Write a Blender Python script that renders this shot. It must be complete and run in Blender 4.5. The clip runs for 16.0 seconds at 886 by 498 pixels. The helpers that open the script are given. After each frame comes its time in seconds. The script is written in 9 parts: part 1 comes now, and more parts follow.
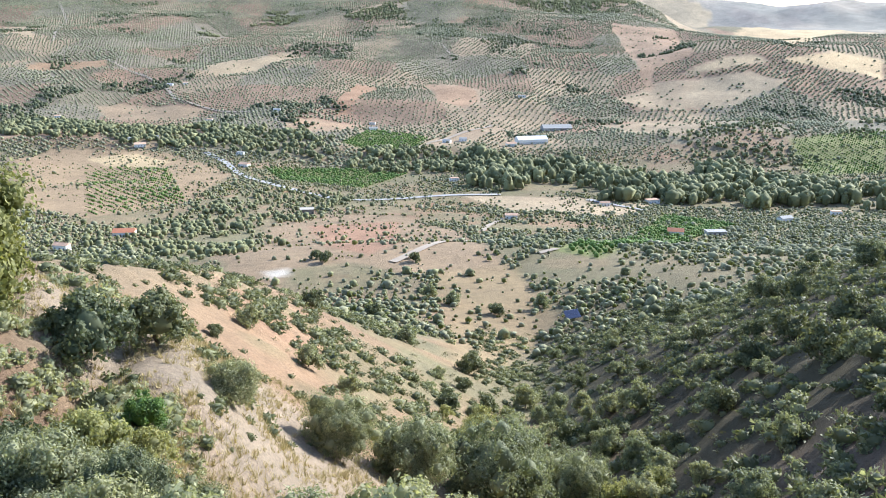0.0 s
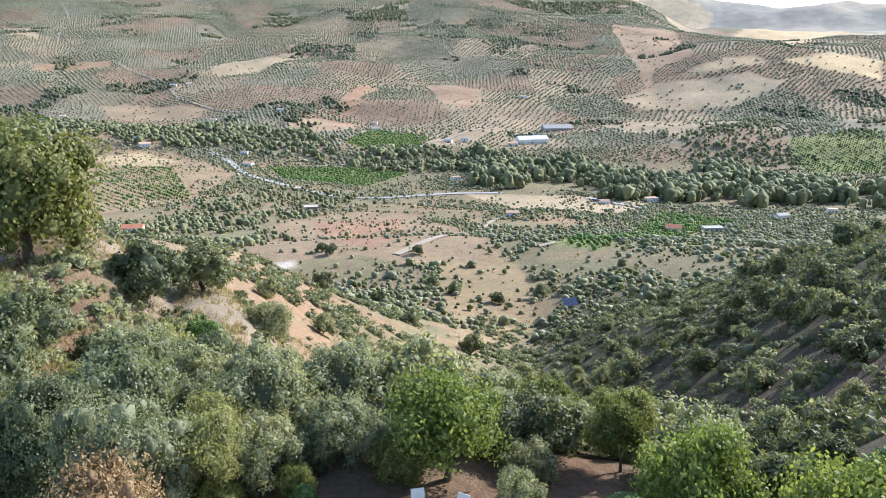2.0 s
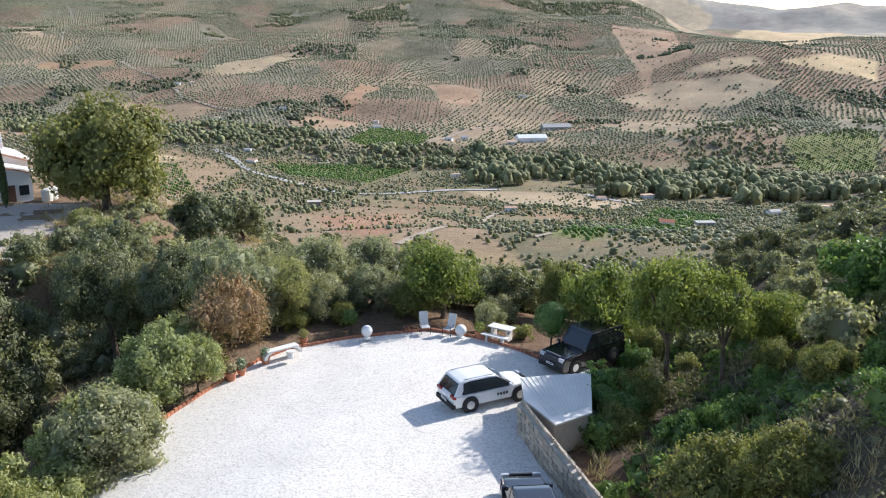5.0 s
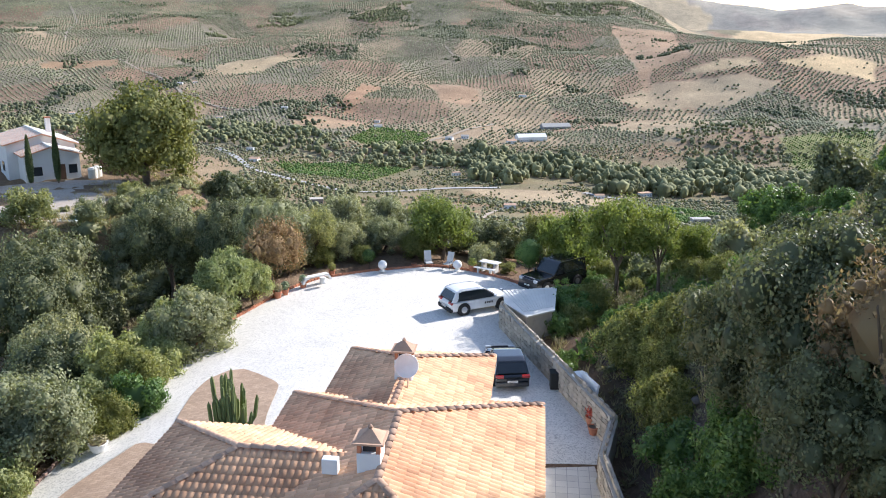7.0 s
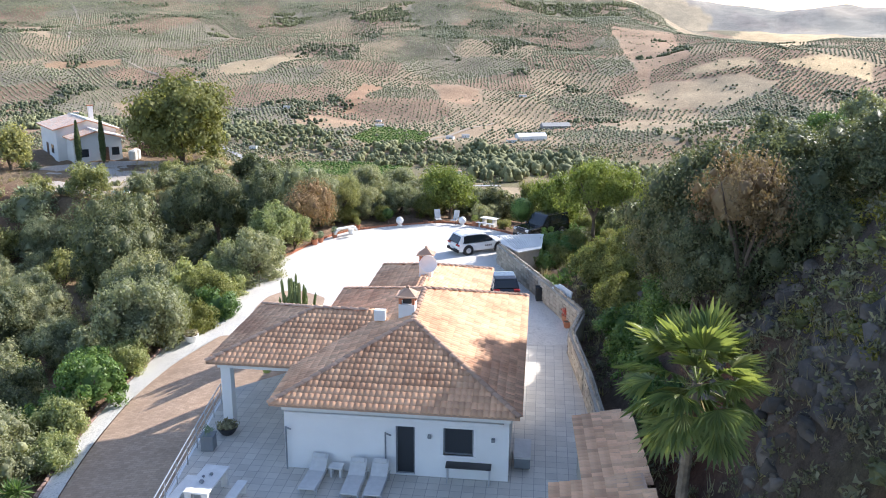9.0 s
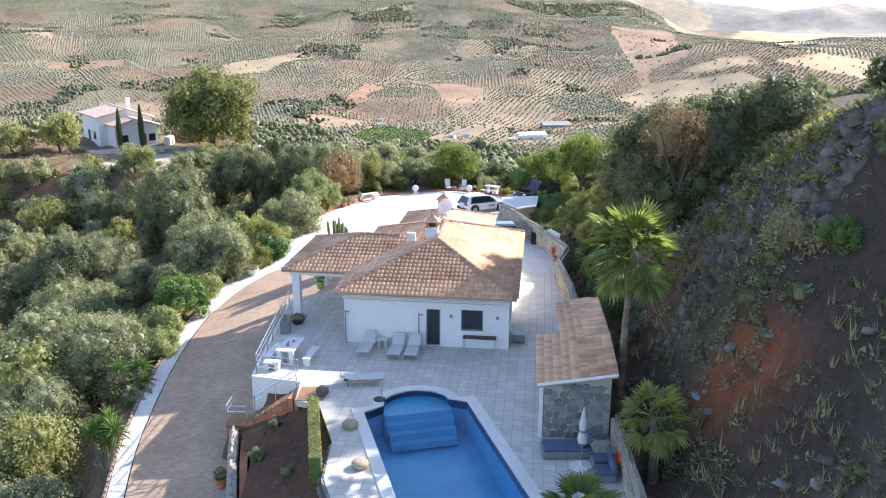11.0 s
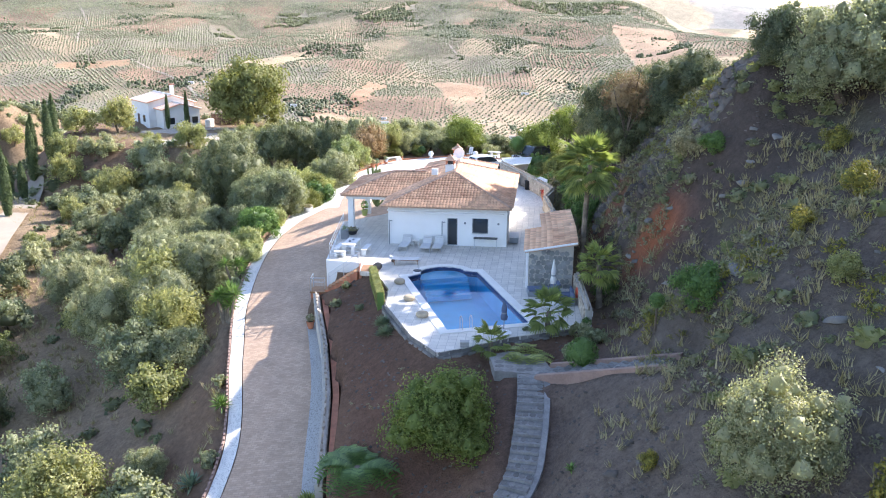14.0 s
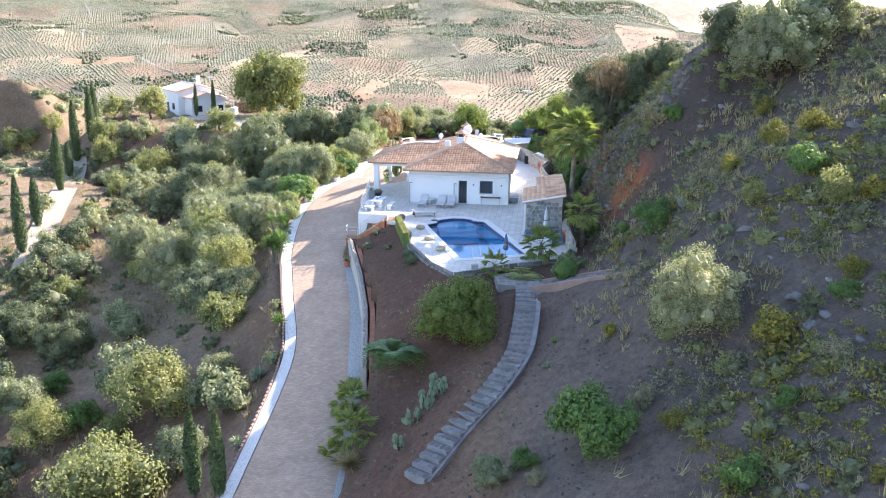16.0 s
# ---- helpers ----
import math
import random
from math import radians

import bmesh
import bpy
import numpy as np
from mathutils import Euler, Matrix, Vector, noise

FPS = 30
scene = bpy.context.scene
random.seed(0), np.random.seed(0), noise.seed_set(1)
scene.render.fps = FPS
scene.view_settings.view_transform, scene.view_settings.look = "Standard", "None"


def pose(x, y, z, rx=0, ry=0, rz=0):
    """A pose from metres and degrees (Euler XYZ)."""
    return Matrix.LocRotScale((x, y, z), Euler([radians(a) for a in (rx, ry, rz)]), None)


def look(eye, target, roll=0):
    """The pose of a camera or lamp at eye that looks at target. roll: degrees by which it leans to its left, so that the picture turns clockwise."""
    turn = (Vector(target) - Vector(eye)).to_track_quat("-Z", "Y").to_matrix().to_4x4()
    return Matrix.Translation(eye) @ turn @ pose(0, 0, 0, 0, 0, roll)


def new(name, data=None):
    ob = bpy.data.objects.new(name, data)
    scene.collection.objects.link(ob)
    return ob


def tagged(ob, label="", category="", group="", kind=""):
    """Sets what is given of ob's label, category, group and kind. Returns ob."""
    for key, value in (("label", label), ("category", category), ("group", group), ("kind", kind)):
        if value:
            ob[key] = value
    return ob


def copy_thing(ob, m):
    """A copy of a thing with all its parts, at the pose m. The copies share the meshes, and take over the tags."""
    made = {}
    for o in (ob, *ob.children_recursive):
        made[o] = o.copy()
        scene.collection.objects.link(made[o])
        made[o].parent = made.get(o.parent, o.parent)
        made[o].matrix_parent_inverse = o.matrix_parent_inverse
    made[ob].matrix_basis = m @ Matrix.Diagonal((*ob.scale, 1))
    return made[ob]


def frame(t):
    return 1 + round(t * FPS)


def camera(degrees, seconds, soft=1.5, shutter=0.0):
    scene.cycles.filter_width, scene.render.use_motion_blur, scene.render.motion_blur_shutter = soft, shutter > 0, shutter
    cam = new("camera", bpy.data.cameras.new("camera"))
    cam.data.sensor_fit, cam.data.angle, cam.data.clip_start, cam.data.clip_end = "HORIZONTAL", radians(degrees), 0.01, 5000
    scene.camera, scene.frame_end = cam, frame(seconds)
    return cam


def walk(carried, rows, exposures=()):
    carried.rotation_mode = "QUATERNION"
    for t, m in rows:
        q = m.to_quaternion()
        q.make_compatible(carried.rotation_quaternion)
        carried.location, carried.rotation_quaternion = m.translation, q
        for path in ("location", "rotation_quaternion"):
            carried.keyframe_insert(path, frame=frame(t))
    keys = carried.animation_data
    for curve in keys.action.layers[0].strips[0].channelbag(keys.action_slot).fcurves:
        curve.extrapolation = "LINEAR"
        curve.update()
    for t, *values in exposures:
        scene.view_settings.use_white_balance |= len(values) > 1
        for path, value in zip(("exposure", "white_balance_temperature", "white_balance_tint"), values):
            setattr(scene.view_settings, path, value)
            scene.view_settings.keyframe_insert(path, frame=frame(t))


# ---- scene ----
cam = camera(55.49, 16.0, 1.0)
PATH = [
    (0, (2.72, 50.10, 19.38), (2.446, 69.381, 14.062), 0.15),
    (0.5, (2.61, 47.02, 19.05), (2.336, 66.307, 13.744), 0.12),
    (1, (2.52, 43.95, 18.74), (2.231, 63.235, 13.443), 0.12),
    (1.5, (2.44, 40.90, 18.49), (2.149, 60.183, 13.200), 0.12),
    (2, (2.42, 37.88, 18.31), (2.117, 57.165, 13.031), 0.15),
    (2.5, (2.45, 34.89, 18.19), (2.147, 54.174, 12.905), 0.20),
    (3, (2.56, 31.91, 18.08), (2.252, 51.197, 12.799), 0.24),
    (3.5, (2.68, 28.91, 17.99), (2.370, 48.195, 12.707), 0.25),
    (6, (3.10, 12.83, 17.71), (2.786, 32.122, 12.446), 0.40),
    (6.5, (3.18, 9.68, 17.66), (2.862, 28.969, 12.390), 0.41),
    (7, (3.16, 6.56, 17.56), (2.842, 25.851, 12.301), 0.40),
    (7.5, (3.05, 3.51, 17.40), (2.738, 22.808, 12.153), 0.39),
    (8, (2.98, 0.44, 17.27), (2.663, 19.736, 12.015), 0.43),
    (8.5, (2.89, -2.75, 17.22), (2.572, 16.548, 11.972), 0.44),
    (9, (2.80, -5.99, 17.20), (2.472, 13.308, 11.951), 0.45),
    (11.5, (1.99, -21.60, 16.65), (1.643, -2.298, 11.408), 0.29),
    (12, (1.87, -24.64, 16.53), (1.520, -5.340, 11.282), 0.26),
    (12.5, (1.76, -27.68, 16.46), (1.396, -8.386, 11.208), 0.25),
    (13, (1.69, -30.80, 16.37), (1.304, -11.510, 11.117), 0.20),
    (13.5, (1.58, -33.90, 16.28), (1.193, -14.602, 11.024), 0.16),
    (14, (1.46, -36.99, 16.18), (1.061, -17.691, 10.929), 0.19),
    (14.5, (1.32, -40.11, 16.11), (0.906, -20.812, 10.859), 0.29),
    (15, (1.12, -43.24, 16.04), (0.707, -23.949, 10.767), 0.37),
    (15.5, (0.96, -46.38, 15.92), (0.539, -27.096, 10.650), 0.43),
    (16, (0.85, -49.53, 15.81), (0.415, -30.244, 10.531), 0.49),
]
walk(cam, [(t, look(eye, target, roll)) for t, eye, target, roll in PATH],
     [(0, 1.10, 6050, 10), (2, 1.0, 6150, 10), (3.5, 0.60, 6350, 12), (6, 0.75, 6450, 12), (9, 1.10, 6450, 14), (11.5, 1.42, 6450, 15), (13, 1.62, 6500, 16), (16, 1.9, 6450, 16)])

# ---- world and sun ----
SUN = Vector((0.813, 0.582, 0.60)).normalized()      # towards the sun
world = bpy.data.worlds.new("sky")
scene.world = world
world.use_nodes = True
wn = world.node_tree.nodes
sky = wn.new("ShaderNodeTexSky")
sky.sky_type, sky.sun_disc = "NISHITA", False
sky.sun_elevation = math.asin(SUN.z)
sky.sun_rotation = math.atan2(SUN.x, SUN.y)
sky.air_density, sky.dust_density, sky.altitude = 0.9, 0.9, 400
wn["Background"].inputs["Strength"].default_value = 0.15
world.node_tree.links.new(sky.outputs[0], wn["Background"].inputs["Color"])
sun = new("sun", bpy.data.lights.new("sun", "SUN"))
sun.data.energy, sun.data.angle, sun.data.color = 4.0, radians(0.6), (1.0, 0.965, 0.91)
sun.matrix_world = look((0, 0, 400), Vector((0, 0, 400)) - SUN)
tagged(sun, "low warm afternoon sun over the hill", "sun")


# ---- materials ----
def nodes(name):
    m = bpy.data.materials.new(name)
    m.use_nodes = True
    t = m.node_tree
    return m, t, t.nodes["Principled BSDF"]


def noise_at(t, scale, detail=4, rough_=0.6, coords="Object"):
    n = t.nodes.new("ShaderNodeTexNoise")
    n.inputs["Scale"].default_value, n.inputs["Detail"].default_value, n.inputs["Roughness"].default_value = scale, detail, rough_
    c = t.nodes.new("ShaderNodeTexCoord")
    t.links.new(c.outputs[coords], n.inputs["Vector"])
    return n.outputs["Fac"]


def ramp(t, fac, *stops):
    r = t.nodes.new("ShaderNodeValToRGB")
    while len(r.color_ramp.elements) < len(stops):
        r.color_ramp.elements.new(0.5)
    for e, (p, c) in zip(r.color_ramp.elements, stops):
        e.position, e.color = p, (*c, 1)
    t.links.new(fac, r.inputs["Fac"])
    return r.outputs["Color"]


def mix(t, fac, a, b, mode="MIX"):
    m = t.nodes.new("ShaderNodeMix")
    m.data_type, m.blend_type = "RGBA", mode
    for socket, v in ((m.inputs[0], fac), (m.inputs[6], a), (m.inputs[7], b)):
        if isinstance(v, (int, float)):
            socket.default_value = v
        elif isinstance(v, tuple):
            socket.default_value = (*v, 1)
        else:
            t.links.new(v, socket)
    return m.outputs[2]


def maths(t, op, a, b=0.0):
    m = t.nodes.new("ShaderNodeMath")
    m.operation = op
    for socket, v in zip(m.inputs, (a, b)):
        if isinstance(v, (int, float)):
            socket.default_value = v
        else:
            t.links.new(v, socket)
    return m.outputs[0]


def relief(t, bsdf, fac, strength, dist):
    b = t.nodes.new("ShaderNodeBump")
    b.inputs["Strength"].default_value, b.inputs["Distance"].default_value = strength, dist
    t.links.new(fac, b.inputs["Height"])
    t.links.new(b.outputs["Normal"], bsdf.inputs["Normal"])


def shade(c, k):
    return tuple(min(1.0, v * k) for v in c)


def surface(name, colour, coarse=0.6, grain=12.0, vary=0.25, rough_=0.8, bump_=0.3, depth=0.01, piece=0.0, island=0.0, metal=0.0, tint=None):
    """A surface with variation at two scales; piece: how far pieces differ from one another."""
    m, t, b = nodes(name)
    big = ramp(t, noise_at(t, coarse), (0.3, shade(colour, 1 - vary)), (0.7, shade(tint or colour, 1 + vary * 0.6)))
    fine = noise_at(t, grain, 5, 0.7)
    col = mix(t, 0.5, big, ramp(t, fine, (0.25, (1 - vary,) * 3), (0.75, (1 + vary * 0.5,) * 3)), "MULTIPLY")
    for on, output in ((piece, "Object Info"), (island, "Geometry")):
        if on:
            i = t.nodes.new("ShaderNodeObjectInfo" if output == "Object Info" else "ShaderNodeNewGeometry")
            r = i.outputs["Random" if output == "Object Info" else "Random Per Island"]
            col = mix(t, 1.0, col, ramp(t, r, (0.0, (1 - on,) * 3), (1.0, (1 + on * 0.6,) * 3)), "MULTIPLY")
    t.links.new(col, b.inputs["Base Color"])
    b.inputs["Roughness"].default_value, b.inputs["Metallic"].default_value = rough_, metal
    if bump_:
        relief(t, b, fine, bump_, depth)
    return m


def leaf_stuff(name, low, high, rough_=0.6, through_=0.25, back=None):
    """Leaves: tint varies leaf by leaf and tree by tree; some light passes through."""
    m, t, b = nodes(name)
    g = t.nodes.new("ShaderNodeNewGeometry")
    o = t.nodes.new("ShaderNodeObjectInfo")
    col = ramp(t, g.outputs["Random Per Island"], (0.0, low), (1.0, high))
    col = mix(t, 1.0, col, ramp(t, o.outputs["Random"], (0.0, (0.82, 0.86, 0.82)), (1.0, (1.18, 1.12, 1.0))), "MULTIPLY")
    patch = noise_at(t, 0.9, 3)
    col = mix(t, 0.6, col, ramp(t, patch, (0.3, (0.75, 0.78, 0.75)), (0.7, (1.2, 1.18, 1.1))), "MULTIPLY")
    t.links.new(col, b.inputs["Base Color"])
    b.inputs["Roughness"].default_value = rough_
    b.inputs["Specular IOR Level"].default_value = 0.3
    tr = t.nodes.new("ShaderNodeBsdfTranslucent")
    t.links.new(mix(t, 1.0, col, (1.25, 1.25, 0.75), "MULTIPLY"), tr.inputs["Color"])
    ms = t.nodes.new("ShaderNodeMixShader")
    ms.inputs[0].default_value = through_
    t.links.new(b.outputs[0], ms.inputs[1])
    t.links.new(tr.outputs[0], ms.inputs[2])
    t.links.new(ms.outputs[0], t.nodes["Material Output"].inputs["Surface"])
    return m


def ground_stuff():
    """Earth of the slopes and fields; the colour of each plot lies in the mesh."""
    m, t, b = nodes("earth")
    a = t.nodes.new("ShaderNodeAttribute")
    a.attribute_name = "soil"
    col = a.outputs["Color"]
    big = noise_at(t, 0.02, 6, 0.65)
    mid = noise_at(t, 0.22, 6, 0.7)
    fine = maths(t, "ADD", maths(t, "MULTIPLY", noise_at(t, 2.6, 6, 0.8), 0.6), maths(t, "MULTIPLY", noise_at(t, 11.0, 5, 0.8), 0.4))
    col = mix(t, 0.7, col, ramp(t, big, (0.3, (0.72, 0.72, 0.72)), (0.7, (1.25, 1.22, 1.18))), "MULTIPLY")
    col = mix(t, 0.7, col, ramp(t, mid, (0.3, (0.70, 0.71, 0.72)), (0.7, (1.25, 1.22, 1.18))), "MULTIPLY")
    col = mix(t, 0.8, col, ramp(t, fine, (0.36, (0.45, 0.44, 0.43)), (0.64, (1.5, 1.48, 1.44))), "MULTIPLY")
    t.links.new(col, b.inputs["Base Color"])
    b.inputs["Roughness"].default_value = 0.95
    b.inputs["Specular IOR Level"].default_value = 0.15
    relief(t, b, maths(t, "ADD", fine, maths(t, "MULTIPLY", mid, 2.0)), 0.9, 0.22)
    return m


def tiles_floor():
    m, t, b = nodes("terrace_tiles")
    c = t.nodes.new("ShaderNodeTexCoord")
    mp = t.nodes.new("ShaderNodeMapping")
    mp.inputs["Rotation"].default_value[2] = radians(5.6)
    t.links.new(c.outputs["Object"], mp.inputs["Vector"])
    br = t.nodes.new("ShaderNodeTexBrick")
    br.offset, br.squash = 0.0, 1.0
    for k, v in (("Scale", 1.0), ("Brick Width", 0.45), ("Row Height", 0.45), ("Mortar Size", 0.012), ("Mortar Smooth", 0.1)):
        br.inputs[k].default_value = v
    br.inputs["Color1"].default_value = (0.56, 0.52, 0.46, 1)
    br.inputs["Color2"].default_value = (0.66, 0.62, 0.55, 1)
    br.inputs["Mortar"].default_value = (0.36, 0.34, 0.31, 1)
    t.links.new(mp.outputs[0], br.inputs["Vector"])
    col = mix(t, 0.6, br.outputs["Color"], ramp(t, noise_at(t, 0.7, 5), (0.3, (0.8, 0.8, 0.8)), (0.7, (1.1, 1.08, 1.05))), "MULTIPLY")
    t.links.new(col, b.inputs["Base Color"])
    b.inputs["Roughness"].default_value = 0.6
    relief(t, b, br.outputs["Fac"], -0.4, 0.004)
    return m


def stamped_floor():
    """Concrete stamped with a small brick pattern, worn and stained."""
    m, t, b = nodes("stamped_concrete")
    c = t.nodes.new("ShaderNodeTexCoord")
    br = t.nodes.new("ShaderNodeTexBrick")
    for k, v in (("Scale", 1.0), ("Brick Width", 0.30), ("Row Height", 0.15), ("Mortar Size", 0.012), ("Mortar Smooth", 0.3)):
        br.inputs[k].default_value = v
    br.inputs["Color1"].default_value = (0.44, 0.305, 0.21, 1)
    br.inputs["Color2"].default_value = (0.55, 0.395, 0.28, 1)
    br.inputs["Mortar"].default_value = (0.39, 0.27, 0.19, 1)
    t.links.new(c.outputs["Object"], br.inputs["Vector"])
    col = mix(t, 0.8, br.outputs["Color"], ramp(t, noise_at(t, 0.35, 6, 0.7), (0.3, (0.78, 0.77, 0.76)), (0.7, (1.12, 1.1, 1.08))), "MULTIPLY")
    fine = noise_at(t, 6.0, 5, 0.75)
    col = mix(t, 0.6, col, ramp(t, fine, (0.3, (0.75, 0.75, 0.75)), (0.7, (1.15, 1.15, 1.15))), "MULTIPLY")
    t.links.new(col, b.inputs["Base Color"])
    b.inputs["Roughness"].default_value = 0.85
    relief(t, b, maths(t, "SUBTRACT", fine, br.outputs["Fac"]), 0.4, 0.01)
    return m


def gravel_stuff(name, light, dark, scale):
    m, t, b = nodes(name)
    c = t.nodes.new("ShaderNodeTexCoord")
    v = t.nodes.new("ShaderNodeTexVoronoi")
    v.inputs["Scale"].default_value = scale
    t.links.new(c.outputs["Object"], v.inputs["Vector"])
    sep = t.nodes.new("ShaderNodeSeparateColor")
    t.links.new(v.outputs["Color"], sep.inputs[0])
    col = ramp(t, sep.outputs[0], (0.0, dark), (0.35, light), (1.0, shade(light, 1.12)))
    col = mix(t, 0.8, col, ramp(t, noise_at(t, 0.25, 6, 0.7), (0.3, (0.84, 0.83, 0.81)), (0.7, (1.05, 1.05, 1.05))), "MULTIPLY")
    t.links.new(col, b.inputs["Base Color"])
    b.inputs["Roughness"].default_value = 0.9
    relief(t, b, v.outputs["Distance"], -0.6, 0.03)
    return m


def water_stuff():
    m, t, b = nodes("pool_water")
    b.inputs["Base Color"].default_value = (1, 1, 1, 1)
    b.inputs["Roughness"].default_value = 0.02
    b.inputs["IOR"].default_value = 1.09
    b.inputs["Transmission Weight"].default_value = 1.0
    relief(t, b, noise_at(t, 1.6, 3), 0.06, 0.01)
    return m


def glass_stuff(name, colour, rough_=0.05):
    m, t, b = nodes(name)
    b.inputs["Base Color"].default_value = (*colour, 1)
    b.inputs["Roughness"].default_value = rough_
    b.inputs["Specular IOR Level"].default_value = 0.8
    return m


def paint(name, colour, rough_=0.3, metal=0.0, coat=0.0):
    m, t, b = nodes(name)
    col = mix(t, 0.5, colour, ramp(t, noise_at(t, 3.0, 4), (0.3, (0.88,) * 3), (0.7, (1.06,) * 3)), "MULTIPLY")
    t.links.new(col, b.inputs["Base Color"])
    b.inputs["Roughness"].default_value, b.inputs["Metallic"].default_value, b.inputs["Coat Weight"].default_value = rough_, metal, coat
    return m


EARTH = ground_stuff()
TILES = tiles_floor()
GRAVEL = gravel_stuff("white_gravel", (0.72, 0.69, 0.64), (0.42, 0.40, 0.37), 22)
STRIP = gravel_stuff("pale_strip", (0.68, 0.66, 0.61), (0.40, 0.39, 0.36), 22)
PLASTER = surface("white_plaster", (0.80, 0.80, 0.79), 0.5, 30, 0.05, 0.85, 0.15, 0.004)
ROOFTILE = surface("roof_tile", (0.68, 0.35, 0.20), 0.5, 14, 0.22, 0.85, 0.3, 0.01, piece=0.22, island=0.22, tint=(0.74, 0.46, 0.285))
RIDGE = surface("ridge_tile", (0.60, 0.39, 0.275), 0.8, 16, 0.25, 0.85, 0.3, 0.01, piece=0.25, island=0.25)
DRIVE = stamped_floor()
STONE = surface("grey_stone", (0.25, 0.235, 0.215), 1.0, 9, 0.35, 0.9, 0.6, 0.03, piece=0.3, island=0.35)
JOINT = surface("pale_mortar", (0.48, 0.44, 0.38), 2.0, 20, 0.15, 0.95, 0.3, 0.01)
COPING = surface("pale_coping", (0.74, 0.72, 0.67), 1.0, 20, 0.10, 0.7, 0.2, 0.005)
POOLWALL = surface("pool_mosaic", (0.03, 0.35, 0.62), 1.0, 30, 0.15, 0.3, 0.0)
POOLBAND = surface("dark_mosaic_band", (0.03, 0.06, 0.16), 4.0, 40, 0.5, 0.3, 0.0)
WATER = water_stuff()
TERRACOTTA = surface("terracotta", (0.50, 0.20, 0.11), 2.0, 15, 0.25, 0.8, 0.2, 0.01, piece=0.2, island=0.15)
CEMENT = surface("grey_cement", (0.40, 0.39, 0.37), 1.5, 12, 0.22, 0.9, 0.4, 0.015, piece=0.12, island=0.15)
WHITESTONE = surface("cast_white_stone", (0.74, 0.73, 0.70), 2.0, 18, 0.12, 0.8, 0.2, 0.01)
STEEL = paint("brushed_steel", (0.62, 0.63, 0.65), 0.35, 0.9)
DARKMETAL = paint("dark_metal", (0.05, 0.05, 0.055), 0.45, 0.3)
GREYMETAL = paint("grey_painted_metal", (0.22, 0.24, 0.26), 0.5, 0.2)
WHITEPAINT = paint("white_paint", (0.80, 0.80, 0.79), 0.45)
GLASS = glass_stuff("dark_glass", (0.02, 0.025, 0.03))
CARWHITE = paint("white_car_paint", (0.80, 0.80, 0.80), 0.25, 0.0, 0.8)
CARBLACK = paint("black_car_paint", (0.012, 0.013, 0.016), 0.2, 0.0, 0.9)
RUBBER = paint("black_rubber", (0.02, 0.02, 0.02), 0.8)
REDLAMP = glass_stuff("red_lamp_glass", (0.35, 0.02, 0.02), 0.15)
CLEARLAMP = glass_stuff("clear_lamp_glass", (0.6, 0.62, 0.65), 0.1)
FABRIC = surface("pale_fabric", (0.62, 0.61, 0.59), 3, 40, 0.10, 0.9, 0.2, 0.004)
BLUEFABRIC = surface("blue_grey_cushion", (0.10, 0.13, 0.20), 3, 40, 0.15, 0.9, 0.2, 0.004)
WOOD = surface("warm_wood", (0.36, 0.19, 0.09), 2, 18, 0.3, 0.7, 0.3, 0.005, island=0.15)
DARKWOOD = surface("dark_stained_wood", (0.12, 0.065, 0.04), 2, 18, 0.3, 0.75, 0.3, 0.005, island=0.15)
BARK = surface("rough_bark", (0.16, 0.12, 0.085), 2.5, 14, 0.4, 0.95, 0.9, 0.04)
PALMBARK = surface("palm_bark", (0.24, 0.19, 0.14), 3, 14, 0.4, 0.95, 0.9, 0.04, island=0.3)
ROCK = surface("slope_rock", (0.115, 0.105, 0.096), 0.6, 5, 0.4, 0.95, 0.8, 0.05, piece=0.3, island=0.4, tint=(0.175, 0.145, 0.12))
WALLSTONE = surface("wall_rubble", (0.40, 0.34, 0.27), 0.8, 8, 0.3, 0.92, 0.7, 0.03, piece=0.3, island=0.4)
ASPHALT = surface("asphalt_road", (0.40, 0.39, 0.38), 0.05, 1.5, 0.2, 0.9, 0.2, 0.02)
DIRTROAD = surface("dirt_road", (0.38, 0.315, 0.245), 0.05, 0.8, 0.2, 0.95, 0.3, 0.05)
OLIVE = leaf_stuff("olive_leaves", (0.19, 0.208, 0.14), (0.42, 0.432, 0.295), 0.6, 0.42)
HOLM = leaf_stuff("dark_oak_leaves", (0.085, 0.105, 0.062), (0.235, 0.25, 0.145), 0.55, 0.3)
GREEN = leaf_stuff("fresh_green_leaves", (0.135, 0.185, 0.045), (0.31, 0.35, 0.115), 0.55, 0.45)
YELLOWGREEN = leaf_stuff("yellow_green_leaves", (0.195, 0.21, 0.1), (0.43, 0.43, 0.23), 0.6, 0.48)
CAROB = leaf_stuff("deep_green_leaves", (0.081, 0.152, 0.049), (0.197, 0.304, 0.098), 0.45, 0.35)
RUSSET = leaf_stuff("russet_leaves", (0.217, 0.147, 0.093), (0.388, 0.279, 0.171), 0.7, 0.25)
SCRUB = leaf_stuff("grey_scrub", (0.186, 0.178, 0.116), (0.403, 0.364, 0.248), 0.8, 0.2)
DRYGRASS = leaf_stuff("dry_grass_blades", (0.30, 0.25, 0.15), (0.50, 0.43, 0.29), 0.8, 0.3)
YELLOWFLOWER = leaf_stuff("yellow_flowers", (0.38, 0.33, 0.04), (0.60, 0.52, 0.08), 0.7, 0.3)
CYPRESS = leaf_stuff("cypress_sprays", (0.05, 0.078, 0.034), (0.14, 0.18, 0.07), 0.6, 0.2)
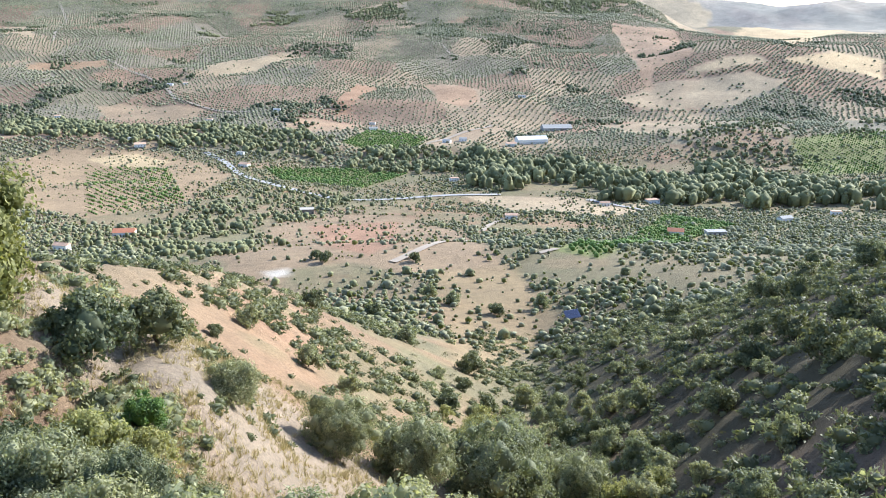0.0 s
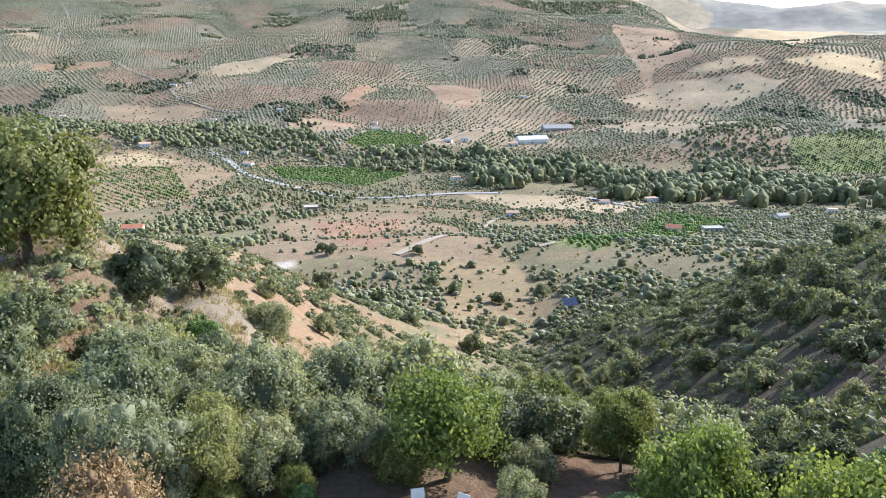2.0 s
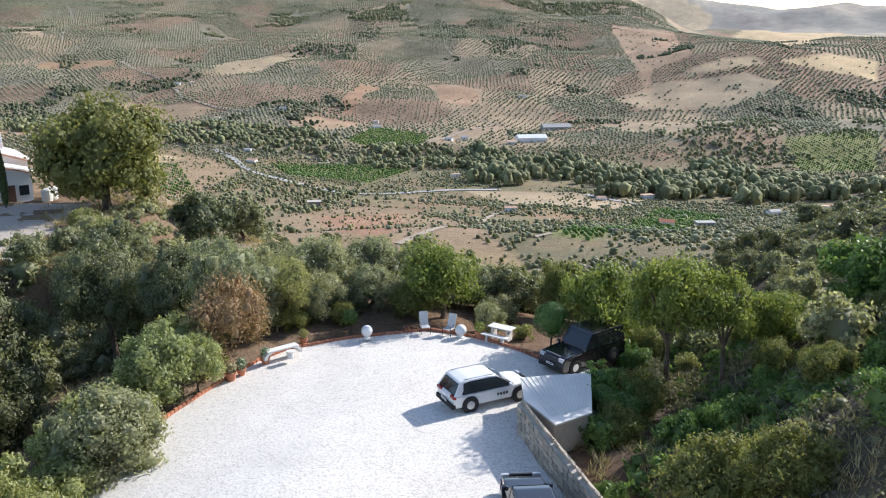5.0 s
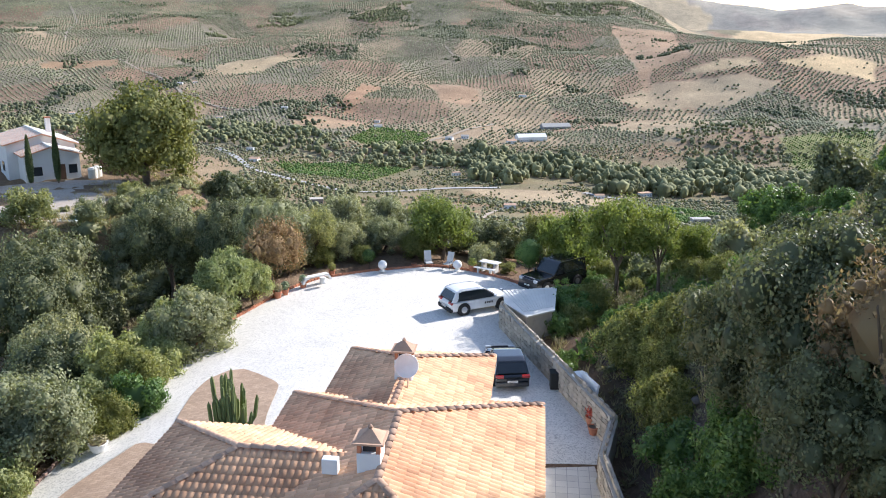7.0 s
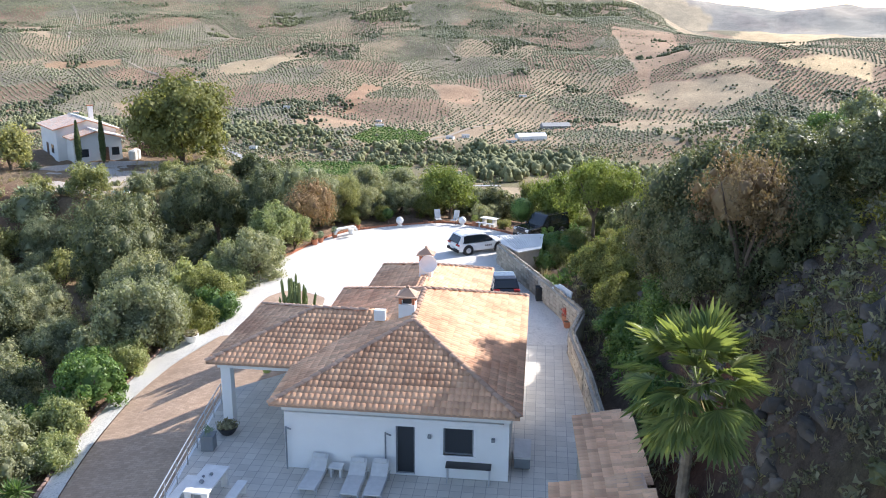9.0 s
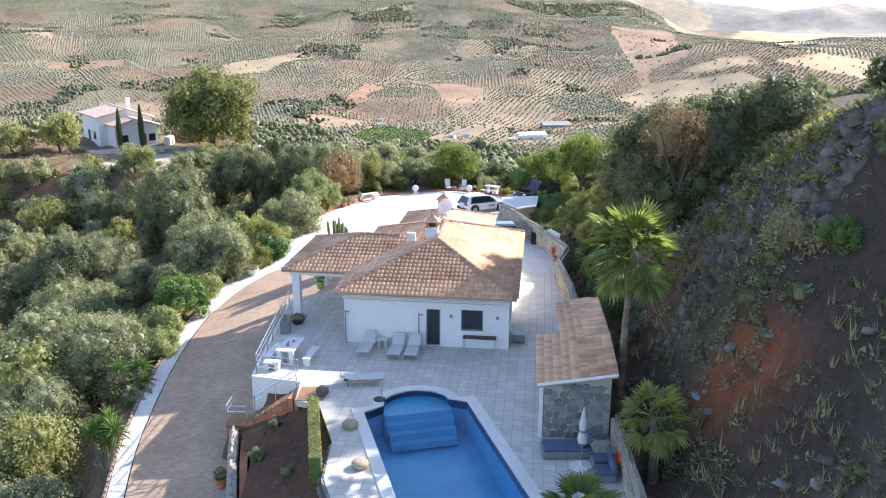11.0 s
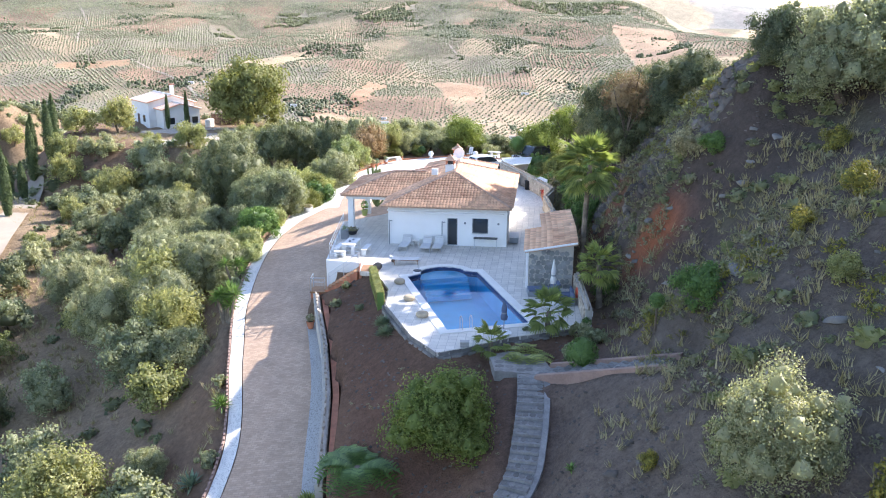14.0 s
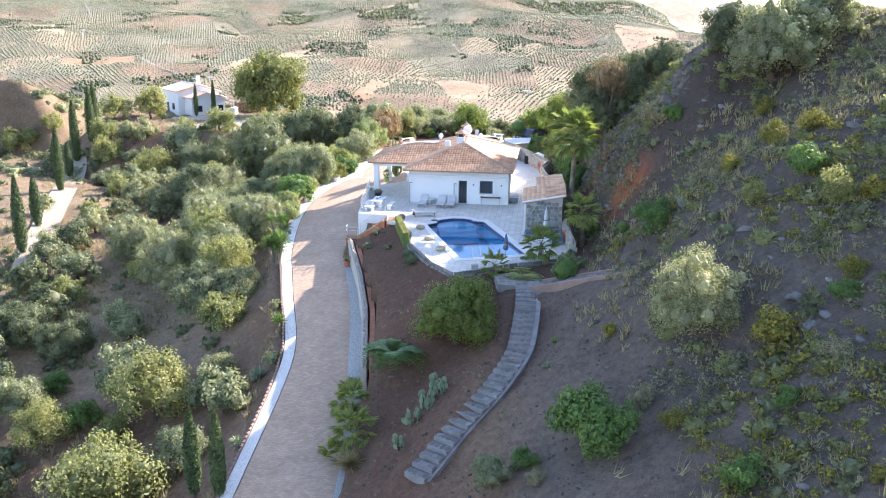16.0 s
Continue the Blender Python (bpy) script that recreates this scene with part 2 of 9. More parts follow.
PALMLEAF = leaf_stuff("palm_leaves", (0.145, 0.195, 0.07), (0.38, 0.42, 0.155), 0.5, 0.4)
CACTUS = leaf_stuff("cactus_flesh", (0.13, 0.17, 0.07), (0.24, 0.28, 0.12), 0.5, 0.05)
AGAVE = leaf_stuff("agave_leaves", (0.165, 0.235, 0.160), (0.320, 0.380, 0.255), 0.5, 0.1)
REDFLOWER = leaf_stuff("red_flowers", (0.45, 0.04, 0.04), (0.70, 0.16, 0.12), 0.6, 0.3)
ASHLEAF = leaf_stuff("ash_leaves", (0.15, 0.16, 0.055), (0.32, 0.315, 0.125), 0.6, 0.35)
OLEANDER = leaf_stuff("oleander_leaves", (0.21, 0.25, 0.115), (0.5, 0.515, 0.29), 0.55, 0.45)
LEAFY = leaf_stuff("leafy_crowns", (0.125, 0.15, 0.052), (0.31, 0.32, 0.13), 0.6, 0.45)
GORSE = leaf_stuff("gorse_leaves", (0.10, 0.12, 0.045), (0.36, 0.31, 0.07), 0.7, 0.25)
FARLEAF = leaf_stuff("far_olive_crowns", (0.19, 0.2, 0.14), (0.33, 0.34, 0.24), 0.8, 0.1)
FARWOOD = leaf_stuff("far_wood_crowns", (0.155, 0.165, 0.09), (0.36, 0.355, 0.2), 0.8, 0.15)
FARCROP = leaf_stuff("far_orchard_crowns", (0.085, 0.163, 0.046), (0.186, 0.279, 0.085), 0.8, 0.1)
STRIPGREY = gravel_stuff("grey_gravel_bed", (0.42, 0.41, 0.39), (0.24, 0.23, 0.22), 24)
GRAVELPATIO = gravel_stuff("patio_gravel", (0.46, 0.40, 0.34), (0.30, 0.26, 0.22), 14)
SISAL = surface("woven_sisal", (0.46, 0.37, 0.25), 4, 40, 0.25, 0.9, 0.5, 0.01)
FACESTONE = surface("blue_grey_facing_stone", (0.27, 0.275, 0.265), 1.5, 12, 0.35, 0.85, 0.5, 0.01, piece=0.35)
NBROOF = surface("striped_clay_roof", (0.66, 0.32, 0.19), 0.7, 9, 0.3, 0.85, 0.3, 0.02, tint=(0.72, 0.42, 0.27))

STAIRSTONE = surface("dull_stair_stone", (0.25, 0.24, 0.23), 1.5, 12, 0.3, 0.9, 0.4, 0.015, piece=0.15)
PINKCEMENT = surface("pink_brown_cement", (0.33, 0.22, 0.175), 1.5, 12, 0.22, 0.9, 0.4, 0.015)

# ---- ground shape ----
def curve(x, xs, ys):
    """Monotone cubic through the given profile."""
    xs, ys = np.asarray(xs, float), np.asarray(ys, float)
    d = np.diff(ys) / np.diff(xs)
    m = np.r_[d[0], np.where(d[1:] * d[:-1] > 0, 2 * d[1:] * d[:-1] / np.where(d[1:] + d[:-1] == 0, 1, d[1:] + d[:-1]), 0), d[-1]]
    x = np.clip(np.asarray(x, float), xs[0], xs[-1])
    i = np.clip(np.searchsorted(xs, x) - 1, 0, len(xs) - 2)
    h = xs[i + 1] - xs[i]
    s = (x - xs[i]) / h
    return ((1 + 2 * s) * (1 - s) ** 2 * ys[i] + s * (1 - s) ** 2 * h * m[i]
            + s * s * (3 - 2 * s) * ys[i + 1] + s * s * (s - 1) * h * m[i + 1])


def step(a, b, x):
    s = np.clip((x - a) / (b - a), 0, 1)
    return s * s * (3 - 2 * s)


def lattice(ix, iy, seed):
    h = (ix * 374761393 + iy * 668265263 + seed * 1442695041) & 0x7FFFFFFF
    h = ((h ^ (h >> 13)) * 1274126177) & 0x7FFFFFFF
    return ((h ^ (h >> 16)) & 0xFFFF) / 65535.0


def rough(x, y, size, seed=1):
    """Smooth value noise from -1 to 1."""
    x, y = np.asarray(x, float) / size, np.asarray(y, float) / size
    fx, fy = np.floor(x), np.floor(y)
    ix, iy = fx.astype(np.int64), fy.astype(np.int64)
    u, v = x - fx, y - fy
    u, v = u * u * (3 - 2 * u), v * v * (3 - 2 * v)
    a = lattice(ix, iy, seed) * (1 - u) + lattice(ix + 1, iy, seed) * u
    b = lattice(ix, iy + 1, seed) * (1 - u) + lattice(ix + 1, iy + 1, seed) * u
    return 2 * (a * (1 - v) + b * v) - 1


YD = [-140, -60, -40, -20, -8, 2, 12, 20, 30, 43, 55, 64, 70]      # stations along the drive
XD = [-14, -13, -12.8, -12.2, -11.6, -10.9, -12.8, -14.4, -15.2, -13.9, -11.0, -7.5, -4]   # its outer edge
WY = [-60, -4, 8, 15, 20, 33, 37, 39.5, 40.9]       # its width, by the same stations' y
WD = [6.0, 6.1, 5.6, 5.7, 6.6, 7.0, 6.8, 5.6, 3.2]
ZD = [-24, -15.5, -13.2, -10.4, -8.6, -6.4, -4.35, -3.4, -2.5, -1.5, -0.7, -0.3, -0.2]


SY = [-14, -10.8, -7.9, -4.9, 0.9, 2.6]      # garden stair, by its run along y
SX = [-1.7, 0.6, 2.8, 4.2, 4.9, 4.6]
SZ = [-5.9, -4.35, -3.05, -1.95, -0.30, -0.22]


def bump(x, y, cx, cy, rx, ry, h, turn=0.0):
    c, s = math.cos(turn), math.sin(turn)
    u, v = (x - cx) * c + (y - cy) * s, (y - cy) * c - (x - cx) * s
    return h * np.exp(-((u / rx) ** 2 + (v / ry) ** 2))


def valley(x, y):
    """The wide view: gully below the house, river plain, hills beyond."""
    base = curve(y, [-400, 60, 100, 150, 200, 260, 338, 413, 520, 644, 740, 900, 1020, 1120, 1200, 1420, 1520, 1800, 2216, 2700, 3300, 4200, 5200],
                 [-20, -9, -28, -47, -63, -77, -90, -99, -116, -133, -146, -160, -158, -152, -140, -128, -112, -76, -28, 42, 95, 60, 40])
    gx = curve(y, [60, 150, 260, 400, 600], [14, 16, 22, 30, 20])
    fade = 1 - step(280, 620, y)
    d = x - gx
    left = np.minimum(0.62 * np.maximum(-d - 3, 0), 34 + 0.05 * np.maximum(-d, 0) - 0.0012 * np.maximum(-d - 60, 0) ** 2)
    left = np.maximum(left, -30)
    right = 0.78 * np.maximum(d - 4, 0)
    right = 52 * np.tanh(right / 52) + 0.06 * d * step(20, 90, d)
    near = fade * (left * (1 - step(190, 390, y)) + right * (1 - step(170, 350, y) * 0.60))
    z = base + near
    # hills of the far side and the low ones on the plain
    z = z + bump(x, y, -20, 470, 130, 75, 14, 0.2) + bump(x, y, -330, 860, 220, 130, 10)
    z = z + bump(x, y, 640, 1850, 330, 260, 34) + bump(x, y, 430, 1330, 190, 130, 16)
    plain = curve(y, [1900, 2216, 2700, 3300, 4200, 5200], [-70, -62, -72, -55, -12, 25])
    wr = step(430, 800, x - 0.12 * (y - 2300)) * step(1900, 2500, y)
    z = z * (1 - wr) + plain * wr
    far = step(700, 1500, y)
    z = z + far * (26 * rough(x, y, 560, 3) + 15 * rough(x, y, 300, 17) + 6 * rough(x, y, 140, 4) + 3 * rough(x, y, 60, 9)) + step(2600, 3600, y) * (30 * rough(x, y, 700, 8) + 10 * rough(x, y, 260, 12))
    z = z + step(4300, 4800, np.hypot(x, y)) * (128 + 40 * rough(x, y * 0.3, 520, 6) + 16 * rough(x, y, 150, 7))
    z = z + step(150, 300, y) * (2.0 * rough(x, y, 60, 5))
    return z


def hillside(x, y):
    """The shoulder on which the house stands: bank below the drive, hill above the yard."""
    xl, zl = curve(y, YD, XD), curve(y, YD, ZD)
    xt = curve(y, [-140, -40, -15, -4, 5, 13, 25, 38, 48, 58, 68, 90], [6, 8.0, 8.8, 8.0, 10.2, 10.3, 9.6, 10.4, 12.5, 15.5, 19, 24])
    zt = curve(y, [-140, -40, -15, -4, 5, 13, 25, 38, 48, 58, 68, 90], [-12, -4.2, -1.0, 0.6, 1.0, 0.9, 0.9, 1.2, 1.0, 0.6, -1.5, -9])
    s = np.clip((x - xl - 3.6) / np.maximum(xt - xl - 3.6, 1), 0, 1)
    z = zl + (zt - zl) * s
    out = np.maximum(xl - x - 0.4 - 2.6 * step(25, 45, y), 0)
    floor_z = curve(y, [-140, -40, 0, 25, 45, 65, 90], [-34, -22, -17, -13, -9.5, -8.5, -11])
    z = z - np.where(out > 0, (zl - floor_z) * (1 - np.exp(-out * 0.85 / np.maximum(zl - floor_z, 2))), 0)
    up = np.maximum(x - xt, 0)
    grade = curve(y, [-140, -40, -15, 0, 8, 12, 16, 20, 24, 34, 48, 60, 90], [0.5, 0.55, 0.66, 0.92, 1.2, 1.65, 1.6, 1.4, 1.25, 1.1, 0.7, 0.5, 0.45])
    cliff = np.minimum(up, 7.5) * grade + np.maximum(up - 7.5, 0) * 0.62
    crest = curve(y, [-140, -40, -20, 0, 12, 18, 26, 40, 60, 90], [10, 14, 15.0, 15.8, 15.4, 12.6, 11.0, 9.0, 8.0, 8.0]) + 0.05 * up
    gap = np.clip(0.5 + (crest - z - cliff) / 5.0, 0, 1)
    z = np.where(up > 0, crest * (1 - gap) + (z + cliff) * gap - 1.25 * gap * (1 - gap) * step(0, 4, up), z)
    # knoll with the neighbouring house, lane below it
    k = np.sqrt(((x + 47) / 21) ** 2 + ((y - 106) / 25) ** 2)
    k = np.minimum(k, np.sqrt(((x + 39) / 13) ** 2 + ((y - 92) / 11) ** 2))
    z = np.maximum(z, -2.2 - 26 * np.maximum(k - 0.80, 0) ** 1.2)
    z = z + bump(x, y, -75, 92, 14, 40, 1.5)
    return z


def in_poly(x, y, pts):
    x, y = np.asarray(x, float), np.asarray(y, float)
    odd = np.zeros(x.shape, bool)
    for (ax, ay), (bx, by) in zip(pts, pts[1:] + pts[:1]):
        hit = ((ay > y) != (by > y)) & (x < (bx - ax) * (y - ay) / (by - ay + 1e-12) + ax)
        odd ^= hit
    return odd


def poly_dist(x, y, pts):
    """Distance to a polygon, negative inside."""
    x, y = np.asarray(x, float), np.asarray(y, float)
    best = np.full(x.shape, 1e9)
    for (ax, ay), (bx, by) in zip(pts, pts[1:] + pts[:1]):
        ex, ey = bx - ax, by - ay
        t = np.clip(((x - ax) * ex + (y - ay) * ey) / (ex * ex + ey * ey + 1e-12), 0, 1)
        best = np.minimum(best, np.hypot(x - ax - t * ex, y - ay - t * ey))
    return np.where(in_poly(x, y, pts), -best, best)


TERRACE = [(-7.75, 19.5), (-8.0, 29.5), (-5.2, 33.6), (-3, 36.5), (8.9, 37.5), (8.9, 22), (8.35, 6.6), (4.1, 4.8), (0.35, 2.6), (-1.08, 4.9), (-2.9, 11), (-4.2, 16.2)]
PIT = [(0.46, 5.12), (6.0, 6.68), (2.99, 17.36), (2.0, 18.6), (-0.3, 18.6), (-1.4, 17.0), (-2.54, 15.81)]     # hole dug for the pool
COURT = [(-9.6, 36), (-10.5, 50), (-9.6, 58), (-6.6, 64.5), (-2, 66.5), (3.5, 66.5), (8.0, 63.5), (12.5, 61), (12.5, 54), (7.0, 54), (9.6, 40), (9.0, 36)]


def ground(x, y):
    """Height of the bare ground."""
    x, y = np.asarray(x, float), np.asarray(y, float)
    w = step(72, 100, y - 0.25 * np.maximum(x - 10, 0) + 0.9 * np.maximum(-x - 18, 0) * step(0, 1, (118 - y) / 20) * -1)
    k = np.sqrt(((x + 47) / 30) ** 2 + ((y - 106) / 34) ** 2)
    w = w * step(0.8, 1.3, k)
    w = np.maximum(w, step(150, 260, np.abs(x) - 0 * y) * 0.7)
    z = hillside(x, y) * (1 - w) + valley(x, y) * w
    dn = np.minimum(poly_dist(x, y, TERRACE), poly_dist(x, y, COURT))
    lip = step(5.0, 0.2, dn)
    z = z * (1 - lip) + np.minimum(-0.35, z) * lip
    z = np.where(poly_dist(x, y, COURT) < 1.0, np.minimum(z, curve(y, YD, ZD) * np.clip(1 - (x - curve(y, YD, XD)) / 9, 0, 1) - 0.25), z)
    # drive bed
    xl, zl = curve(y, YD, XD), curve(y, YD, ZD)
    u = x - xl
    wide = curve(y, WY, np.maximum(WD, 5.4))
    bed = step(-1.0, -0.2, u) * step(0.5, -0.2, u - wide) * step(56, 50, y) * step(-139, -120, y)
    z = z * (1 - bed) + np.minimum(z, zl - 0.30) * bed + 0
    z = np.maximum(z, np.where(x > xl + wide + 0.4, -0.18 - 0.60 * np.maximum(poly_dist(x, y, TERRACE), 0) - 40 * step(40, 44, y), -999))
    fs = np.clip((-5.3 - x) / 3.4, 0, 1)
    fw = step(1.5, 0.8, np.abs(y - 17.9)) * step(-9.3, -8.8, x) * step(-4.9, -5.3, x)
    z = z * (1 - fw) + (-0.75 - 1.5 * fs) * fw
    off = np.abs(x - curve(y, SY, SX))
    near_stair = step(2.6, 0.9, off) * step(-14, -13, y) * step(3.4, 2.4, y)
    z = z * (1 - near_stair) + (curve(y, SY, SZ) - 0.22) * near_stair
    ut = np.clip(((x - 5.5) * 5.0 - (y - 0.9) * 3.6) / 37.96, 0, 1.05)
    ud = np.hypot(x - 5.5 - 5.0 * ut, y - 0.9 + 3.6 * ut)
    uw = step(2.6, 0.8, ud)
    z = z * (1 - uw) + (-0.42 + 2.1 * ut) * uw
    pit = step(0.5, 0.1, poly_dist(x, y, PIT))
    z = z * (1 - pit) - 2.4 * pit
    calm = step(0.5, 6, np.minimum(dn, np.where((u > -1) & (u < 5.6), 0.5, 9)))
    near = 1 - step(120, 300, np.hypot(x, y))
    z = z + calm * near * (0.35 * rough(x, y, 5.0, 21) + 0.16 * rough(x, y, 1.7, 22) + 0.06 * rough(x, y, 0.7, 23))
    return z


# ---- building helpers ----
def mesh_of(name, verts, faces, material, smooth=False):
    me = bpy.data.meshes.new(name)
    me.from_pydata([tuple(map(float, v)) for v in verts], [], faces)
    me.materials.append(material)
    if smooth:
        me.polygons.foreach_set("use_smooth", [True] * len(me.polygons))
    me.update()
    return me


def part(name, bm, material=None, parent=None, label="", smooth=False):
    """Links a bmesh (or a ready mesh) as one object under a thing or a part."""
    if isinstance(bm, bmesh.types.BMesh):
        me = bpy.data.meshes.new(name)
        bmesh.ops.recalc_face_normals(bm, faces=bm.faces)
        bm.to_mesh(me)
        bm.free()
        me.materials.append(material)
        if smooth:
            me.polygons.foreach_set("use_smooth", [True] * len(me.polygons))
    else:
        me = bm
    ob = new(name, me)
    if parent:
        ob.parent = parent
    if label:
        ob["label"] = label
    return ob


def thing(name, label, category, m=None, group="", kind=""):
    ob = tagged(new(name), label, category, group, kind)
    ob.empty_display_size = 0.2
    if m is not None:
        ob.matrix_world = m
    return ob


def add_box(bm, x0, x1, y0, y1, z0, z1, m=None, bevel=0.0):
    vs = bmesh.ops.create_cube(bm, size=1)["verts"]
    for v in vs:
        v.co = Vector(((x0 + x1) / 2 + v.co.x * (x1 - x0), (y0 + y1) / 2 + v.co.y * (y1 - y0), (z0 + z1) / 2 + v.co.z * (z1 - z0)))
    if bevel:
        es = list({e for v in vs for e in v.link_edges})
        out = bmesh.ops.bevel(bm, geom=es, offset=bevel, segments=2, affect="EDGES", profile=0.5)
        vs = list({v for f in out["faces"] for v in f.verts} | {v for v in vs if v.is_valid})
    if m is not None:
        bmesh.ops.transform(bm, matrix=m, verts=vs)
    return vs


def box(x0, x1, y0, y1, z0, z1, m=None, bevel=0.0):
    bm = bmesh.new()
    add_box(bm, x0, x1, y0, y1, z0, z1, m, bevel)
    return bm


def add_rod(bm, a, b, r, r2=None, n=8):
    a, b = Vector(a), Vector(b)
    d = b - a
    m = Matrix.Translation((a + b) / 2) @ d.to_track_quat("Z", "Y").to_matrix().to_4x4()
    bmesh.ops.create_cone(bm, cap_ends=True, segments=n, radius1=r, radius2=r if r2 is None else r2, depth=d.length, matrix=m)


def rods(pairs, r, n=8):
    bm = bmesh.new()
    for a, b in pairs:
        add_rod(bm, a, b, r, n=n)
    return bm


def prism(pts, z0, z1):
    """A flat polygon with depth."""
    bm = bmesh.new()
    f = bm.faces.new([bm.verts.new((x, y, z1)) for x, y in pts])
    if f.calc_area() and f.normal.z < 0:
        f.normal_flip()
    out = bmesh.ops.extrude_face_region(bm, geom=[f])
    for v in out["geom"]:
        if isinstance(v, bmesh.types.BMVert):
            v.co.z = z0
    return bm


def lathe(profile, n=20, m=None, bm=None):
    """A turned shape from (radius, height) pairs."""
    bm = bm or bmesh.new()
    rings = []
    for r, z in profile:
        rings.append([bm.verts.new((r * math.cos(2 * math.pi * k / n), r * math.sin(2 * math.pi * k / n), z)) for k in range(n)])
    for a, b in zip(rings, rings[1:]):
        for k in range(n):
            bm.faces.new((a[k], a[(k + 1) % n], b[(k + 1) % n], b[k]))
    bm.faces.new(rings[0][::-1])
    bm.faces.new(rings[-1])
    if m is not None:
        bmesh.ops.transform(bm, matrix=m, verts=[v for ring in rings for v in ring])
    return bm


def ribbon(name, rows, material, smooth=False):
    """A sheet through rows of points."""
    n = len(rows[0])
    faces = [(i * n + k, i * n + k + 1, (i + 1) * n + k + 1, (i + 1) * n + k) for i in range(len(rows) - 1) for k in range(n - 1)]
    return mesh_of(name, [p for r in rows for p in r], faces, material, smooth)


# ---- ground sheet ----
PLOTS = []      # (polygon, soil colour), laid on in turn


def soil(x, y, z):
    """Base colour of the bare earth, with the spur's shade and far haze painted in."""
    c = np.empty((len(x), 3))
    c[:] = (0.245, 0.195, 0.13)
    n1, n2 = rough(x, y, 90, 31), rough(x, y, 28, 32)

    def lay(w, col):
        c[:] = c * (1 - w[:, None]) + np.array(col) * w[:, None]
    lay(step(-0.1, 0.5, n1) * 0.6, (0.35, 0.22, 0.14))
    lay(step(0.1, 0.6, n2) * 0.5, (0.26, 0.22, 0.13))
    plot = cells(x, y, 150, 51)
    far = step(1000, 1300, y)
    for k, col in enumerate(((0.25, 0.225, 0.165), (0.37, 0.255, 0.185), (0.28, 0.26, 0.20), (0.40, 0.32, 0.225), (0.31, 0.22, 0.16))):
        lay(far * ((plot >= k / 5) & (plot < (k + 1) / 5)) * 0.8, col)
    lay(step(2600, 3000, y) * step(300, 600, x - 0.1 * (y - 2400)) * step(-0.1, 0.2, rough(x, y, 330, 37)) * 0.8, (0.60, 0.47, 0.30))
    lay(step(2600, 3000, y) * step(0.1, 0.3, rough(x, y, 260, 38)) * 0.8, (0.20, 0.20, 0.13))
    lay((1 - far) * step(-0.2, 0.35, rough(x, y, 46, 39)) * 0.75, (0.205, 0.19, 0.115))
    lay((1 - far) * step(0.2, 0.6, rough(x, y, 17, 40)) * 0.5, (0.33, 0.20, 0.135))
    lay((1 - far) * step(250, 330, y) * step(-0.5, 0.1, rough(x, y, 120, 43)) * 0.6, (0.21, 0.195, 0.12))
    lay((1 - far) * step(0.05, 0.5, rough(x, y, 13, 41)) * 0.5, (0.20, 0.19, 0.11))
    # right-hand spur painted near black for its shade and dense scrub
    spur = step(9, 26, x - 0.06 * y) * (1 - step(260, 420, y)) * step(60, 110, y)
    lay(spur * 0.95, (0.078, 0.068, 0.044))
    # land beyond 3300 m greyed with distance, painting in haze
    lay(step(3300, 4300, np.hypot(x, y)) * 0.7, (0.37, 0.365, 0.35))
    near = 1 - step(90, 150, y)
    lay(near, (0.205, 0.135, 0.092))
    lay(near * step(0.0, 0.6, rough(x, y, 9, 33)) * 0.7, (0.30, 0.225, 0.16))
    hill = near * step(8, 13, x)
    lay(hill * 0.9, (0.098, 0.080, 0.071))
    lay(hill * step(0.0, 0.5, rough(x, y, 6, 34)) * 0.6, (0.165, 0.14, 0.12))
    lay(hill * step(0.1, 0.5, rough(x, y, 2.6, 44)) * 0.5, (0.15, 0.14, 0.085))
    left = near * step(-14, -20, x)
    lay(left * step(-0.3, 0.4, rough(x, y, 12, 35)) * 0.6, (0.33, 0.25, 0.155))
    scar = bump(x, y, 12.6, 10.8, 0.9, 2.2, 1.0, 0.3)
    lay(np.clip(scar * 1.6, 0, 1), (0.36, 0.13, 0.065))
    lay(np.clip(bump(x, y, 12.0, 23.5, 1.5, 4.0, 1.5), 0, 1), (0.17, 0.08, 0.05))
    lay(near * step(1.5, 5, x) * step(5, 1, y) * 0.85, (0.150, 0.125, 0.108))
    for pts, col in PLOTS:
        w = step(4.0, -4.0, poly_dist(x, y, pts) + 2.5 * rough(x, y, 22, 36) + 9 * rough(x, y, 60, 42) * step(200, 600, np.mean([q[1] for q in pts])))
        lay(w * 0.85, col)
    return c


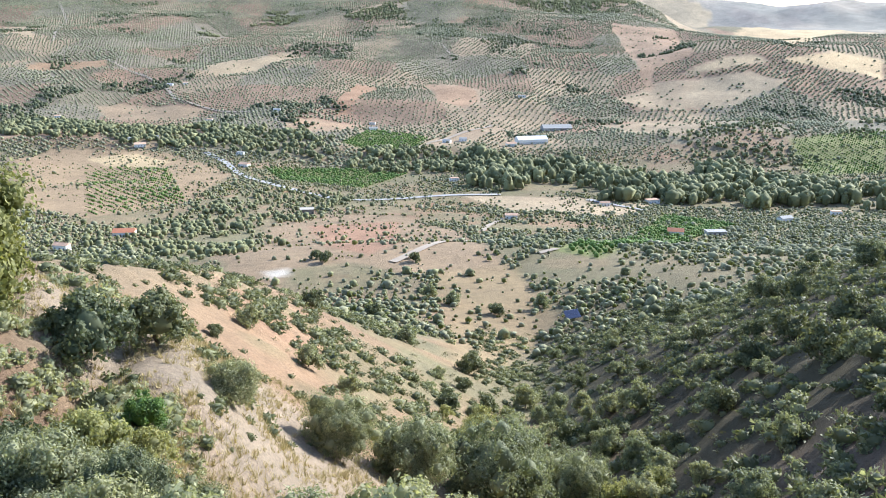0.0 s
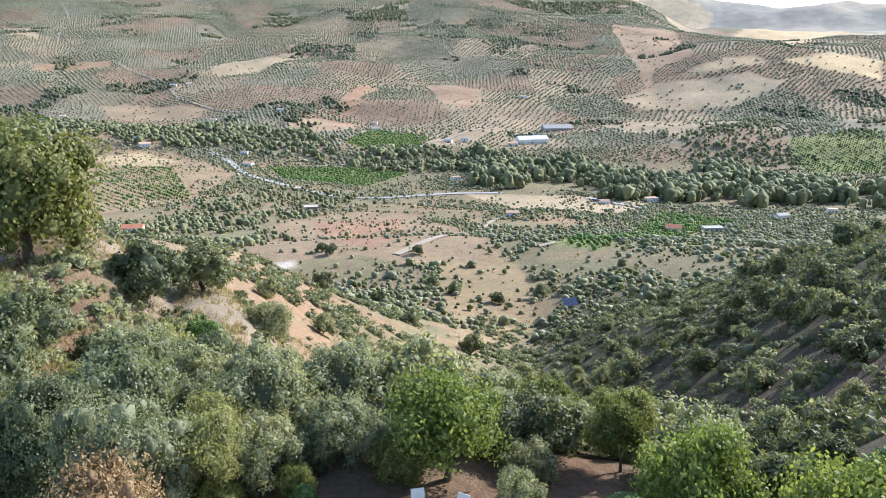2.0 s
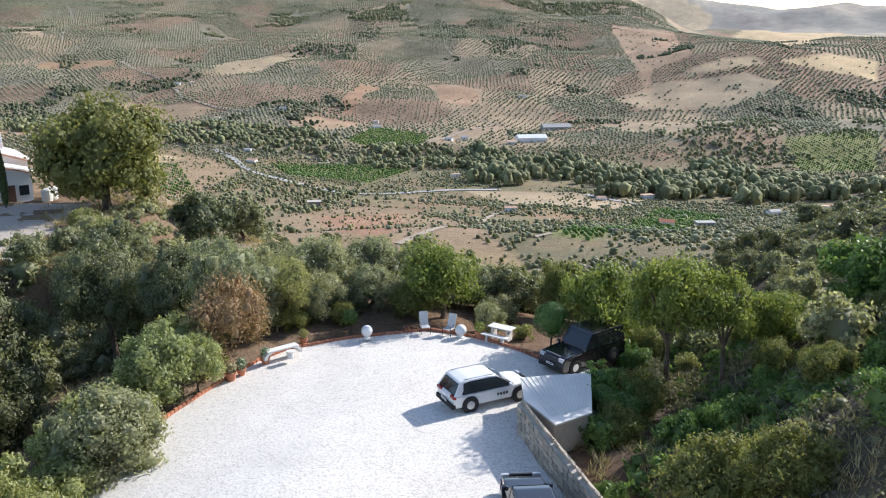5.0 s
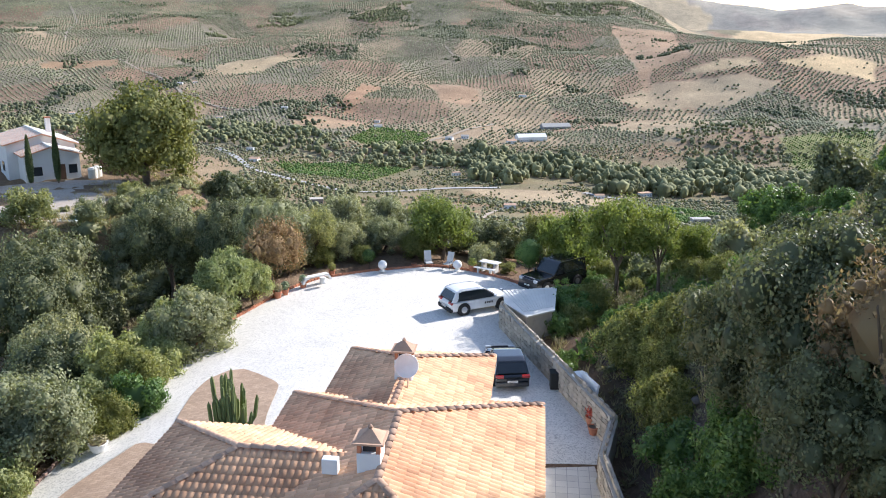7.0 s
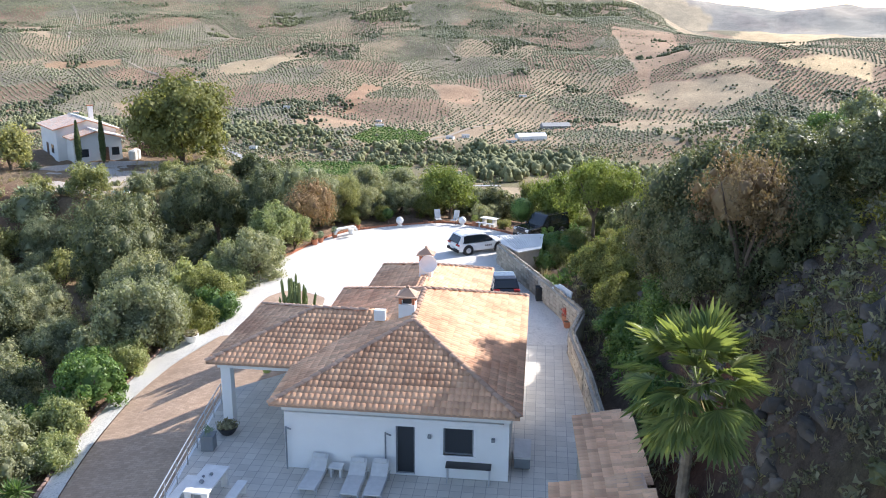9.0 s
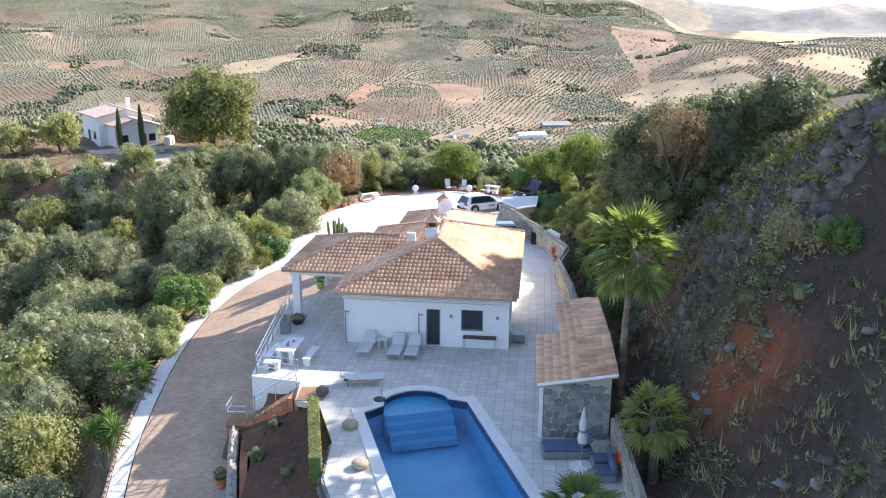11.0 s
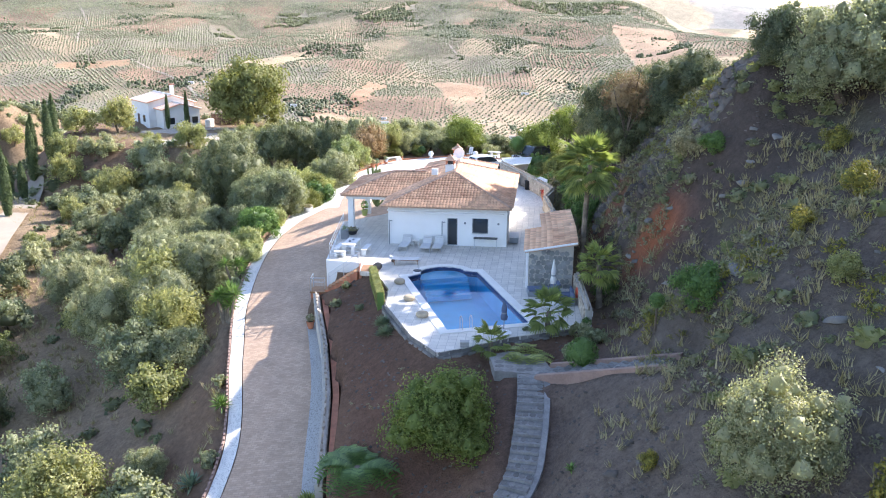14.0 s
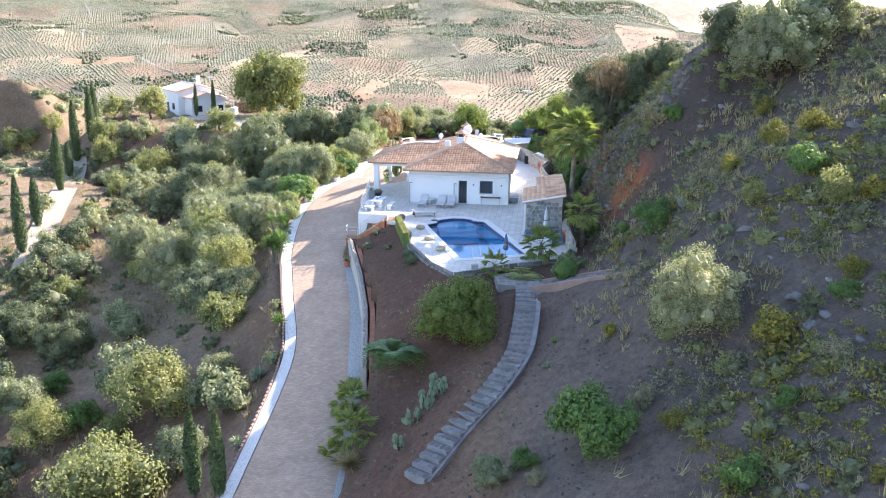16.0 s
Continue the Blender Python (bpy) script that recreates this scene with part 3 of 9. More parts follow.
def ground_sheet():
    inner = np.linspace(-33, 33, 300)
    outer = np.r_[np.linspace(33, 327, 62)[1:-1]]
    ang = np.radians(np.r_[inner, outer])
    r = [2.0]
    while r[-1] < 4990:
        a = r[-1]
        r.append(a + (6 if a < 55 else max(0.36, a * (0.0046 if a < 420 else 0.0070 if a < 2600 else 0.012))))
    r = np.array(r)
    A, R = np.meshgrid(ang, r)
    x, y = (1 + R * np.sin(A)).ravel(), (-125 + R * np.cos(A)).ravel()
    z = ground(x, y)
    n, k = len(ang), len(r)
    i, j = np.meshgrid(np.arange(k - 1), np.arange(n), indexing="ij")
    q = np.stack([i * n + j, i * n + (j + 1) % n, (i + 1) * n + (j + 1) % n, (i + 1) * n + j], -1).reshape(-1, 4)[:, ::-1]
    me = bpy.data.meshes.new("ground")
    me.vertices.add(n * k)
    me.vertices.foreach_set("co", np.stack([x, y, z], 1).ravel())
    me.loops.add(q.size)
    me.loops.foreach_set("vertex_index", q.ravel())
    me.polygons.add(len(q))
    me.polygons.foreach_set("loop_start", np.arange(0, q.size, 4))
    me.polygons.foreach_set("use_smooth", np.ones(len(q), bool))
    me.update(calc_edges=True)
    col = me.color_attributes.new("soil", "FLOAT_COLOR", "POINT")
    c = np.ones((n * k, 4))
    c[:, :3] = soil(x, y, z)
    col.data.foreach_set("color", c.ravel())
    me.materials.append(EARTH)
    return tagged(new("ground", me), "dry reddish hillside falling to a valley of olive groves", "ground", kind="structure")


def z_at(x, y):
    return float(ground(np.array([float(x)]), np.array([float(y)]))[0])


# ---- drive, court and terrace ----
def pave(x, y):
    """Height of the paved drive and the gravel court."""
    x, y = np.asarray(x, float), np.asarray(y, float)
    u = x - curve(y, YD, XD)
    zl = curve(y, YD, ZD)
    low = zl + 0.6 * np.clip(u / 5, 0, 1)
    return low + (zl * (1 - np.clip(u / 9, 0, 1)) - low) * step(28, 44, y)


def strip_rows(y0, y1, dy, left, right, n, lift, wave=0.0):
    rows = []
    for y in np.arange(y0, y1 + dy / 2, dy):
        a, b = left(y), right(y)
        xs = np.linspace(a, b, n)
        rows.append([(x, y, float(pave(x, y)) + lift + wave * float(rough(x, y, 2.5, 41))) for x in xs])
    return rows


def edge(y):
    return float(curve(y, YD, XD))


def inner_edge(y):
    return edge(y) + float(curve(y, WY, WD))


def gravel_edge(y):
    return edge(y) + float(curve(y, [-60, 0, 20, 33, 37, 40.9], [0.62, 0.68, 0.8, 1.0, 1.5, 3.0]))


def court_left(y):
    return float(curve(y, [30, 36, 43, 50, 55, 60, 63.3, 65, 66.1], [-14.0, -14.0, -13.9, -12.4, -11.0, -8.8, -6.6, -3.2, 0.9]))


def court_right(y):
    return float(curve(y, [30, 36, 39, 45.2, 53.6, 54.2, 60, 61.5, 63, 65, 66.1], [-5, 8.9, 9.8, 8.3, 6.0, 9.0, 11.3, 7.9, 6.5, 3.9, 1.2]))


tagged(part("drive", ribbon("drive", strip_rows(-60, 40.9, 0.7, gravel_edge, inner_edge, 9, 0.05), DRIVE, True)),
       "reddish brown stamped concrete drive curving downhill", "drive", kind="structure")
tagged(part("gravel_strip", ribbon("gravel_strip", strip_rows(-60, 41.6, 0.7, lambda y: edge(y) - 0.1, lambda y: gravel_edge(y) - 0.05, 3, 0.06, 0.02), STRIP, True)),
       "pale gravel strip along the drive", "gravel", kind="structure")
apron_left = lambda y: float(curve(y, [32, 38, 42, 45, 47, 48], [-9.6, -9.8, -10.0, -10.1, -9.8, -8.9]))
apron_right = lambda y: float(curve(y, [32, 38, 42, 45, 47, 48], [-5.0, -5.0, -5.5, -5.6, -7.0, -8.1]))
tagged(part("concrete_apron", ribbon("concrete_apron", strip_rows(32, 48.0, 0.4, apron_left, apron_right, 12, 0.055), DRIVE, True)), "pink-brown stamped concrete apron beside the house", "paving", kind="structure")
tagged(part("gravel_court", ribbon("gravel_court", strip_rows(32, 66.1, 0.5, court_left, court_right, 26, 0.02, 0.015), GRAVEL, True)),
       "bright white gravel parking court", "gravel", kind="structure")

PO = Vector((0.46, 5.12))          # pool frame: front corner of the coping
PA = radians(15.7)
POOL = Matrix.Translation((PO.x, PO.y, 0)) @ Matrix.Rotation(PA, 4, "Z")


def pool_outline(grow, arch=True):
    """Outline of the pool in its own frame: a rectangle with a rounded step bay at the far end."""
    w, l = 5.75, 11.1
    pts = [(-grow, -grow), (w + grow, -grow), (w + grow, l + grow)]
    c, rx, ry = 3.0, 2.0 + grow, 1.75 + grow
    pts += [(c + rx * math.cos(a), l + ry * math.sin(a)) for a in np.linspace(0.0 if grow <= 0 else 0.02, math.pi, 17) if l + ry * math.sin(a) >= l + grow]
    pts += [(-grow, l + grow)]
    return pts


def world_of(pts, m=POOL):
    return [tuple((m @ Vector((x, y, 0)))[:2]) for x, y in pts]


def slab_with_hole(name, outer, hole, z0, z1, material):
    bm = bmesh.new()
    loops = []
    for pts in (outer, hole):
        vs = [bm.verts.new((x, y, z1)) for x, y in pts]
        loops.append([bm.edges.new((a, b)) for a, b in zip(vs, vs[1:] + vs[:1])])
    bmesh.ops.triangle_fill(bm, use_beauty=True, use_dissolve=False, edges=loops[0] + loops[1])
    top = list(bm.faces)
    out = bmesh.ops.extrude_face_region(bm, geom=top)
    for v in out["geom"]:
        if isinstance(v, bmesh.types.BMVert):
            v.co.z = z0
    return part(name, bm, material)


EDGE_FRONT = [(-2.85, 9.9), (-1.08, 4.9), (0.35, 2.6), (1.6, 3.2), (4.1, 4.8), (8.35, 6.6)]
TERRACE_TOP = [(-7.75, 19.5), (-7.9, 24), (-8.1, 31), (-5.2, 33.6), (-3.0, 36.5), (8.9, 37.5), (9.0, 31), (8.8, 22), (8.5, 12)] + EDGE_FRONT[::-1] + [(-2.95, 12.8), (-4.0, 16.1), (-5.2, 16.7), (-5.35, 18.9)]
tagged(slab_with_hole("terrace", TERRACE_TOP, world_of(pool_outline(0.0)), -0.30, 0.0, TILES),
       "terrace of pale square tiles round the house and pool", "terrace", kind="structure")


# ---- wide land: plots, groves, woods, tracks ----
OPEN = []       # plots and woods where no olives stand


def field(colour, pts, olives=False):
    PLOTS.append((pts, colour))
    if not olives:
        OPEN.append(pts)


PLOTS += [
    ([(-6, -30), (-6, 2), (-7, 16), (-4, 16.5), (-2.9, 11), (0.3, 2.6), (8.5, 6.6), (9.5, 4), (5, 1), (3.6, -5), (0.6, -12), (-3, -30)], (0.135, 0.075, 0.054)),
    ([(-31, 113), (-37, 139), (-24, 150), (-3.4, 131), (-8, 112), (-12.5, 96), (-17, 107), (-27, 109)], (0.33, 0.275, 0.21)),
]
field((0.36, 0.24, 0.15), [(-891, 1827), (-840, 1862), (-748, 1900), (-719, 1824), (-793, 1778), (-860, 1774)])
field((0.35, 0.27, 0.18), [(-624, 1528), (-595, 1570), (-495, 1526), (-414, 1499), (-440, 1442), (-556, 1425)])
field((0.4, 0.25, 0.16), [(-202, 1460), (-186, 1674), (-144, 1656), (-181, 1456)])
field((0.36, 0.265, 0.17), [(-563, 1099), (-529, 1160), (-375, 1151), (-299, 1093), (-246, 960), (-244, 804), (-297, 710), (-354, 742)])
field((0.52, 0.41, 0.25), [(-472, 1115), (-414, 1135), (-362, 1112), (-366, 1059), (-431, 1066)])
field((0.31, 0.23, 0.155), [(-118, 463), (-133, 654), (-128, 777), (-49, 769), (13, 645), (24, 424), (-19, 417), (-46, 426), (-71, 418), (-40, 198)])
field((0.34, 0.205, 0.14), [(-106, 695), (-51, 725), (-22, 475), (-39, 440), (-59, 462)])
field((0.39, 0.31, 0.21), [(237, 1436), (351, 1458), (418, 1354), (326, 1230), (257, 1303)])
field((0.41, 0.33, 0.225), [(291, 1595), (383, 1694), (562, 1689), (612, 1621), (480, 1518), (337, 1523)])
field((0.50, 0.40, 0.26), [(433, 1725), (549, 1787), (610, 1787), (617, 1741), (461, 1704)])
field((0.62, 0.48, 0.29), [(638, 1739), (762, 1792), (857, 1782), (800, 1660), (693, 1699)])
field((0.58, 0.45, 0.28), [(971, 3081), (1431, 3776), (1596, 3607), (680, 1813)])
field((0.55, 0.45, 0.31), [(419, 2950), (907, 4696), (1122, 4592), (1279, 4417), (747, 3141)])
field((0.4, 0.28, 0.19), [(360, 1630), (410, 2350), (564, 2307), (494, 1834), (402, 1782)])
field((0.22, 0.23, 0.1), [(-236, 1084), (-114, 1089), (-56, 1068), (-98, 947), (-191, 980)])
field((0.2, 0.22, 0.09), [(-161, 1236), (-124, 1347), (-35, 1269), (-54, 1172), (-109, 1188)])
field((0.38, 0.29, 0.2), [(-41, 1225), (42, 1372), (90, 1374), (31, 1267), (-17, 1197)])
field((0.4, 0.27, 0.18), [(-58, 1685), (48, 1626), (46, 1528), (16, 1479), (-23, 1527)])
field((0.44, 0.35, 0.24), [(144, 774), (198, 879), (132, 928), (18, 921), (55, 846)])
field((0.42, 0.3, 0.2), [(-277, 1392), (-221, 1408), (-144, 1372), (-171, 1307), (-239, 1308)])
field((0.2, 0.23, 0.09), [(58, 458), (198, 811), (235, 732), (147, 577), (71, 434)])
field((0.22, 0.25, 0.1), [(466, 1219), (632, 1292), (537, 1092), (432, 1052)])
field((0.30, 0.23, 0.14), [(-4, 416), (28, 434), (44, 346), (20, 293), (5, 237), (-2, 341)])
field((0.7, 0.66, 0.6), [(-84, 416), (-74, 423), (-70, 411), (-79, 403)])
field((0.42, 0.33, 0.22), [(-1219, 2369), (-1104, 2349), (-988, 2072), (-1103, 2136)])
field((0.44, 0.35, 0.23), [(-537, 1886), (-373, 2052), (-327, 1971), (-410, 1807), (-480, 1765)])


def blob(n, rings=2, seed=0):
    """A small uneven crown shape as triangles."""
    rnd = np.random.RandomState(seed)
    v = [(0, 0, 1.0)]
    for k in range(rings):
        z = math.cos(math.pi * (k + 1) / (rings + 1))
        r = math.sin(math.pi * (k + 1) / (rings + 1))
        v += [(r * math.cos(2 * math.pi * (i + k * 0.5) / n), r * math.sin(2 * math.pi * (i + k * 0.5) / n), z) for i in range(n)]
    v.append((0, 0, -0.8))
    f = [(0, 1 + i, 1 + (i + 1) % n) for i in range(n)]
    for k in range(rings - 1):
        a, b = 1 + k * n, 1 + (k + 1) * n
        for i in range(n):
            f += [(a + i, b + i, b + (i + 1) % n), (a + i, b + (i + 1) % n, a + (i + 1) % n)]
    a, last = 1 + (rings - 1) * n, len(v) - 1
    f += [(a + i, last, a + (i + 1) % n) for i in range(n)]
    v = np.array(v) * (1 + 0.22 * rnd.uniform(-1, 1, (len(v), 1)))
    return v, np.array(f)


def tri_mesh(name, verts, tris, material, smooth=False):
    me = bpy.data.meshes.new(name)
    me.vertices.add(len(verts))
    me.vertices.foreach_set("co", np.ascontiguousarray(verts, np.float32).ravel())
    me.loops.add(tris.size)
    me.loops.foreach_set("vertex_index", np.ascontiguousarray(tris, np.int32).ravel())
    me.polygons.add(len(tris))
    me.polygons.foreach_set("loop_start", np.arange(0, tris.size, 3))
    if smooth:
        me.polygons.foreach_set("use_smooth", np.ones(len(tris), bool))
    me.update(calc_edges=True)
    me.materials.append(material)
    return me


def strew(name, shapes, pos, size, material, label, category, seed=1):
    """Many small shapes on the ground as one object."""
    rnd = np.random.RandomState(seed)
    which = rnd.randint(0, len(shapes), len(pos))
    V, F, base = [], [], 0
    for k, (v, f) in enumerate(shapes):
        p, s = pos[which == k], size[which == k]
        if not len(p):
            continue
        a = rnd.uniform(0, 6.28, len(p))
        c, sn = np.cos(a)[:, None], np.sin(a)[:, None]
        wob = 1 + 0.25 * rnd.uniform(-1, 1, (len(p), len(v), 1))
        q = v[None] * wob * s[:, None, :]
        q = np.stack([q[..., 0] * c - q[..., 1] * sn, q[..., 0] * sn + q[..., 1] * c, q[..., 2]], -1) + p[:, None, :]
        V.append(q.reshape(-1, 3))
        F.append((f[None] + (base + np.arange(len(p)) * len(v))[:, None, None]).reshape(-1, 3))
        base += len(p) * len(v)
    ob = new(name, tri_mesh(name, np.concatenate(V), np.concatenate(F), material))
    return tagged(ob, label, category, kind="stuff")


def quads_mesh(name, verts, faces_n, material, extra=None):
    """Leaves as four-cornered faces (verts in runs of four), with an optional triangle body (verts, tris)."""
    tri = np.arange(len(verts)).reshape(-1, 4)
    tri = np.concatenate([tri[:, [0, 1, 2]], tri[:, [0, 2, 3]]])
    if extra is not None:
        tri = np.concatenate([tri, extra[1] + len(verts)])
        verts = np.concatenate([verts, extra[0]])
    return tri_mesh(name, verts, tri, material)


def leaf_quads(rnd, centre, normal, length, width, droop=0.0):
    """Leaf blades at the given places, facing roughly along the normals."""
    n = len(centre)
    side_ = np.cross(normal, rnd.normal(0, 1, (n, 3)))
    side_ /= np.linalg.norm(side_, axis=1, keepdims=True) + 1e-9
    ahead = np.cross(side_, normal)
    ahead[:, 2] -= droop
    ahead /= np.linalg.norm(ahead, axis=1, keepdims=True) + 1e-9
    L, Wd = length * rnd.uniform(0.6, 1.2, (n, 1)), width * rnd.uniform(0.7, 1.2, (n, 1))
    a = centre - ahead * L / 2
    b = centre + side_ * Wd / 2 + ahead * L * 0.08
    c = centre + ahead * L / 2
    d = centre - side_ * Wd / 2 + ahead * L * 0.08
    return np.stack([a, b, c, d], 1).reshape(-1, 3)


TINY = [blob(4, 1, s) for s in range(3)]
SMALL = [blob(5, 2, s) for s in range(4)]
HEDGE = [blob(7, 3, s) for s in range(4)]


def inside_any(x, y, polys):
    m = np.zeros(len(x), bool)
    for p in polys:
        m |= in_poly(x, y, p)
    return m


def track(material, width, pts):
    """A road or dirt track laid on the land."""
    pts = [Vector(p) for p in pts]
    path = []
    for a, b in zip(pts, pts[1:]):
        n = max(1, int((b - a).length / 9))
        path += [a.lerp(b, k / n) for k in range(n)]
    path.append(pts[-1])
    path = [sum((path[min(max(i + k, 0), len(path) - 1)] for k in range(-3, 4)), Vector((0, 0))) / 7 for i in range(len(path))]
    rows = []
    for i, p in enumerate(path):
        d = (path[min(i + 1, len(path) - 1)] - path[max(i - 1, 0)]).normalized()
        w = Vector((-d.y, d.x)) * width / 2
        rows.append([(q.x, q.y, z_at(q.x, q.y) + 0.25 + 0.0006 * p.y) for q in (p - w, p, p + w)])
    road = material is ASPHALT
    tagged(part("road" if road else "dirt_track", ribbon("track", rows, material, True)),
           "grey asphalt valley road" if road else "pale unpaved farm track", "road", kind="structure")


WOODS = []


def woods(kind, tall, gap, pts):
    """A belt of trees or scrub."""
    WOODS.append((kind, tall, gap, pts))
    OPEN.append(pts)


def orchard(a, b, turn, pts):
    WOODS.append(("orchard", 2.6, (a, b, turn), pts))
    OPEN.append(pts)


track(ASPHALT, 8.0, [(-338, 1166), (-309, 1145), (-280, 1090), (-245, 1004), (-203, 949), (-169, 917), (-139, 896), (-100, 863), (-64, 896), (0, 924), (60, 931)])
track(ASPHALT, 8.0, [(136, 918), (160, 887), (174, 847), (193, 832)])
track(DIRTROAD, 6.0, [(-1234, 2762), (-1072, 2446), (-1018, 2274), (-932, 2043)])
track(DIRTROAD, 6.0, [(-750, 1899), (-718, 1854), (-664, 1802), (-610, 1752), (-545, 1667), (-503, 1582), (-476, 1544), (-404, 1482), (-360, 1457), (-295, 1438)])
track(DIRTROAD, 4.5, [(-288, 1405), (-270, 1358), (-245, 1296)])
track(DIRTROAD, 6.0, [(65, 1397), (23, 1325), (-18, 1262), (-52, 1190), (-87, 1158), (-133, 1133), (-189, 1118)])
track(DIRTROAD, 4.5, [(14, 606), (-4, 466), (-18, 448), (-28, 434), (-32, 419)])
track(DIRTROAD, 4.5, [(49, 757), (33, 727), (22, 659)])
track(DIRTROAD, 4.5, [(61, 466), (46, 453), (37, 445)])
track(DIRTROAD, 4.5, [(-6, 1962), (-32, 2051), (-352, 2255)])
woods('far_wood', 14, 7, [(14, 1146), (74, 1176), (184, 1105), (238, 1002), (351, 1093), (446, 992), (502, 1020), (423, 859), (282, 878), (206, 887), (169, 938), (100, 972), (24, 968)])
woods('far_wood', 8, 7, [(-723, 1391), (-635, 1437), (-488, 1365), (-340, 1308), (-284, 1321), (-202, 1291), (-164, 1143), (-274, 1170), (-359, 1176), (-465, 1191), (-576, 1196), (-624, 1200)])
woods('far_wood', 8, 7, [(-135, 1212), (-25, 1205), (28, 1158), (20, 1067), (-111, 1063)])
woods('far_scrub', 4, 6, [(-221, 579), (-252, 726), (-215, 873), (-180, 924), (-100, 863), (-134, 797), (-146, 712), (-138, 549), (-127, 438)])
woods('far_wood', 6, 6, [(-572, 2688), (-493, 2722), (-438, 2508), (-508, 2459)])
woods('far_wood', 6, 6, [(-733, 2476), (-686, 2476), (-572, 2270), (-638, 2250)])
woods('far_wood', 6, 6, [(-334, 2560), (-149, 2755), (-138, 2554), (-238, 2414)])
woods('far_wood', 6, 6, [(133, 2830), (465, 2887), (642, 2932), (421, 2609), (214, 2719)])
woods('far_scrub', 5, 7, [(293, 1207), (477, 1416), (510, 1337), (417, 1084), (321, 1113)])
woods('far_scrub', 5, 7, [(623, 1398), (699, 1433), (632, 1292), (550, 1234)])
orchard(5.0, 3.2, 0.6, [(-236, 1084), (-114, 1089), (-56, 1068), (-98, 947), (-191, 980)])
orchard(5.0, 3.2, -0.5, [(-161, 1236), (-124, 1347), (-35, 1269), (-54, 1172), (-109, 1188)])
orchard(5.5, 3.5, 1.0, [(58, 458), (198, 811), (235, 732), (147, 577), (71, 434)])
orchard(8, 4, 0.3, [(466, 1219), (632, 1292), (537, 1092), (432, 1052)])
orchard(8, 6, 0.7, [(-449, 1060), (-345, 1059), (-244, 804), (-297, 710)])


def plant_woods():
    rnd = np.random.RandomState(5)
    sets = {"far_wood": [], "far_scrub": [], "orchard": []}
    for kind, tall, gap, pts in WOODS:
        xs, ys = [p[0] for p in pts], [p[1] for p in pts]
        if kind == "orchard":
            a, b, turn = gap
            n = int(max(max(xs) - min(xs), max(ys) - min(ys)) / min(a, b)) + 4
            u, v = np.meshgrid((np.arange(n) - n / 2) * a, (np.arange(n) - n / 2) * b)
            u, v = u.ravel(), v.ravel()
            cx, cy = sum(xs) / len(xs), sum(ys) / len(ys)
            x = cx + u * math.cos(turn) - v * math.sin(turn)
            y = cy + u * math.sin(turn) + v * math.cos(turn)
        else:
            n = int((max(xs) - min(xs)) * (max(ys) - min(ys)) / (gap * gap) * 0.75)
            x, y = rnd.uniform(min(xs), max(xs), n), rnd.uniform(min(ys), max(ys), n)
        ok = in_poly(x, y, pts) if kind == "orchard" else poly_dist(x, y, pts) + 40 * rough(x, y, 60, 91) + 26 * rough(x, y, 22, 92) < -3
        x, y = x[ok], y[ok]
        h = tall * (rnd.uniform(0.35, 1.2, len(x)) + 0.25 * rough(x, y, 40, 93))
        w = h * (0.42 if kind == "far_wood" and tall > 10 else 0.6) * rnd.uniform(0.7, 1.2, len(x))
        sets[kind].append(np.stack([x, y, ground(x, y) + 0.45 * h, w, w, 0.55 * h], 1))
        if kind == "far_wood":          # lumps that break the outline
            for _ in range(2):
                k = rnd.rand(len(x)) < 0.7
                m = int(k.sum())
                sets[kind].append(np.stack([x[k] + rnd.normal(0, 1, m) * w[k] * 0.6, y[k] + rnd.normal(0, 1, m) * w[k] * 0.6,
                                            ground(x[k], y[k]) + h[k] * rnd.uniform(0.35, 0.95, m), w[k] * 0.5, w[k] * 0.5, w[k] * 0.5], 1))
    for kind, mat, label, cat in (("far_wood", FARWOOD, "dark belts of riverside trees", "trees"), ("far_scrub", FARWOOD, "dense green scrub by the stream", "scrub"),
                                  ("orchard", FARCROP, "green orchard rows on the valley floor", "orchard")):
        d = np.concatenate(sets[kind])
        strew({"far_wood": "riverside_trees", "far_scrub": "stream_scrub", "orchard": "orchard_rows"}[kind], SMALL, d[:, :3], d[:, 3:], mat, label, cat, 3)


def cells(x, y, size, seed):
    """Which plot of an irregular patchwork a place lies in."""
    gx, gy = np.floor(x / size).astype(np.int64), np.floor(y / size).astype(np.int64)
    best, ident = np.full(len(x), 1e18), np.zeros(len(x))
    for i in (-1, 0, 1):
        for j in (-1, 0, 1):
            cx, cy = gx + i, gy + j
            px = (cx + 0.15 + 0.7 * lattice(cx, cy, seed)) * size
            py = (cy + 0.15 + 0.7 * lattice(cx, cy, seed + 1)) * size
            d = (x - px) ** 2 + ((y - py) * 0.7) ** 2
            ident = np.where(d < best, lattice(cx, cy, seed + 2), ident)
            best = np.minimum(best, d)
    return ident


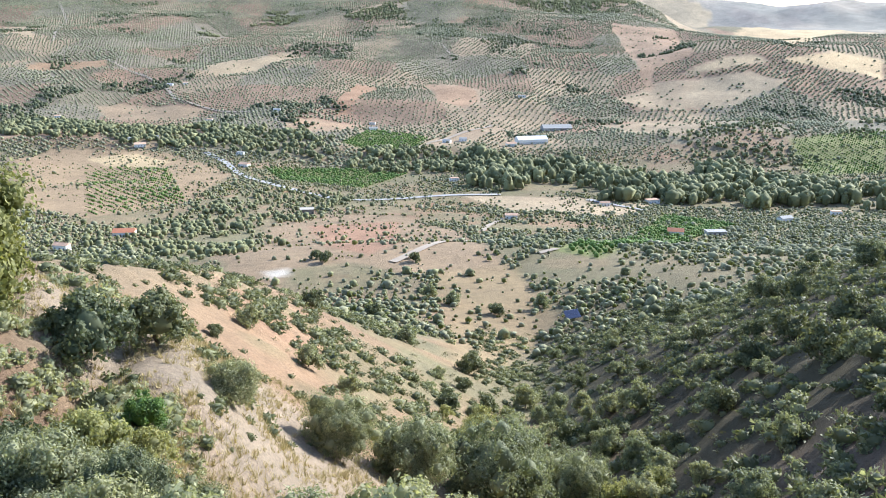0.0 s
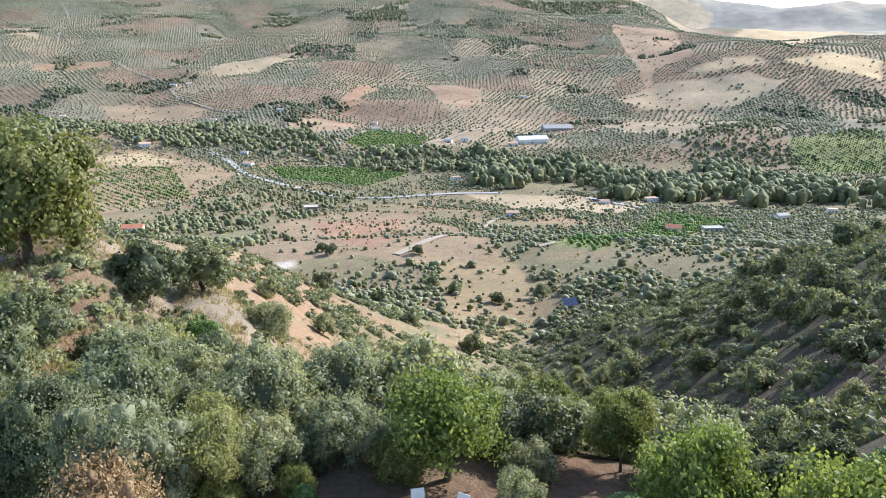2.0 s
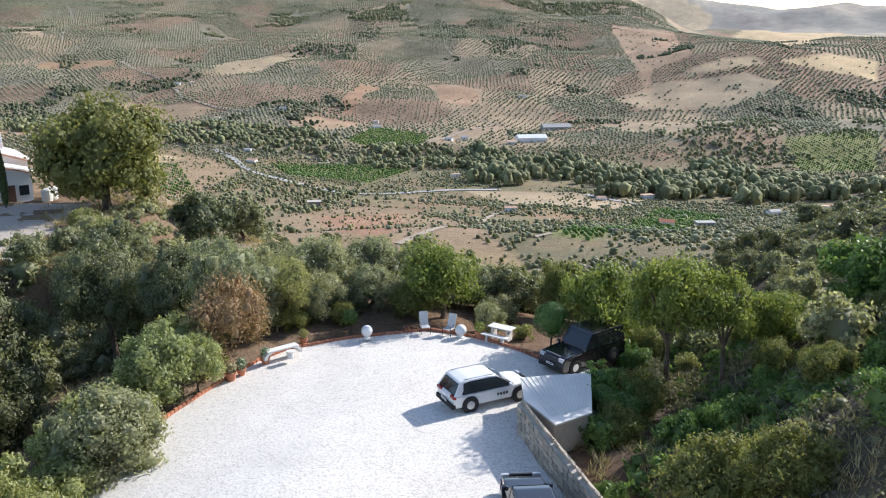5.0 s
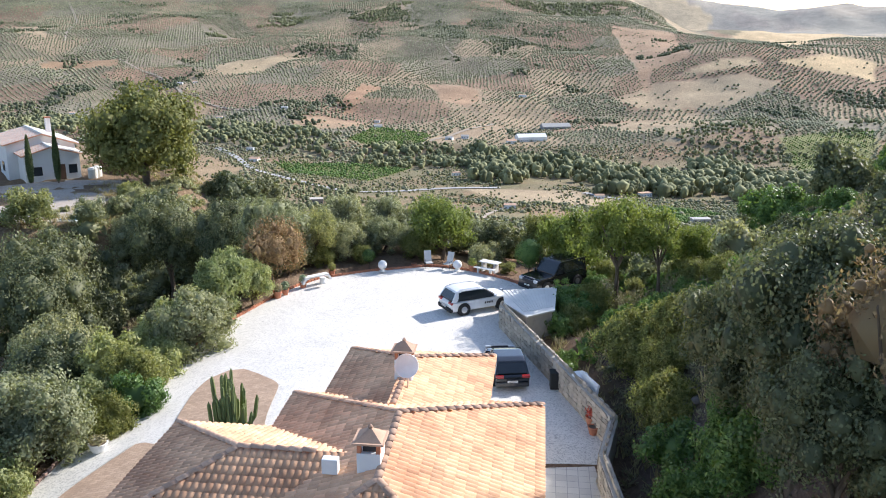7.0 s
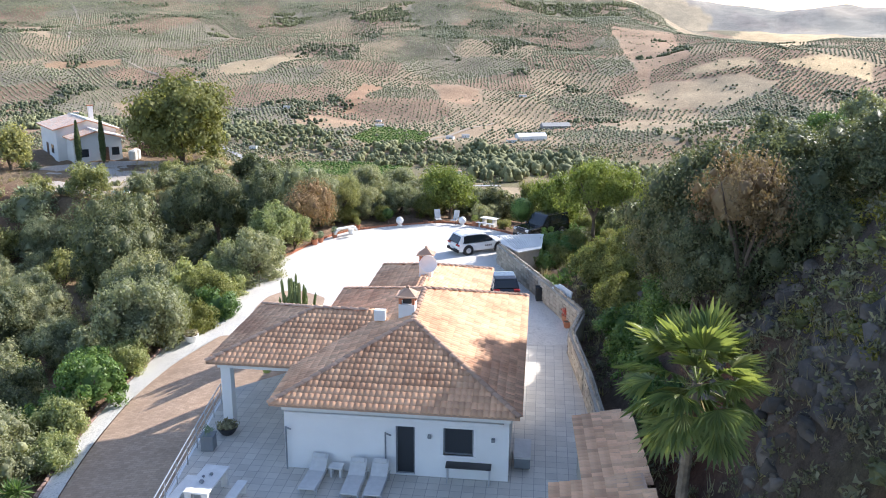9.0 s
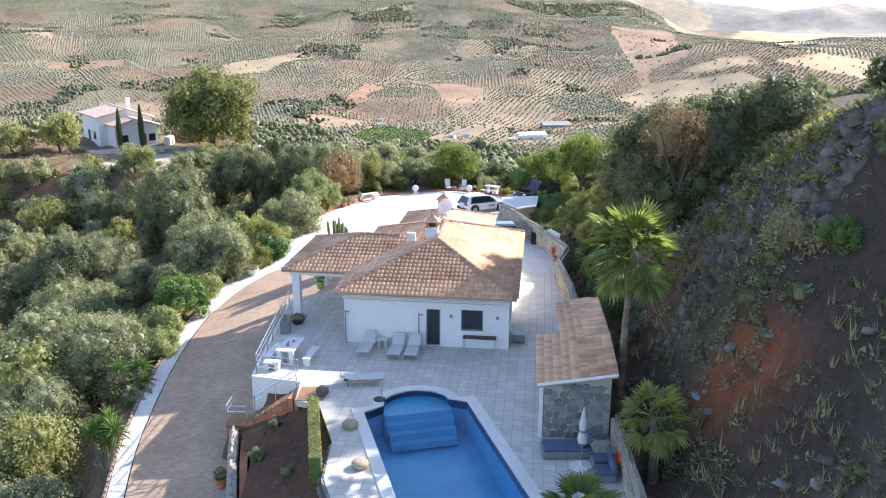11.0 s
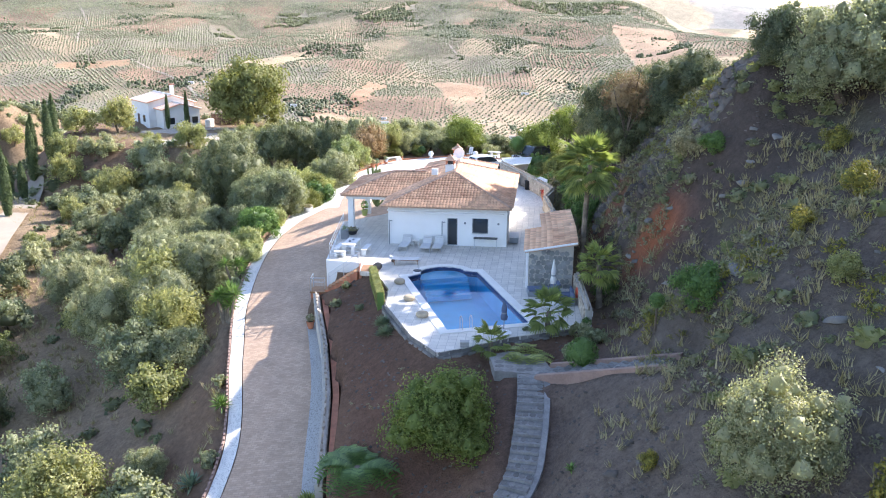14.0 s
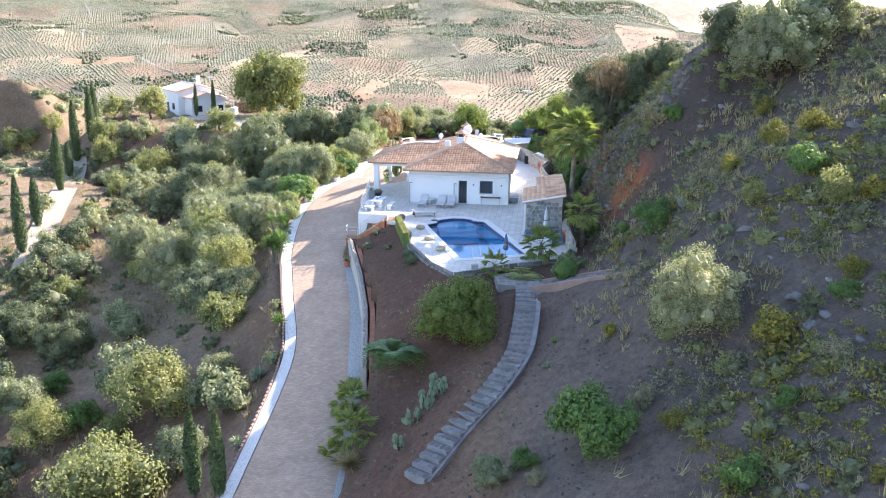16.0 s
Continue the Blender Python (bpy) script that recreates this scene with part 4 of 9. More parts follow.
def plant_olives():
    """Olive groves in rows, plot by plot, on the far hills."""
    rnd = np.random.RandomState(8)
    out = []
    for turn, lo, hi in ((0.62, 0.0, 0.2), (0.95, 0.2, 0.4), (-0.55, 0.4, 0.6), (1.2, 0.6, 0.8), (-0.85, 0.8, 1.01)):
        a, b = 8.4 + 2.0 * lo, 7.6 + 2.0 * lo
        u, v = np.meshgrid(np.arange(-3600, 3600, a), np.arange(-3600, 3600, b))
        u, v = u.ravel(), v.ravel()
        x, y = u * math.cos(turn) - v * math.sin(turn), 1900 + u * math.sin(turn) + v * math.cos(turn)
        ok = (y > 1130) & (y < 3450) & (np.abs(x - 1) < 0.575 * (y + 60)) & ((y < 2300) | (x < 620 + 0.12 * (y - 2300)))
        x, y = x[ok], y[ok]
        c = cells(x, y, 150, 51)
        ok = (c >= lo) & (c < hi) & (lattice((x * 7).astype(np.int64), (y * 7).astype(np.int64), 9) > 0.10)
        x, y = x[ok], y[ok]
        out.append(np.stack([x + rnd.normal(0, 0.9, len(x)), y + rnd.normal(0, 0.9, len(x))], 1))
    p = np.concatenate(out)
    p = p[~(inside_any(p[:, 0], p[:, 1], OPEN) & (rnd.rand(len(p)) > 0.10))]
    s = rnd.uniform(2.0, 3.3, len(p)) * (1 + 0.3 * rough(p[:, 0], p[:, 1], 130, 95))
    pos = np.stack([p[:, 0], p[:, 1], ground(p[:, 0], p[:, 1]) + 1.6], 1)
    strew("olive_grove", TINY, pos, np.stack([s, s, s * 0.85], 1), FARLEAF, "rows of grey-green olive trees on the far hills", "olive trees", 4)


def plant_middle():
    """Scattered bushes and trees on the slopes between the house and the river."""
    rnd = np.random.RandomState(9)
    n = 120000
    y = 70 + 1130 * rnd.rand(n) ** 0.75
    x = (rnd.rand(n) * 2 - 1) * 0.60 * (y + 70)
    d = rough(x, y, 70, 61) + 0.6 * rough(x, y, 22, 62)
    keep = d + rnd.normal(0, 0.35, n) > np.where(y > 500, -0.15, -0.3) - 0.35 * step(0, 160, x - 0.08 * y)
    keep &= ~(inside_any(x, y, OPEN) & (rnd.rand(n) > 0.20))
    keep &= (poly_dist(x, y, COURT) > 10) & (np.hypot(x + 47, y - 106) > 27) & (y > 300)
    x, y = x[keep], y[keep]
    s = rnd.uniform(0.45, 1.6, len(x)) * np.where(rnd.rand(len(x)) < 0.12, 1.7, 1.0)
    pos = np.stack([x, y, ground(x, y) + 0.5 * s], 1)
    tone = rnd.rand(len(x))
    for k, (mat, nm, lab) in enumerate(((FARLEAF, "valley_olives", "grey-green olives scattered over the valley slopes"),
                                        (FARWOOD, "valley_bushes", "dark green bushes scattered over the valley slopes"),
                                        (LEAFY, "valley_scrub", "yellowish-green scrub on the valley slopes"))):
        m = (tone >= k / 3) & (tone < (k + 1) / 3)
        strew(nm, SMALL, pos[m], np.stack([s[m], s[m], s[m] * 0.85], 1) * (0.6 if k == 2 else 1.0), mat, lab, "bushes", 20 + k)


def hill_woods():
    """Dark natural woods in patches among the groves."""
    rnd = np.random.RandomState(15)
    n = 60000
    y = rnd.uniform(1250, 3400, n)
    x = (rnd.rand(n) * 2 - 1) * 0.57 * (y + 60)
    k = (rough(x, y, 120, 97) + 0.6 * rough(x, y, 45, 98) > 0.62) & ((y < 2300) | (x < 560 + 0.12 * (y - 2300)))
    x, y = x[k], y[k]
    s = rnd.uniform(1.6, 4.2, len(x))
    strew("hill_woods", SMALL, np.stack([x, y, ground(x, y) + 0.6 * s], 1), np.stack([s, s, s], 1), HOLM, "dark patches of natural wood on the far hills", "woods", 16)


ground_sheet()
hill_woods()
plant_woods()
plant_olives()
plant_middle()


def farm_house(x, y, w, d, h, turn, wall, roof, label, flat=False):
    """A far building: walls, roof, and its openings."""
    ob = thing("farm_house", label, "house", Matrix.Translation((x, y, z_at(x, y) - 0.3)) @ Matrix.Rotation(radians(turn), 4, "Z"))
    part("wall", box(-w / 2, w / 2, -d / 2, d / 2, 0, h + 0.3), wall, ob)
    if flat:
        part("roof", box(-w / 2 - 0.3, w / 2 + 0.3, -d / 2 - 0.3, d / 2 + 0.3, h + 0.3, h + 0.6), roof, ob)
    else:
        bm = prism([(-d / 2 - 0.5, 0), (d / 2 + 0.5, 0), (0, d * 0.24)], -w / 2 - 0.4, w / 2 + 0.4)
        bmesh.ops.transform(bm, matrix=Matrix.Translation((0, 0, h + 0.28)) @ Matrix.Rotation(radians(90), 4, "Z") @ Matrix.Rotation(radians(90), 4, "X"), verts=bm.verts)
        part("roof", bm, roof, ob)
    for k in range(max(2, int(w / 3))):
        px = -w / 2 + (k + 0.5) * w / max(2, int(w / 3))
        part("window" if k != 1 else "door", box(px - 0.5, px + 0.5, -d / 2 - 0.03, -d / 2 + 0.05, 0.5 if k == 1 else 1.3, 2.4), GLASS if k != 1 else DARKWOOD, ob)
    return ob


rb = random.Random(12)
for x, y in ((-290, 1437), (-130, 1402), (-123, 1342), (-395, 1415), (-658, 1448), (-439, 1195), (-415, 1217), (-420, 1170), (-281, 1154), (-258, 1079),
             (14, 1265), (-9, 1247), (81, 1225), (120, 1554), (-547, 1690), (-520, 1700), (51, 750), (151, 868), (-242, 553), (358, 821), (284, 753), (2, 1009), (205, 899)):
    s = rb.uniform(0.75, 1.2)
    farm_house(x, y, 12 * s, 7 * s, 3.2 + 0.6 * s, rb.uniform(-25, 25), PLASTER, RIDGE if rb.random() < 0.45 else CEMENT, "small white farmhouse among the groves", rb.random() < 0.3)
farm_house(111, 1250, 44, 18, 6, 14, WHITEPAINT, WHITEPAINT, "long white warehouse in the valley")
farm_house(161, 1378, 46, 20, 4, 10, CEMENT, CEMENT, "long grey greenhouse shed in the valley")
farm_house(-128, 775, 12, 9, 4.5, 10, STONE, JOINT, "old stone hut on a hill crest", True)
farm_house(163, 645, 11, 8, 3.2, -12, PLASTER, TERRACOTTA, "white cottage with a red roof among orchards")
farm_house(191, 642, 14, 7, 3, 5, CEMENT, CEMENT, "grey farm shed among orchards", True)
farm_house(-225, 610, 14, 9, 3.5, 8, PLASTER, TERRACOTTA, "white cottage with a red roof by the road")


def solar_array(x, y):
    ob = thing("solar_array", "blue solar panels on a steel frame in the gully", "solar panel", Matrix.Translation((x, y, z_at(x, y))) @ Matrix.Rotation(radians(25), 4, "Z"))
    tilt = Matrix.Translation((0, 0, 2.4)) @ Matrix.Rotation(radians(38), 4, "X")
    for i in range(4):
        for j in range(2):
            part("panel", box(-3.0 + i * 1.5, -1.55 + i * 1.5, -1.8 + j * 1.8, -0.05 + j * 1.8, 0.0, 0.06, tilt), SOLAR, ob)
    part("frame", box(-3.05, 3.0, -1.85, 1.8, -0.08, -0.01, tilt), STEEL, ob)
    for px in (-2.4, 2.4):
        part("post", rods([((px, -0.6, -0.3), (px, -0.6, 1.95)), ((px, 0.8, -0.3), (px, 0.8, 3.0))], 0.06), STEEL, ob)


SOLAR = paint("solar_cells", (0.03, 0.045, 0.10), 0.2, 0.2, 0.5)
solar_array(45, 335)


# ---- pool ----
def build_pool():
    pool = thing("swimming_pool", "blue mosaic swimming pool with a rounded step bay and pale coping", "pool", POOL)
    inner, outer = pool_outline(-0.5), pool_outline(0.0)
    deep = pool_outline(-0.5)
    bm = bmesh.new()
    top = [bm.verts.new((x, y, -0.10)) for x, y in deep]
    mid = [bm.verts.new((x, y, -0.40)) for x, y in deep]
    low = [bm.verts.new((x, y, -1.45 - 0.25 * max(0, 1 - y / 8))) for x, y in deep]
    n = len(deep)
    for a, b in ((mid, low),):
        for k in range(n):
            bm.faces.new((a[k], a[(k + 1) % n], b[(k + 1) % n], b[k]))
    bm.faces.new(low)
    bmesh.ops.delete(bm, geom=top, context="VERTS")
    part("basin", bm, POOLWALL, pool)
    bm = bmesh.new()
    for z0, z1 in ((-0.40, -0.02),):
        a = [bm.verts.new((x, y, z1)) for x, y in deep]
        b = [bm.verts.new((x, y, z0)) for x, y in deep]
        for k in range(n):
            bm.faces.new((a[k], a[(k + 1) % n], b[(k + 1) % n], b[k]))
    part("tile_band", bm, POOLBAND, pool, "dark patterned tile band at the waterline")
    for k in range(4):
        r = 1.55 - 0.02 * k
        c = [(3.0 + r * math.cos(a), 11.0 - 0.42 * k + r * 0.95 * math.sin(a)) for a in np.linspace(0, math.pi, 15)]
        c = [(1.45 + 0.02 * k, 10.55 - 0.42 * k)] + c[::-1] + [(4.55 - 0.02 * k, 10.55 - 0.42 * k)]
        part("pool_step", prism([p for p in c], -1.40, -0.28 - 0.27 * k), POOLWALL, pool)
    w = part("water", prism(deep, -0.14, -0.13), WATER, pool, "still blue water")
    w.visible_shadow = False
    ring = slab_with_hole("coping", outer, inner, -0.06, 0.045, COPING)
    ring.parent = pool
    ring["label"] = "pale stone coping"
    for x in (1.3, 1.85):
        pts = [(x, 0.75, -0.9), (x, 0.75, 0.55), (x, 0.62, 0.72), (x, 0.42, 0.74), (x, 0.30, 0.60), (x, 0.28, 0.04)]
        part("ladder_rail", rods(list(zip(pts, pts[1:])), 0.022), STEEL, pool, "chrome ladder rail")
    bm = bmesh.new()
    for z in (-0.35, -0.6, -0.85):
        add_box(bm, 1.3, 1.85, 0.70, 0.78, z - 0.015, z + 0.015)
    part("ladder_treads", bm, STEEL, pool)
    return pool


build_pool()

# ---- house ----
HOUSE = Matrix.Translation((-3.88, 23.96, 0)) @ Matrix.Rotation(radians(-5.6), 4, "Z")
house = thing("villa", "white single-storey villa with clay tile roofs", "house", HOUSE)
PITCH = 0.345


def wall_with_holes(name, width, z0, z1, holes, depth, m, material, parent):
    """A wall in its own x-z plane; holes are (x0, x1, z0, z1), cut right through."""
    xs = sorted({0, width, *[h[0] for h in holes], *[h[1] for h in holes]})
    zs = sorted({z0, z1, *[h[2] for h in holes], *[h[3] for h in holes]})
    bm = bmesh.new()
    grid = {}

    def vert(x, y, z):
        key = (round(x, 4), y, round(z, 4))
        if key not in grid:
            grid[key] = bm.verts.new((x, y, z))
        return grid[key]

    solid = {}
    for i, (xa, xb) in enumerate(zip(xs, xs[1:])):
        for j, (za, zb) in enumerate(zip(zs, zs[1:])):
            solid[i, j] = not any(h[0] <= xa and xb <= h[1] and h[2] <= za and zb <= h[3] for h in holes)
    for (i, j), on in solid.items():
        if not on:
            continue
        xa, xb, za, zb = xs[i], xs[i + 1], zs[j], zs[j + 1]
        bm.faces.new([vert(xa, 0, za), vert(xb, 0, za), vert(xb, 0, zb), vert(xa, 0, zb)])
        bm.faces.new([vert(xa, depth, za), vert(xa, depth, zb), vert(xb, depth, zb), vert(xb, depth, za)])
        for di, dj, a, b in ((-1, 0, (xa, za), (xa, zb)), (1, 0, (xb, zb), (xb, za)), (0, -1, (xb, za), (xa, za)), (0, 1, (xa, zb), (xb, zb))):
            if not solid.get((i + di, j + dj), False):
                bm.faces.new([vert(a[0], 0, a[1]), vert(b[0], 0, b[1]), vert(b[0], depth, b[1]), vert(a[0], depth, a[1])])
    bmesh.ops.transform(bm, matrix=m, verts=bm.verts)
    return part(name, bm, material, parent)


def side(x, y, turn):
    return Matrix.Translation((x, y, 0)) @ Matrix.Rotation(radians(turn), 4, "Z")


DOOR = (4.42, 5.18, 0.02, 2.08)
WINDOW = (6.28, 7.45, 0.98, 2.12)
wall_with_holes("wall", 8.8, -0.3, 2.82, [DOOR, WINDOW], 0.25, side(0, 0, 0), PLASTER, house)
wall_with_holes("wall", 13.0, -0.3, 2.82, [(3.2, 4.2, 1.0, 2.1), (8.5, 9.5, 1.0, 2.1)], 0.25, side(8.8, 0.25, 90), PLASTER, house)
wall_with_holes("wall", 13.0, -0.3, 2.82, [(6.6, 8.0, 1.0, 2.1), (10.2, 12.0, 0.02, 2.1)], 0.25, side(0, 13.25, -90), PLASTER, house)
wall_with_holes("wall", 8.8, -0.3, 2.82, [], 0.25, side(8.8, 13.5, 180), PLASTER, house)
wall_with_holes("wall", 5.0, -0.3, 2.72, [(2.0, 3.2, 1.0, 2.1)], 0.25, side(6.5, 13.5, 90), PLASTER, house)
wall_with_holes("wall", 5.0, -0.3, 2.72, [(2.0, 3.0, 1.0, 2.1)], 0.25, side(0.8, 18.5, -90), PLASTER, house)
wall_with_holes("wall", 5.7, -0.3, 2.72, [], 0.25, side(6.5, 18.5, 180), PLASTER, house)
part("inner_floor", box(0.25, 8.55, 0.25, 13.2, -0.02, 0.01), WOOD, house)


def glazing(x0, x1, z0, z1, m, bars=1, name="window"):
    """A window or glazed door: frame, panes and sill as parts of their own."""
    w = part(name, box(x0, x1, 0.10, 0.15, z0, z0 + 0.05, m), GREYMETAL, house)
    for a in (box(x0, x0 + 0.06, 0.09, 0.16, z0, z1, m), box(x1 - 0.06, x1, 0.09, 0.16, z0, z1, m), box(x0, x1, 0.09, 0.16, z1 - 0.06, z1, m)):
        part("frame", a, GREYMETAL, w)
    step_ = (x1 - x0) / bars
    for k in range(bars):
        part("pane", box(x0 + 0.05 + step_ * k, x0 + step_ * (k + 1) - 0.05, 0.12, 0.13, z0 + 0.05, z1 - 0.05, m), GLASS, w)
    return w


glazing(*DOOR, side(0, 0, 0), 1, "glass_door")
win = glazing(*WINDOW, side(0, 0, 0), 1)
part("sill", box(6.20, 7.53, -0.05, 0.10, 0.92, 0.98, side(0, 0, 0), 0.01), WHITEPAINT, win)
part("surround", box(6.16, 6.28, -0.025, 0.0, 0.98, 2.20), WHITEPAINT, win)
part("surround", box(7.45, 7.57, -0.025, 0.0, 0.98, 2.20), WHITEPAINT, win)
part("surround", box(6.28, 7.45, -0.025, 0.0, 2.12, 2.20), WHITEPAINT, win)
glazing(3.2, 4.2, 1.0, 2.1, side(8.8, 0.25, 90))
glazing(8.5, 9.5, 1.0, 2.1, side(8.8, 0.25, 90))
glazing(6.6, 8.0, 1.0, 2.1, side(0, 13.25, -90), 2)
glazing(10.2, 12.0, 0.02, 2.1, side(0, 13.25, -90), 2, "glass_door")
glazing(2.0, 3.2, 1.0, 2.1, side(6.5, 13.5, 90))
glazing(2.0, 3.0, 1.0, 2.1, side(0.8, 18.5, -90))
# cornice band under the front eave and awning box
part("cornice", box(-0.06, 8.86, -0.10, 0.0, 2.52, 2.64), WHITEPAINT, house)
part("awning_box", box(0.1, 8.6, -0.24, -0.10, 2.40, 2.52, bevel=0.02), WHITEPAINT, house, "long white rolled awning box")
for x in (0.10, 4.05):
    p = part("awning_post", rods([((x, -0.16, 0.0), (x, -0.16, 1.85)), ((x, -0.16, 1.82), (x + 0.24, -0.30, 1.82))], 0.035), GREYMETAL, house, "grey folding awning arm")
for x in (5.75, 8.2):
    lamp_ = part("wall_lamp", box(x - 0.07, x + 0.07, -0.14, 0.0, 1.68, 1.82, bevel=0.02), GREYMETAL, house, "small grey wall lamp")
# porch post, beam and gable
part("porch_post", box(-3.85, -3.40, 3.35, 3.80, -0.05, 2.75, bevel=0.02), PLASTER, house, "square white porch post")
part("porch_post", box(-3.85, -3.40, 9.8, 10.25, -0.05, 2.75, bevel=0.02), PLASTER, house, "square white porch post")
part("porch_beam", box(-3.95, 0.0, 3.30, 3.85, 2.62, 2.92), PLASTER, house)
part("porch_beam", box(-3.95, -3.35, 3.85, 10.3, 2.62, 2.92), PLASTER, house)
part("porch_ceiling", box(-4.0, 0.0, 3.4, 10.6, 2.92, 2.96), PLASTER, house)


def slope(name, pts, material, parent, thick=0.10):
    """One roof plane with thickness, from its corners."""
    bm = bmesh.new()
    f = bm.faces.new([bm.verts.new(p) for p in pts])
    out = bmesh.ops.extrude_face_region(bm, geom=[f])
    for v in out["geom"]:
        if isinstance(v, bmesh.types.BMVert):
            v.co.z -= thick
    return part(name, bm, material, parent)


E0 = 2.98
HIP, BACKHIP = (4.4, 4.75, 4.70), (4.3, 9.1, 4.70)
BACK = 13.95
LEFT0, RIGHT0, FRONT0 = -0.40, 9.20, -0.58
CORNER = (LEFT0 - 0.35, BACK - 0.2, E0)
# corners of each roof plane, eave first (left to right as one faces it)
MAIN_FRONT = [(LEFT0, FRONT0, E0), (RIGHT0, FRONT0, E0), HIP]
MAIN_RIGHT = [(RIGHT0, FRONT0, E0), (RIGHT0, BACK, E0), BACKHIP, HIP]
MAIN_LEFT = [CORNER, (LEFT0, FRONT0, E0), HIP, BACKHIP]
MAIN_BACK = [(RIGHT0, BACK, E0), CORNER, BACKHIP]
PORCH_APEX, PORCH_END = (-0.55, 6.9, 4.25), (3.3, 6.9, 4.25)
PORCH_FRONT = [(-4.35, 3.05, 2.96), (0.15, 3.05, 2.96), (3.3, 6.9, 4.25), PORCH_APEX]
PORCH_LEFT = [(-4.35, 10.75, 2.96), (-4.35, 3.05, 2.96), PORCH_APEX]
PORCH_BACK = [(0.15, 10.75, 2.96), (-4.35, 10.75, 2.96), PORCH_APEX, PORCH_END]
WING_TOP, WING_HIP = (3.75, 10.9, 4.06), (3.75, 15.45, 4.06)
WING_RIGHT = [(7.05, 13.7, 2.95), (7.05, 18.75, 2.95), WING_HIP, WING_TOP]
WING_LEFT = [(0.5, 18.75, 2.95), (0.5, 13.7, 2.95), WING_TOP, WING_HIP]
WING_BACK = [(7.05, 18.75, 2.95), (0.5, 18.75, 2.95), WING_HIP]
ROOFS = []
for pts in (MAIN_FRONT, MAIN_RIGHT, MAIN_LEFT, PORCH_FRONT, PORCH_LEFT, PORCH_BACK, WING_RIGHT, WING_LEFT, MAIN_BACK, WING_BACK):
    ROOFS.append((slope("roof", pts, RIDGE, house), pts))
# chimneys
for cx, cy, w, zb, zt in ((4.0, 5.75, 0.36, 4.0, 5.15), (3.75, 13.6, 0.34, 3.6, 4.85)):
    ch = part("chimney", box(cx - w, cx + w, cy - w, cy + w, zb, zt, bevel=0.02), PLASTER, house, "white chimney with a small tiled cap")
    for dx in (-1, 1):
        for dy in (-1, 1):
            part("chimney_pier", box(cx + dx * (w - 0.07) - 0.06, cx + dx * (w - 0.07) + 0.06, cy + dy * (w - 0.07) - 0.06, cy + dy * (w - 0.07) + 0.06, zt, zt + 0.32), TERRACOTTA, ch)
    part("flue_core", box(cx - w * 0.55, cx + w * 0.55, cy - w * 0.55, cy + w * 0.55, zt - 0.02, zt + 0.3), DARKMETAL, ch)
    bm = bmesh.new()
    add_box(bm, cx - w - 0.12, cx + w + 0.12, cy - w - 0.12, cy + w + 0.12, zt + 0.32, zt + 0.38)
    bmesh.ops.create_cone(bm, cap_ends=True, segments=4, radius1=w * 1.62, radius2=0.06, depth=0.30, matrix=Matrix.Translation((cx, cy, zt + 0.53)) @ Matrix.Rotation(radians(45), 4, "Z"))
    part("chimney_cap", bm, RIDGE, ch, "weathered clay tile cap")
    part("finial", lathe([(0.02, zt + 0.6), (0.07, zt + 0.68), (0.08, zt + 0.74), (0.02, zt + 0.80)], 8, Matrix.Translation((cx, cy, 0))), RIDGE, ch)
dish = part("satellite_dish", lathe([(0.04, 0.0), (0.25, 0.03), (0.40, 0.09), (0.46, 0.13), (0.45, 0.15), (0.38, 0.10), (0.22, 0.05), (0.02, 0.02)], 24), WHITEPAINT, house, "white satellite dish")
dish.matrix_basis = Matrix.Translation((4.0, 12.5, 4.95)) @ Matrix.Rotation(radians(68), 4, "X") @ Matrix.Rotation(radians(12), 4, "Y")
part("dish_mast", rods([((4.03, 12.65, 3.7), (4.03, 12.65, 5.0))], 0.03), STEEL, house)
ac = part("antenna_box", box(2.5, 3.0, 5.6, 5.9, 4.25, 4.75, bevel=0.03), WHITEPAINT, house, "small white dish on the porch roof")


# ---- walls, steps and rails ----
def stone_mesh(seed, w, h, d, material):
    """An uneven block with worn edges, about 40 triangles."""
    rnd = random.Random(seed)
    bm = bmesh.new()
    add_box(bm, -w / 2, w / 2, -d / 2, d / 2, -h / 2, h / 2, None, 0.0)
    bmesh.ops.subdivide_edges(bm, edges=[e for e in bm.edges if abs(e.verts[0].co.y - e.verts[1].co.y) < 1e-6], cuts=1, use_grid_fill=True)
    for v in bm.verts:
        v.co += Vector((rnd.uniform(-1, 1) * w * 0.09, rnd.uniform(-1, 1) * d * 0.10, rnd.uniform(-1, 1) * h * 0.10))
        if abs(v.co.x) > w * 0.4 and abs(v.co.z) > h * 0.4:
            v.co.x *= 0.86
            v.co.z *= 0.86
    me = bpy.data.meshes.new("stone")
    bm.to_mesh(me)
    bm.free()
    me.materials.append(material)
    return me


STONE_SIZES = ((0.46, 0.22), (0.36, 0.20), (0.54, 0.24), (0.30, 0.24), (0.42, 0.18), (0.62, 0.22))
PALE_STONES = [stone_mesh(k, w, h, 0.16, WALLSTONE) for k, (w, h) in enumerate(STONE_SIZES)]
GREY_STONES = [stone_mesh(k + 20, w, h, 0.22, STONE) for k, (w, h) in enumerate(STONE_SIZES)]


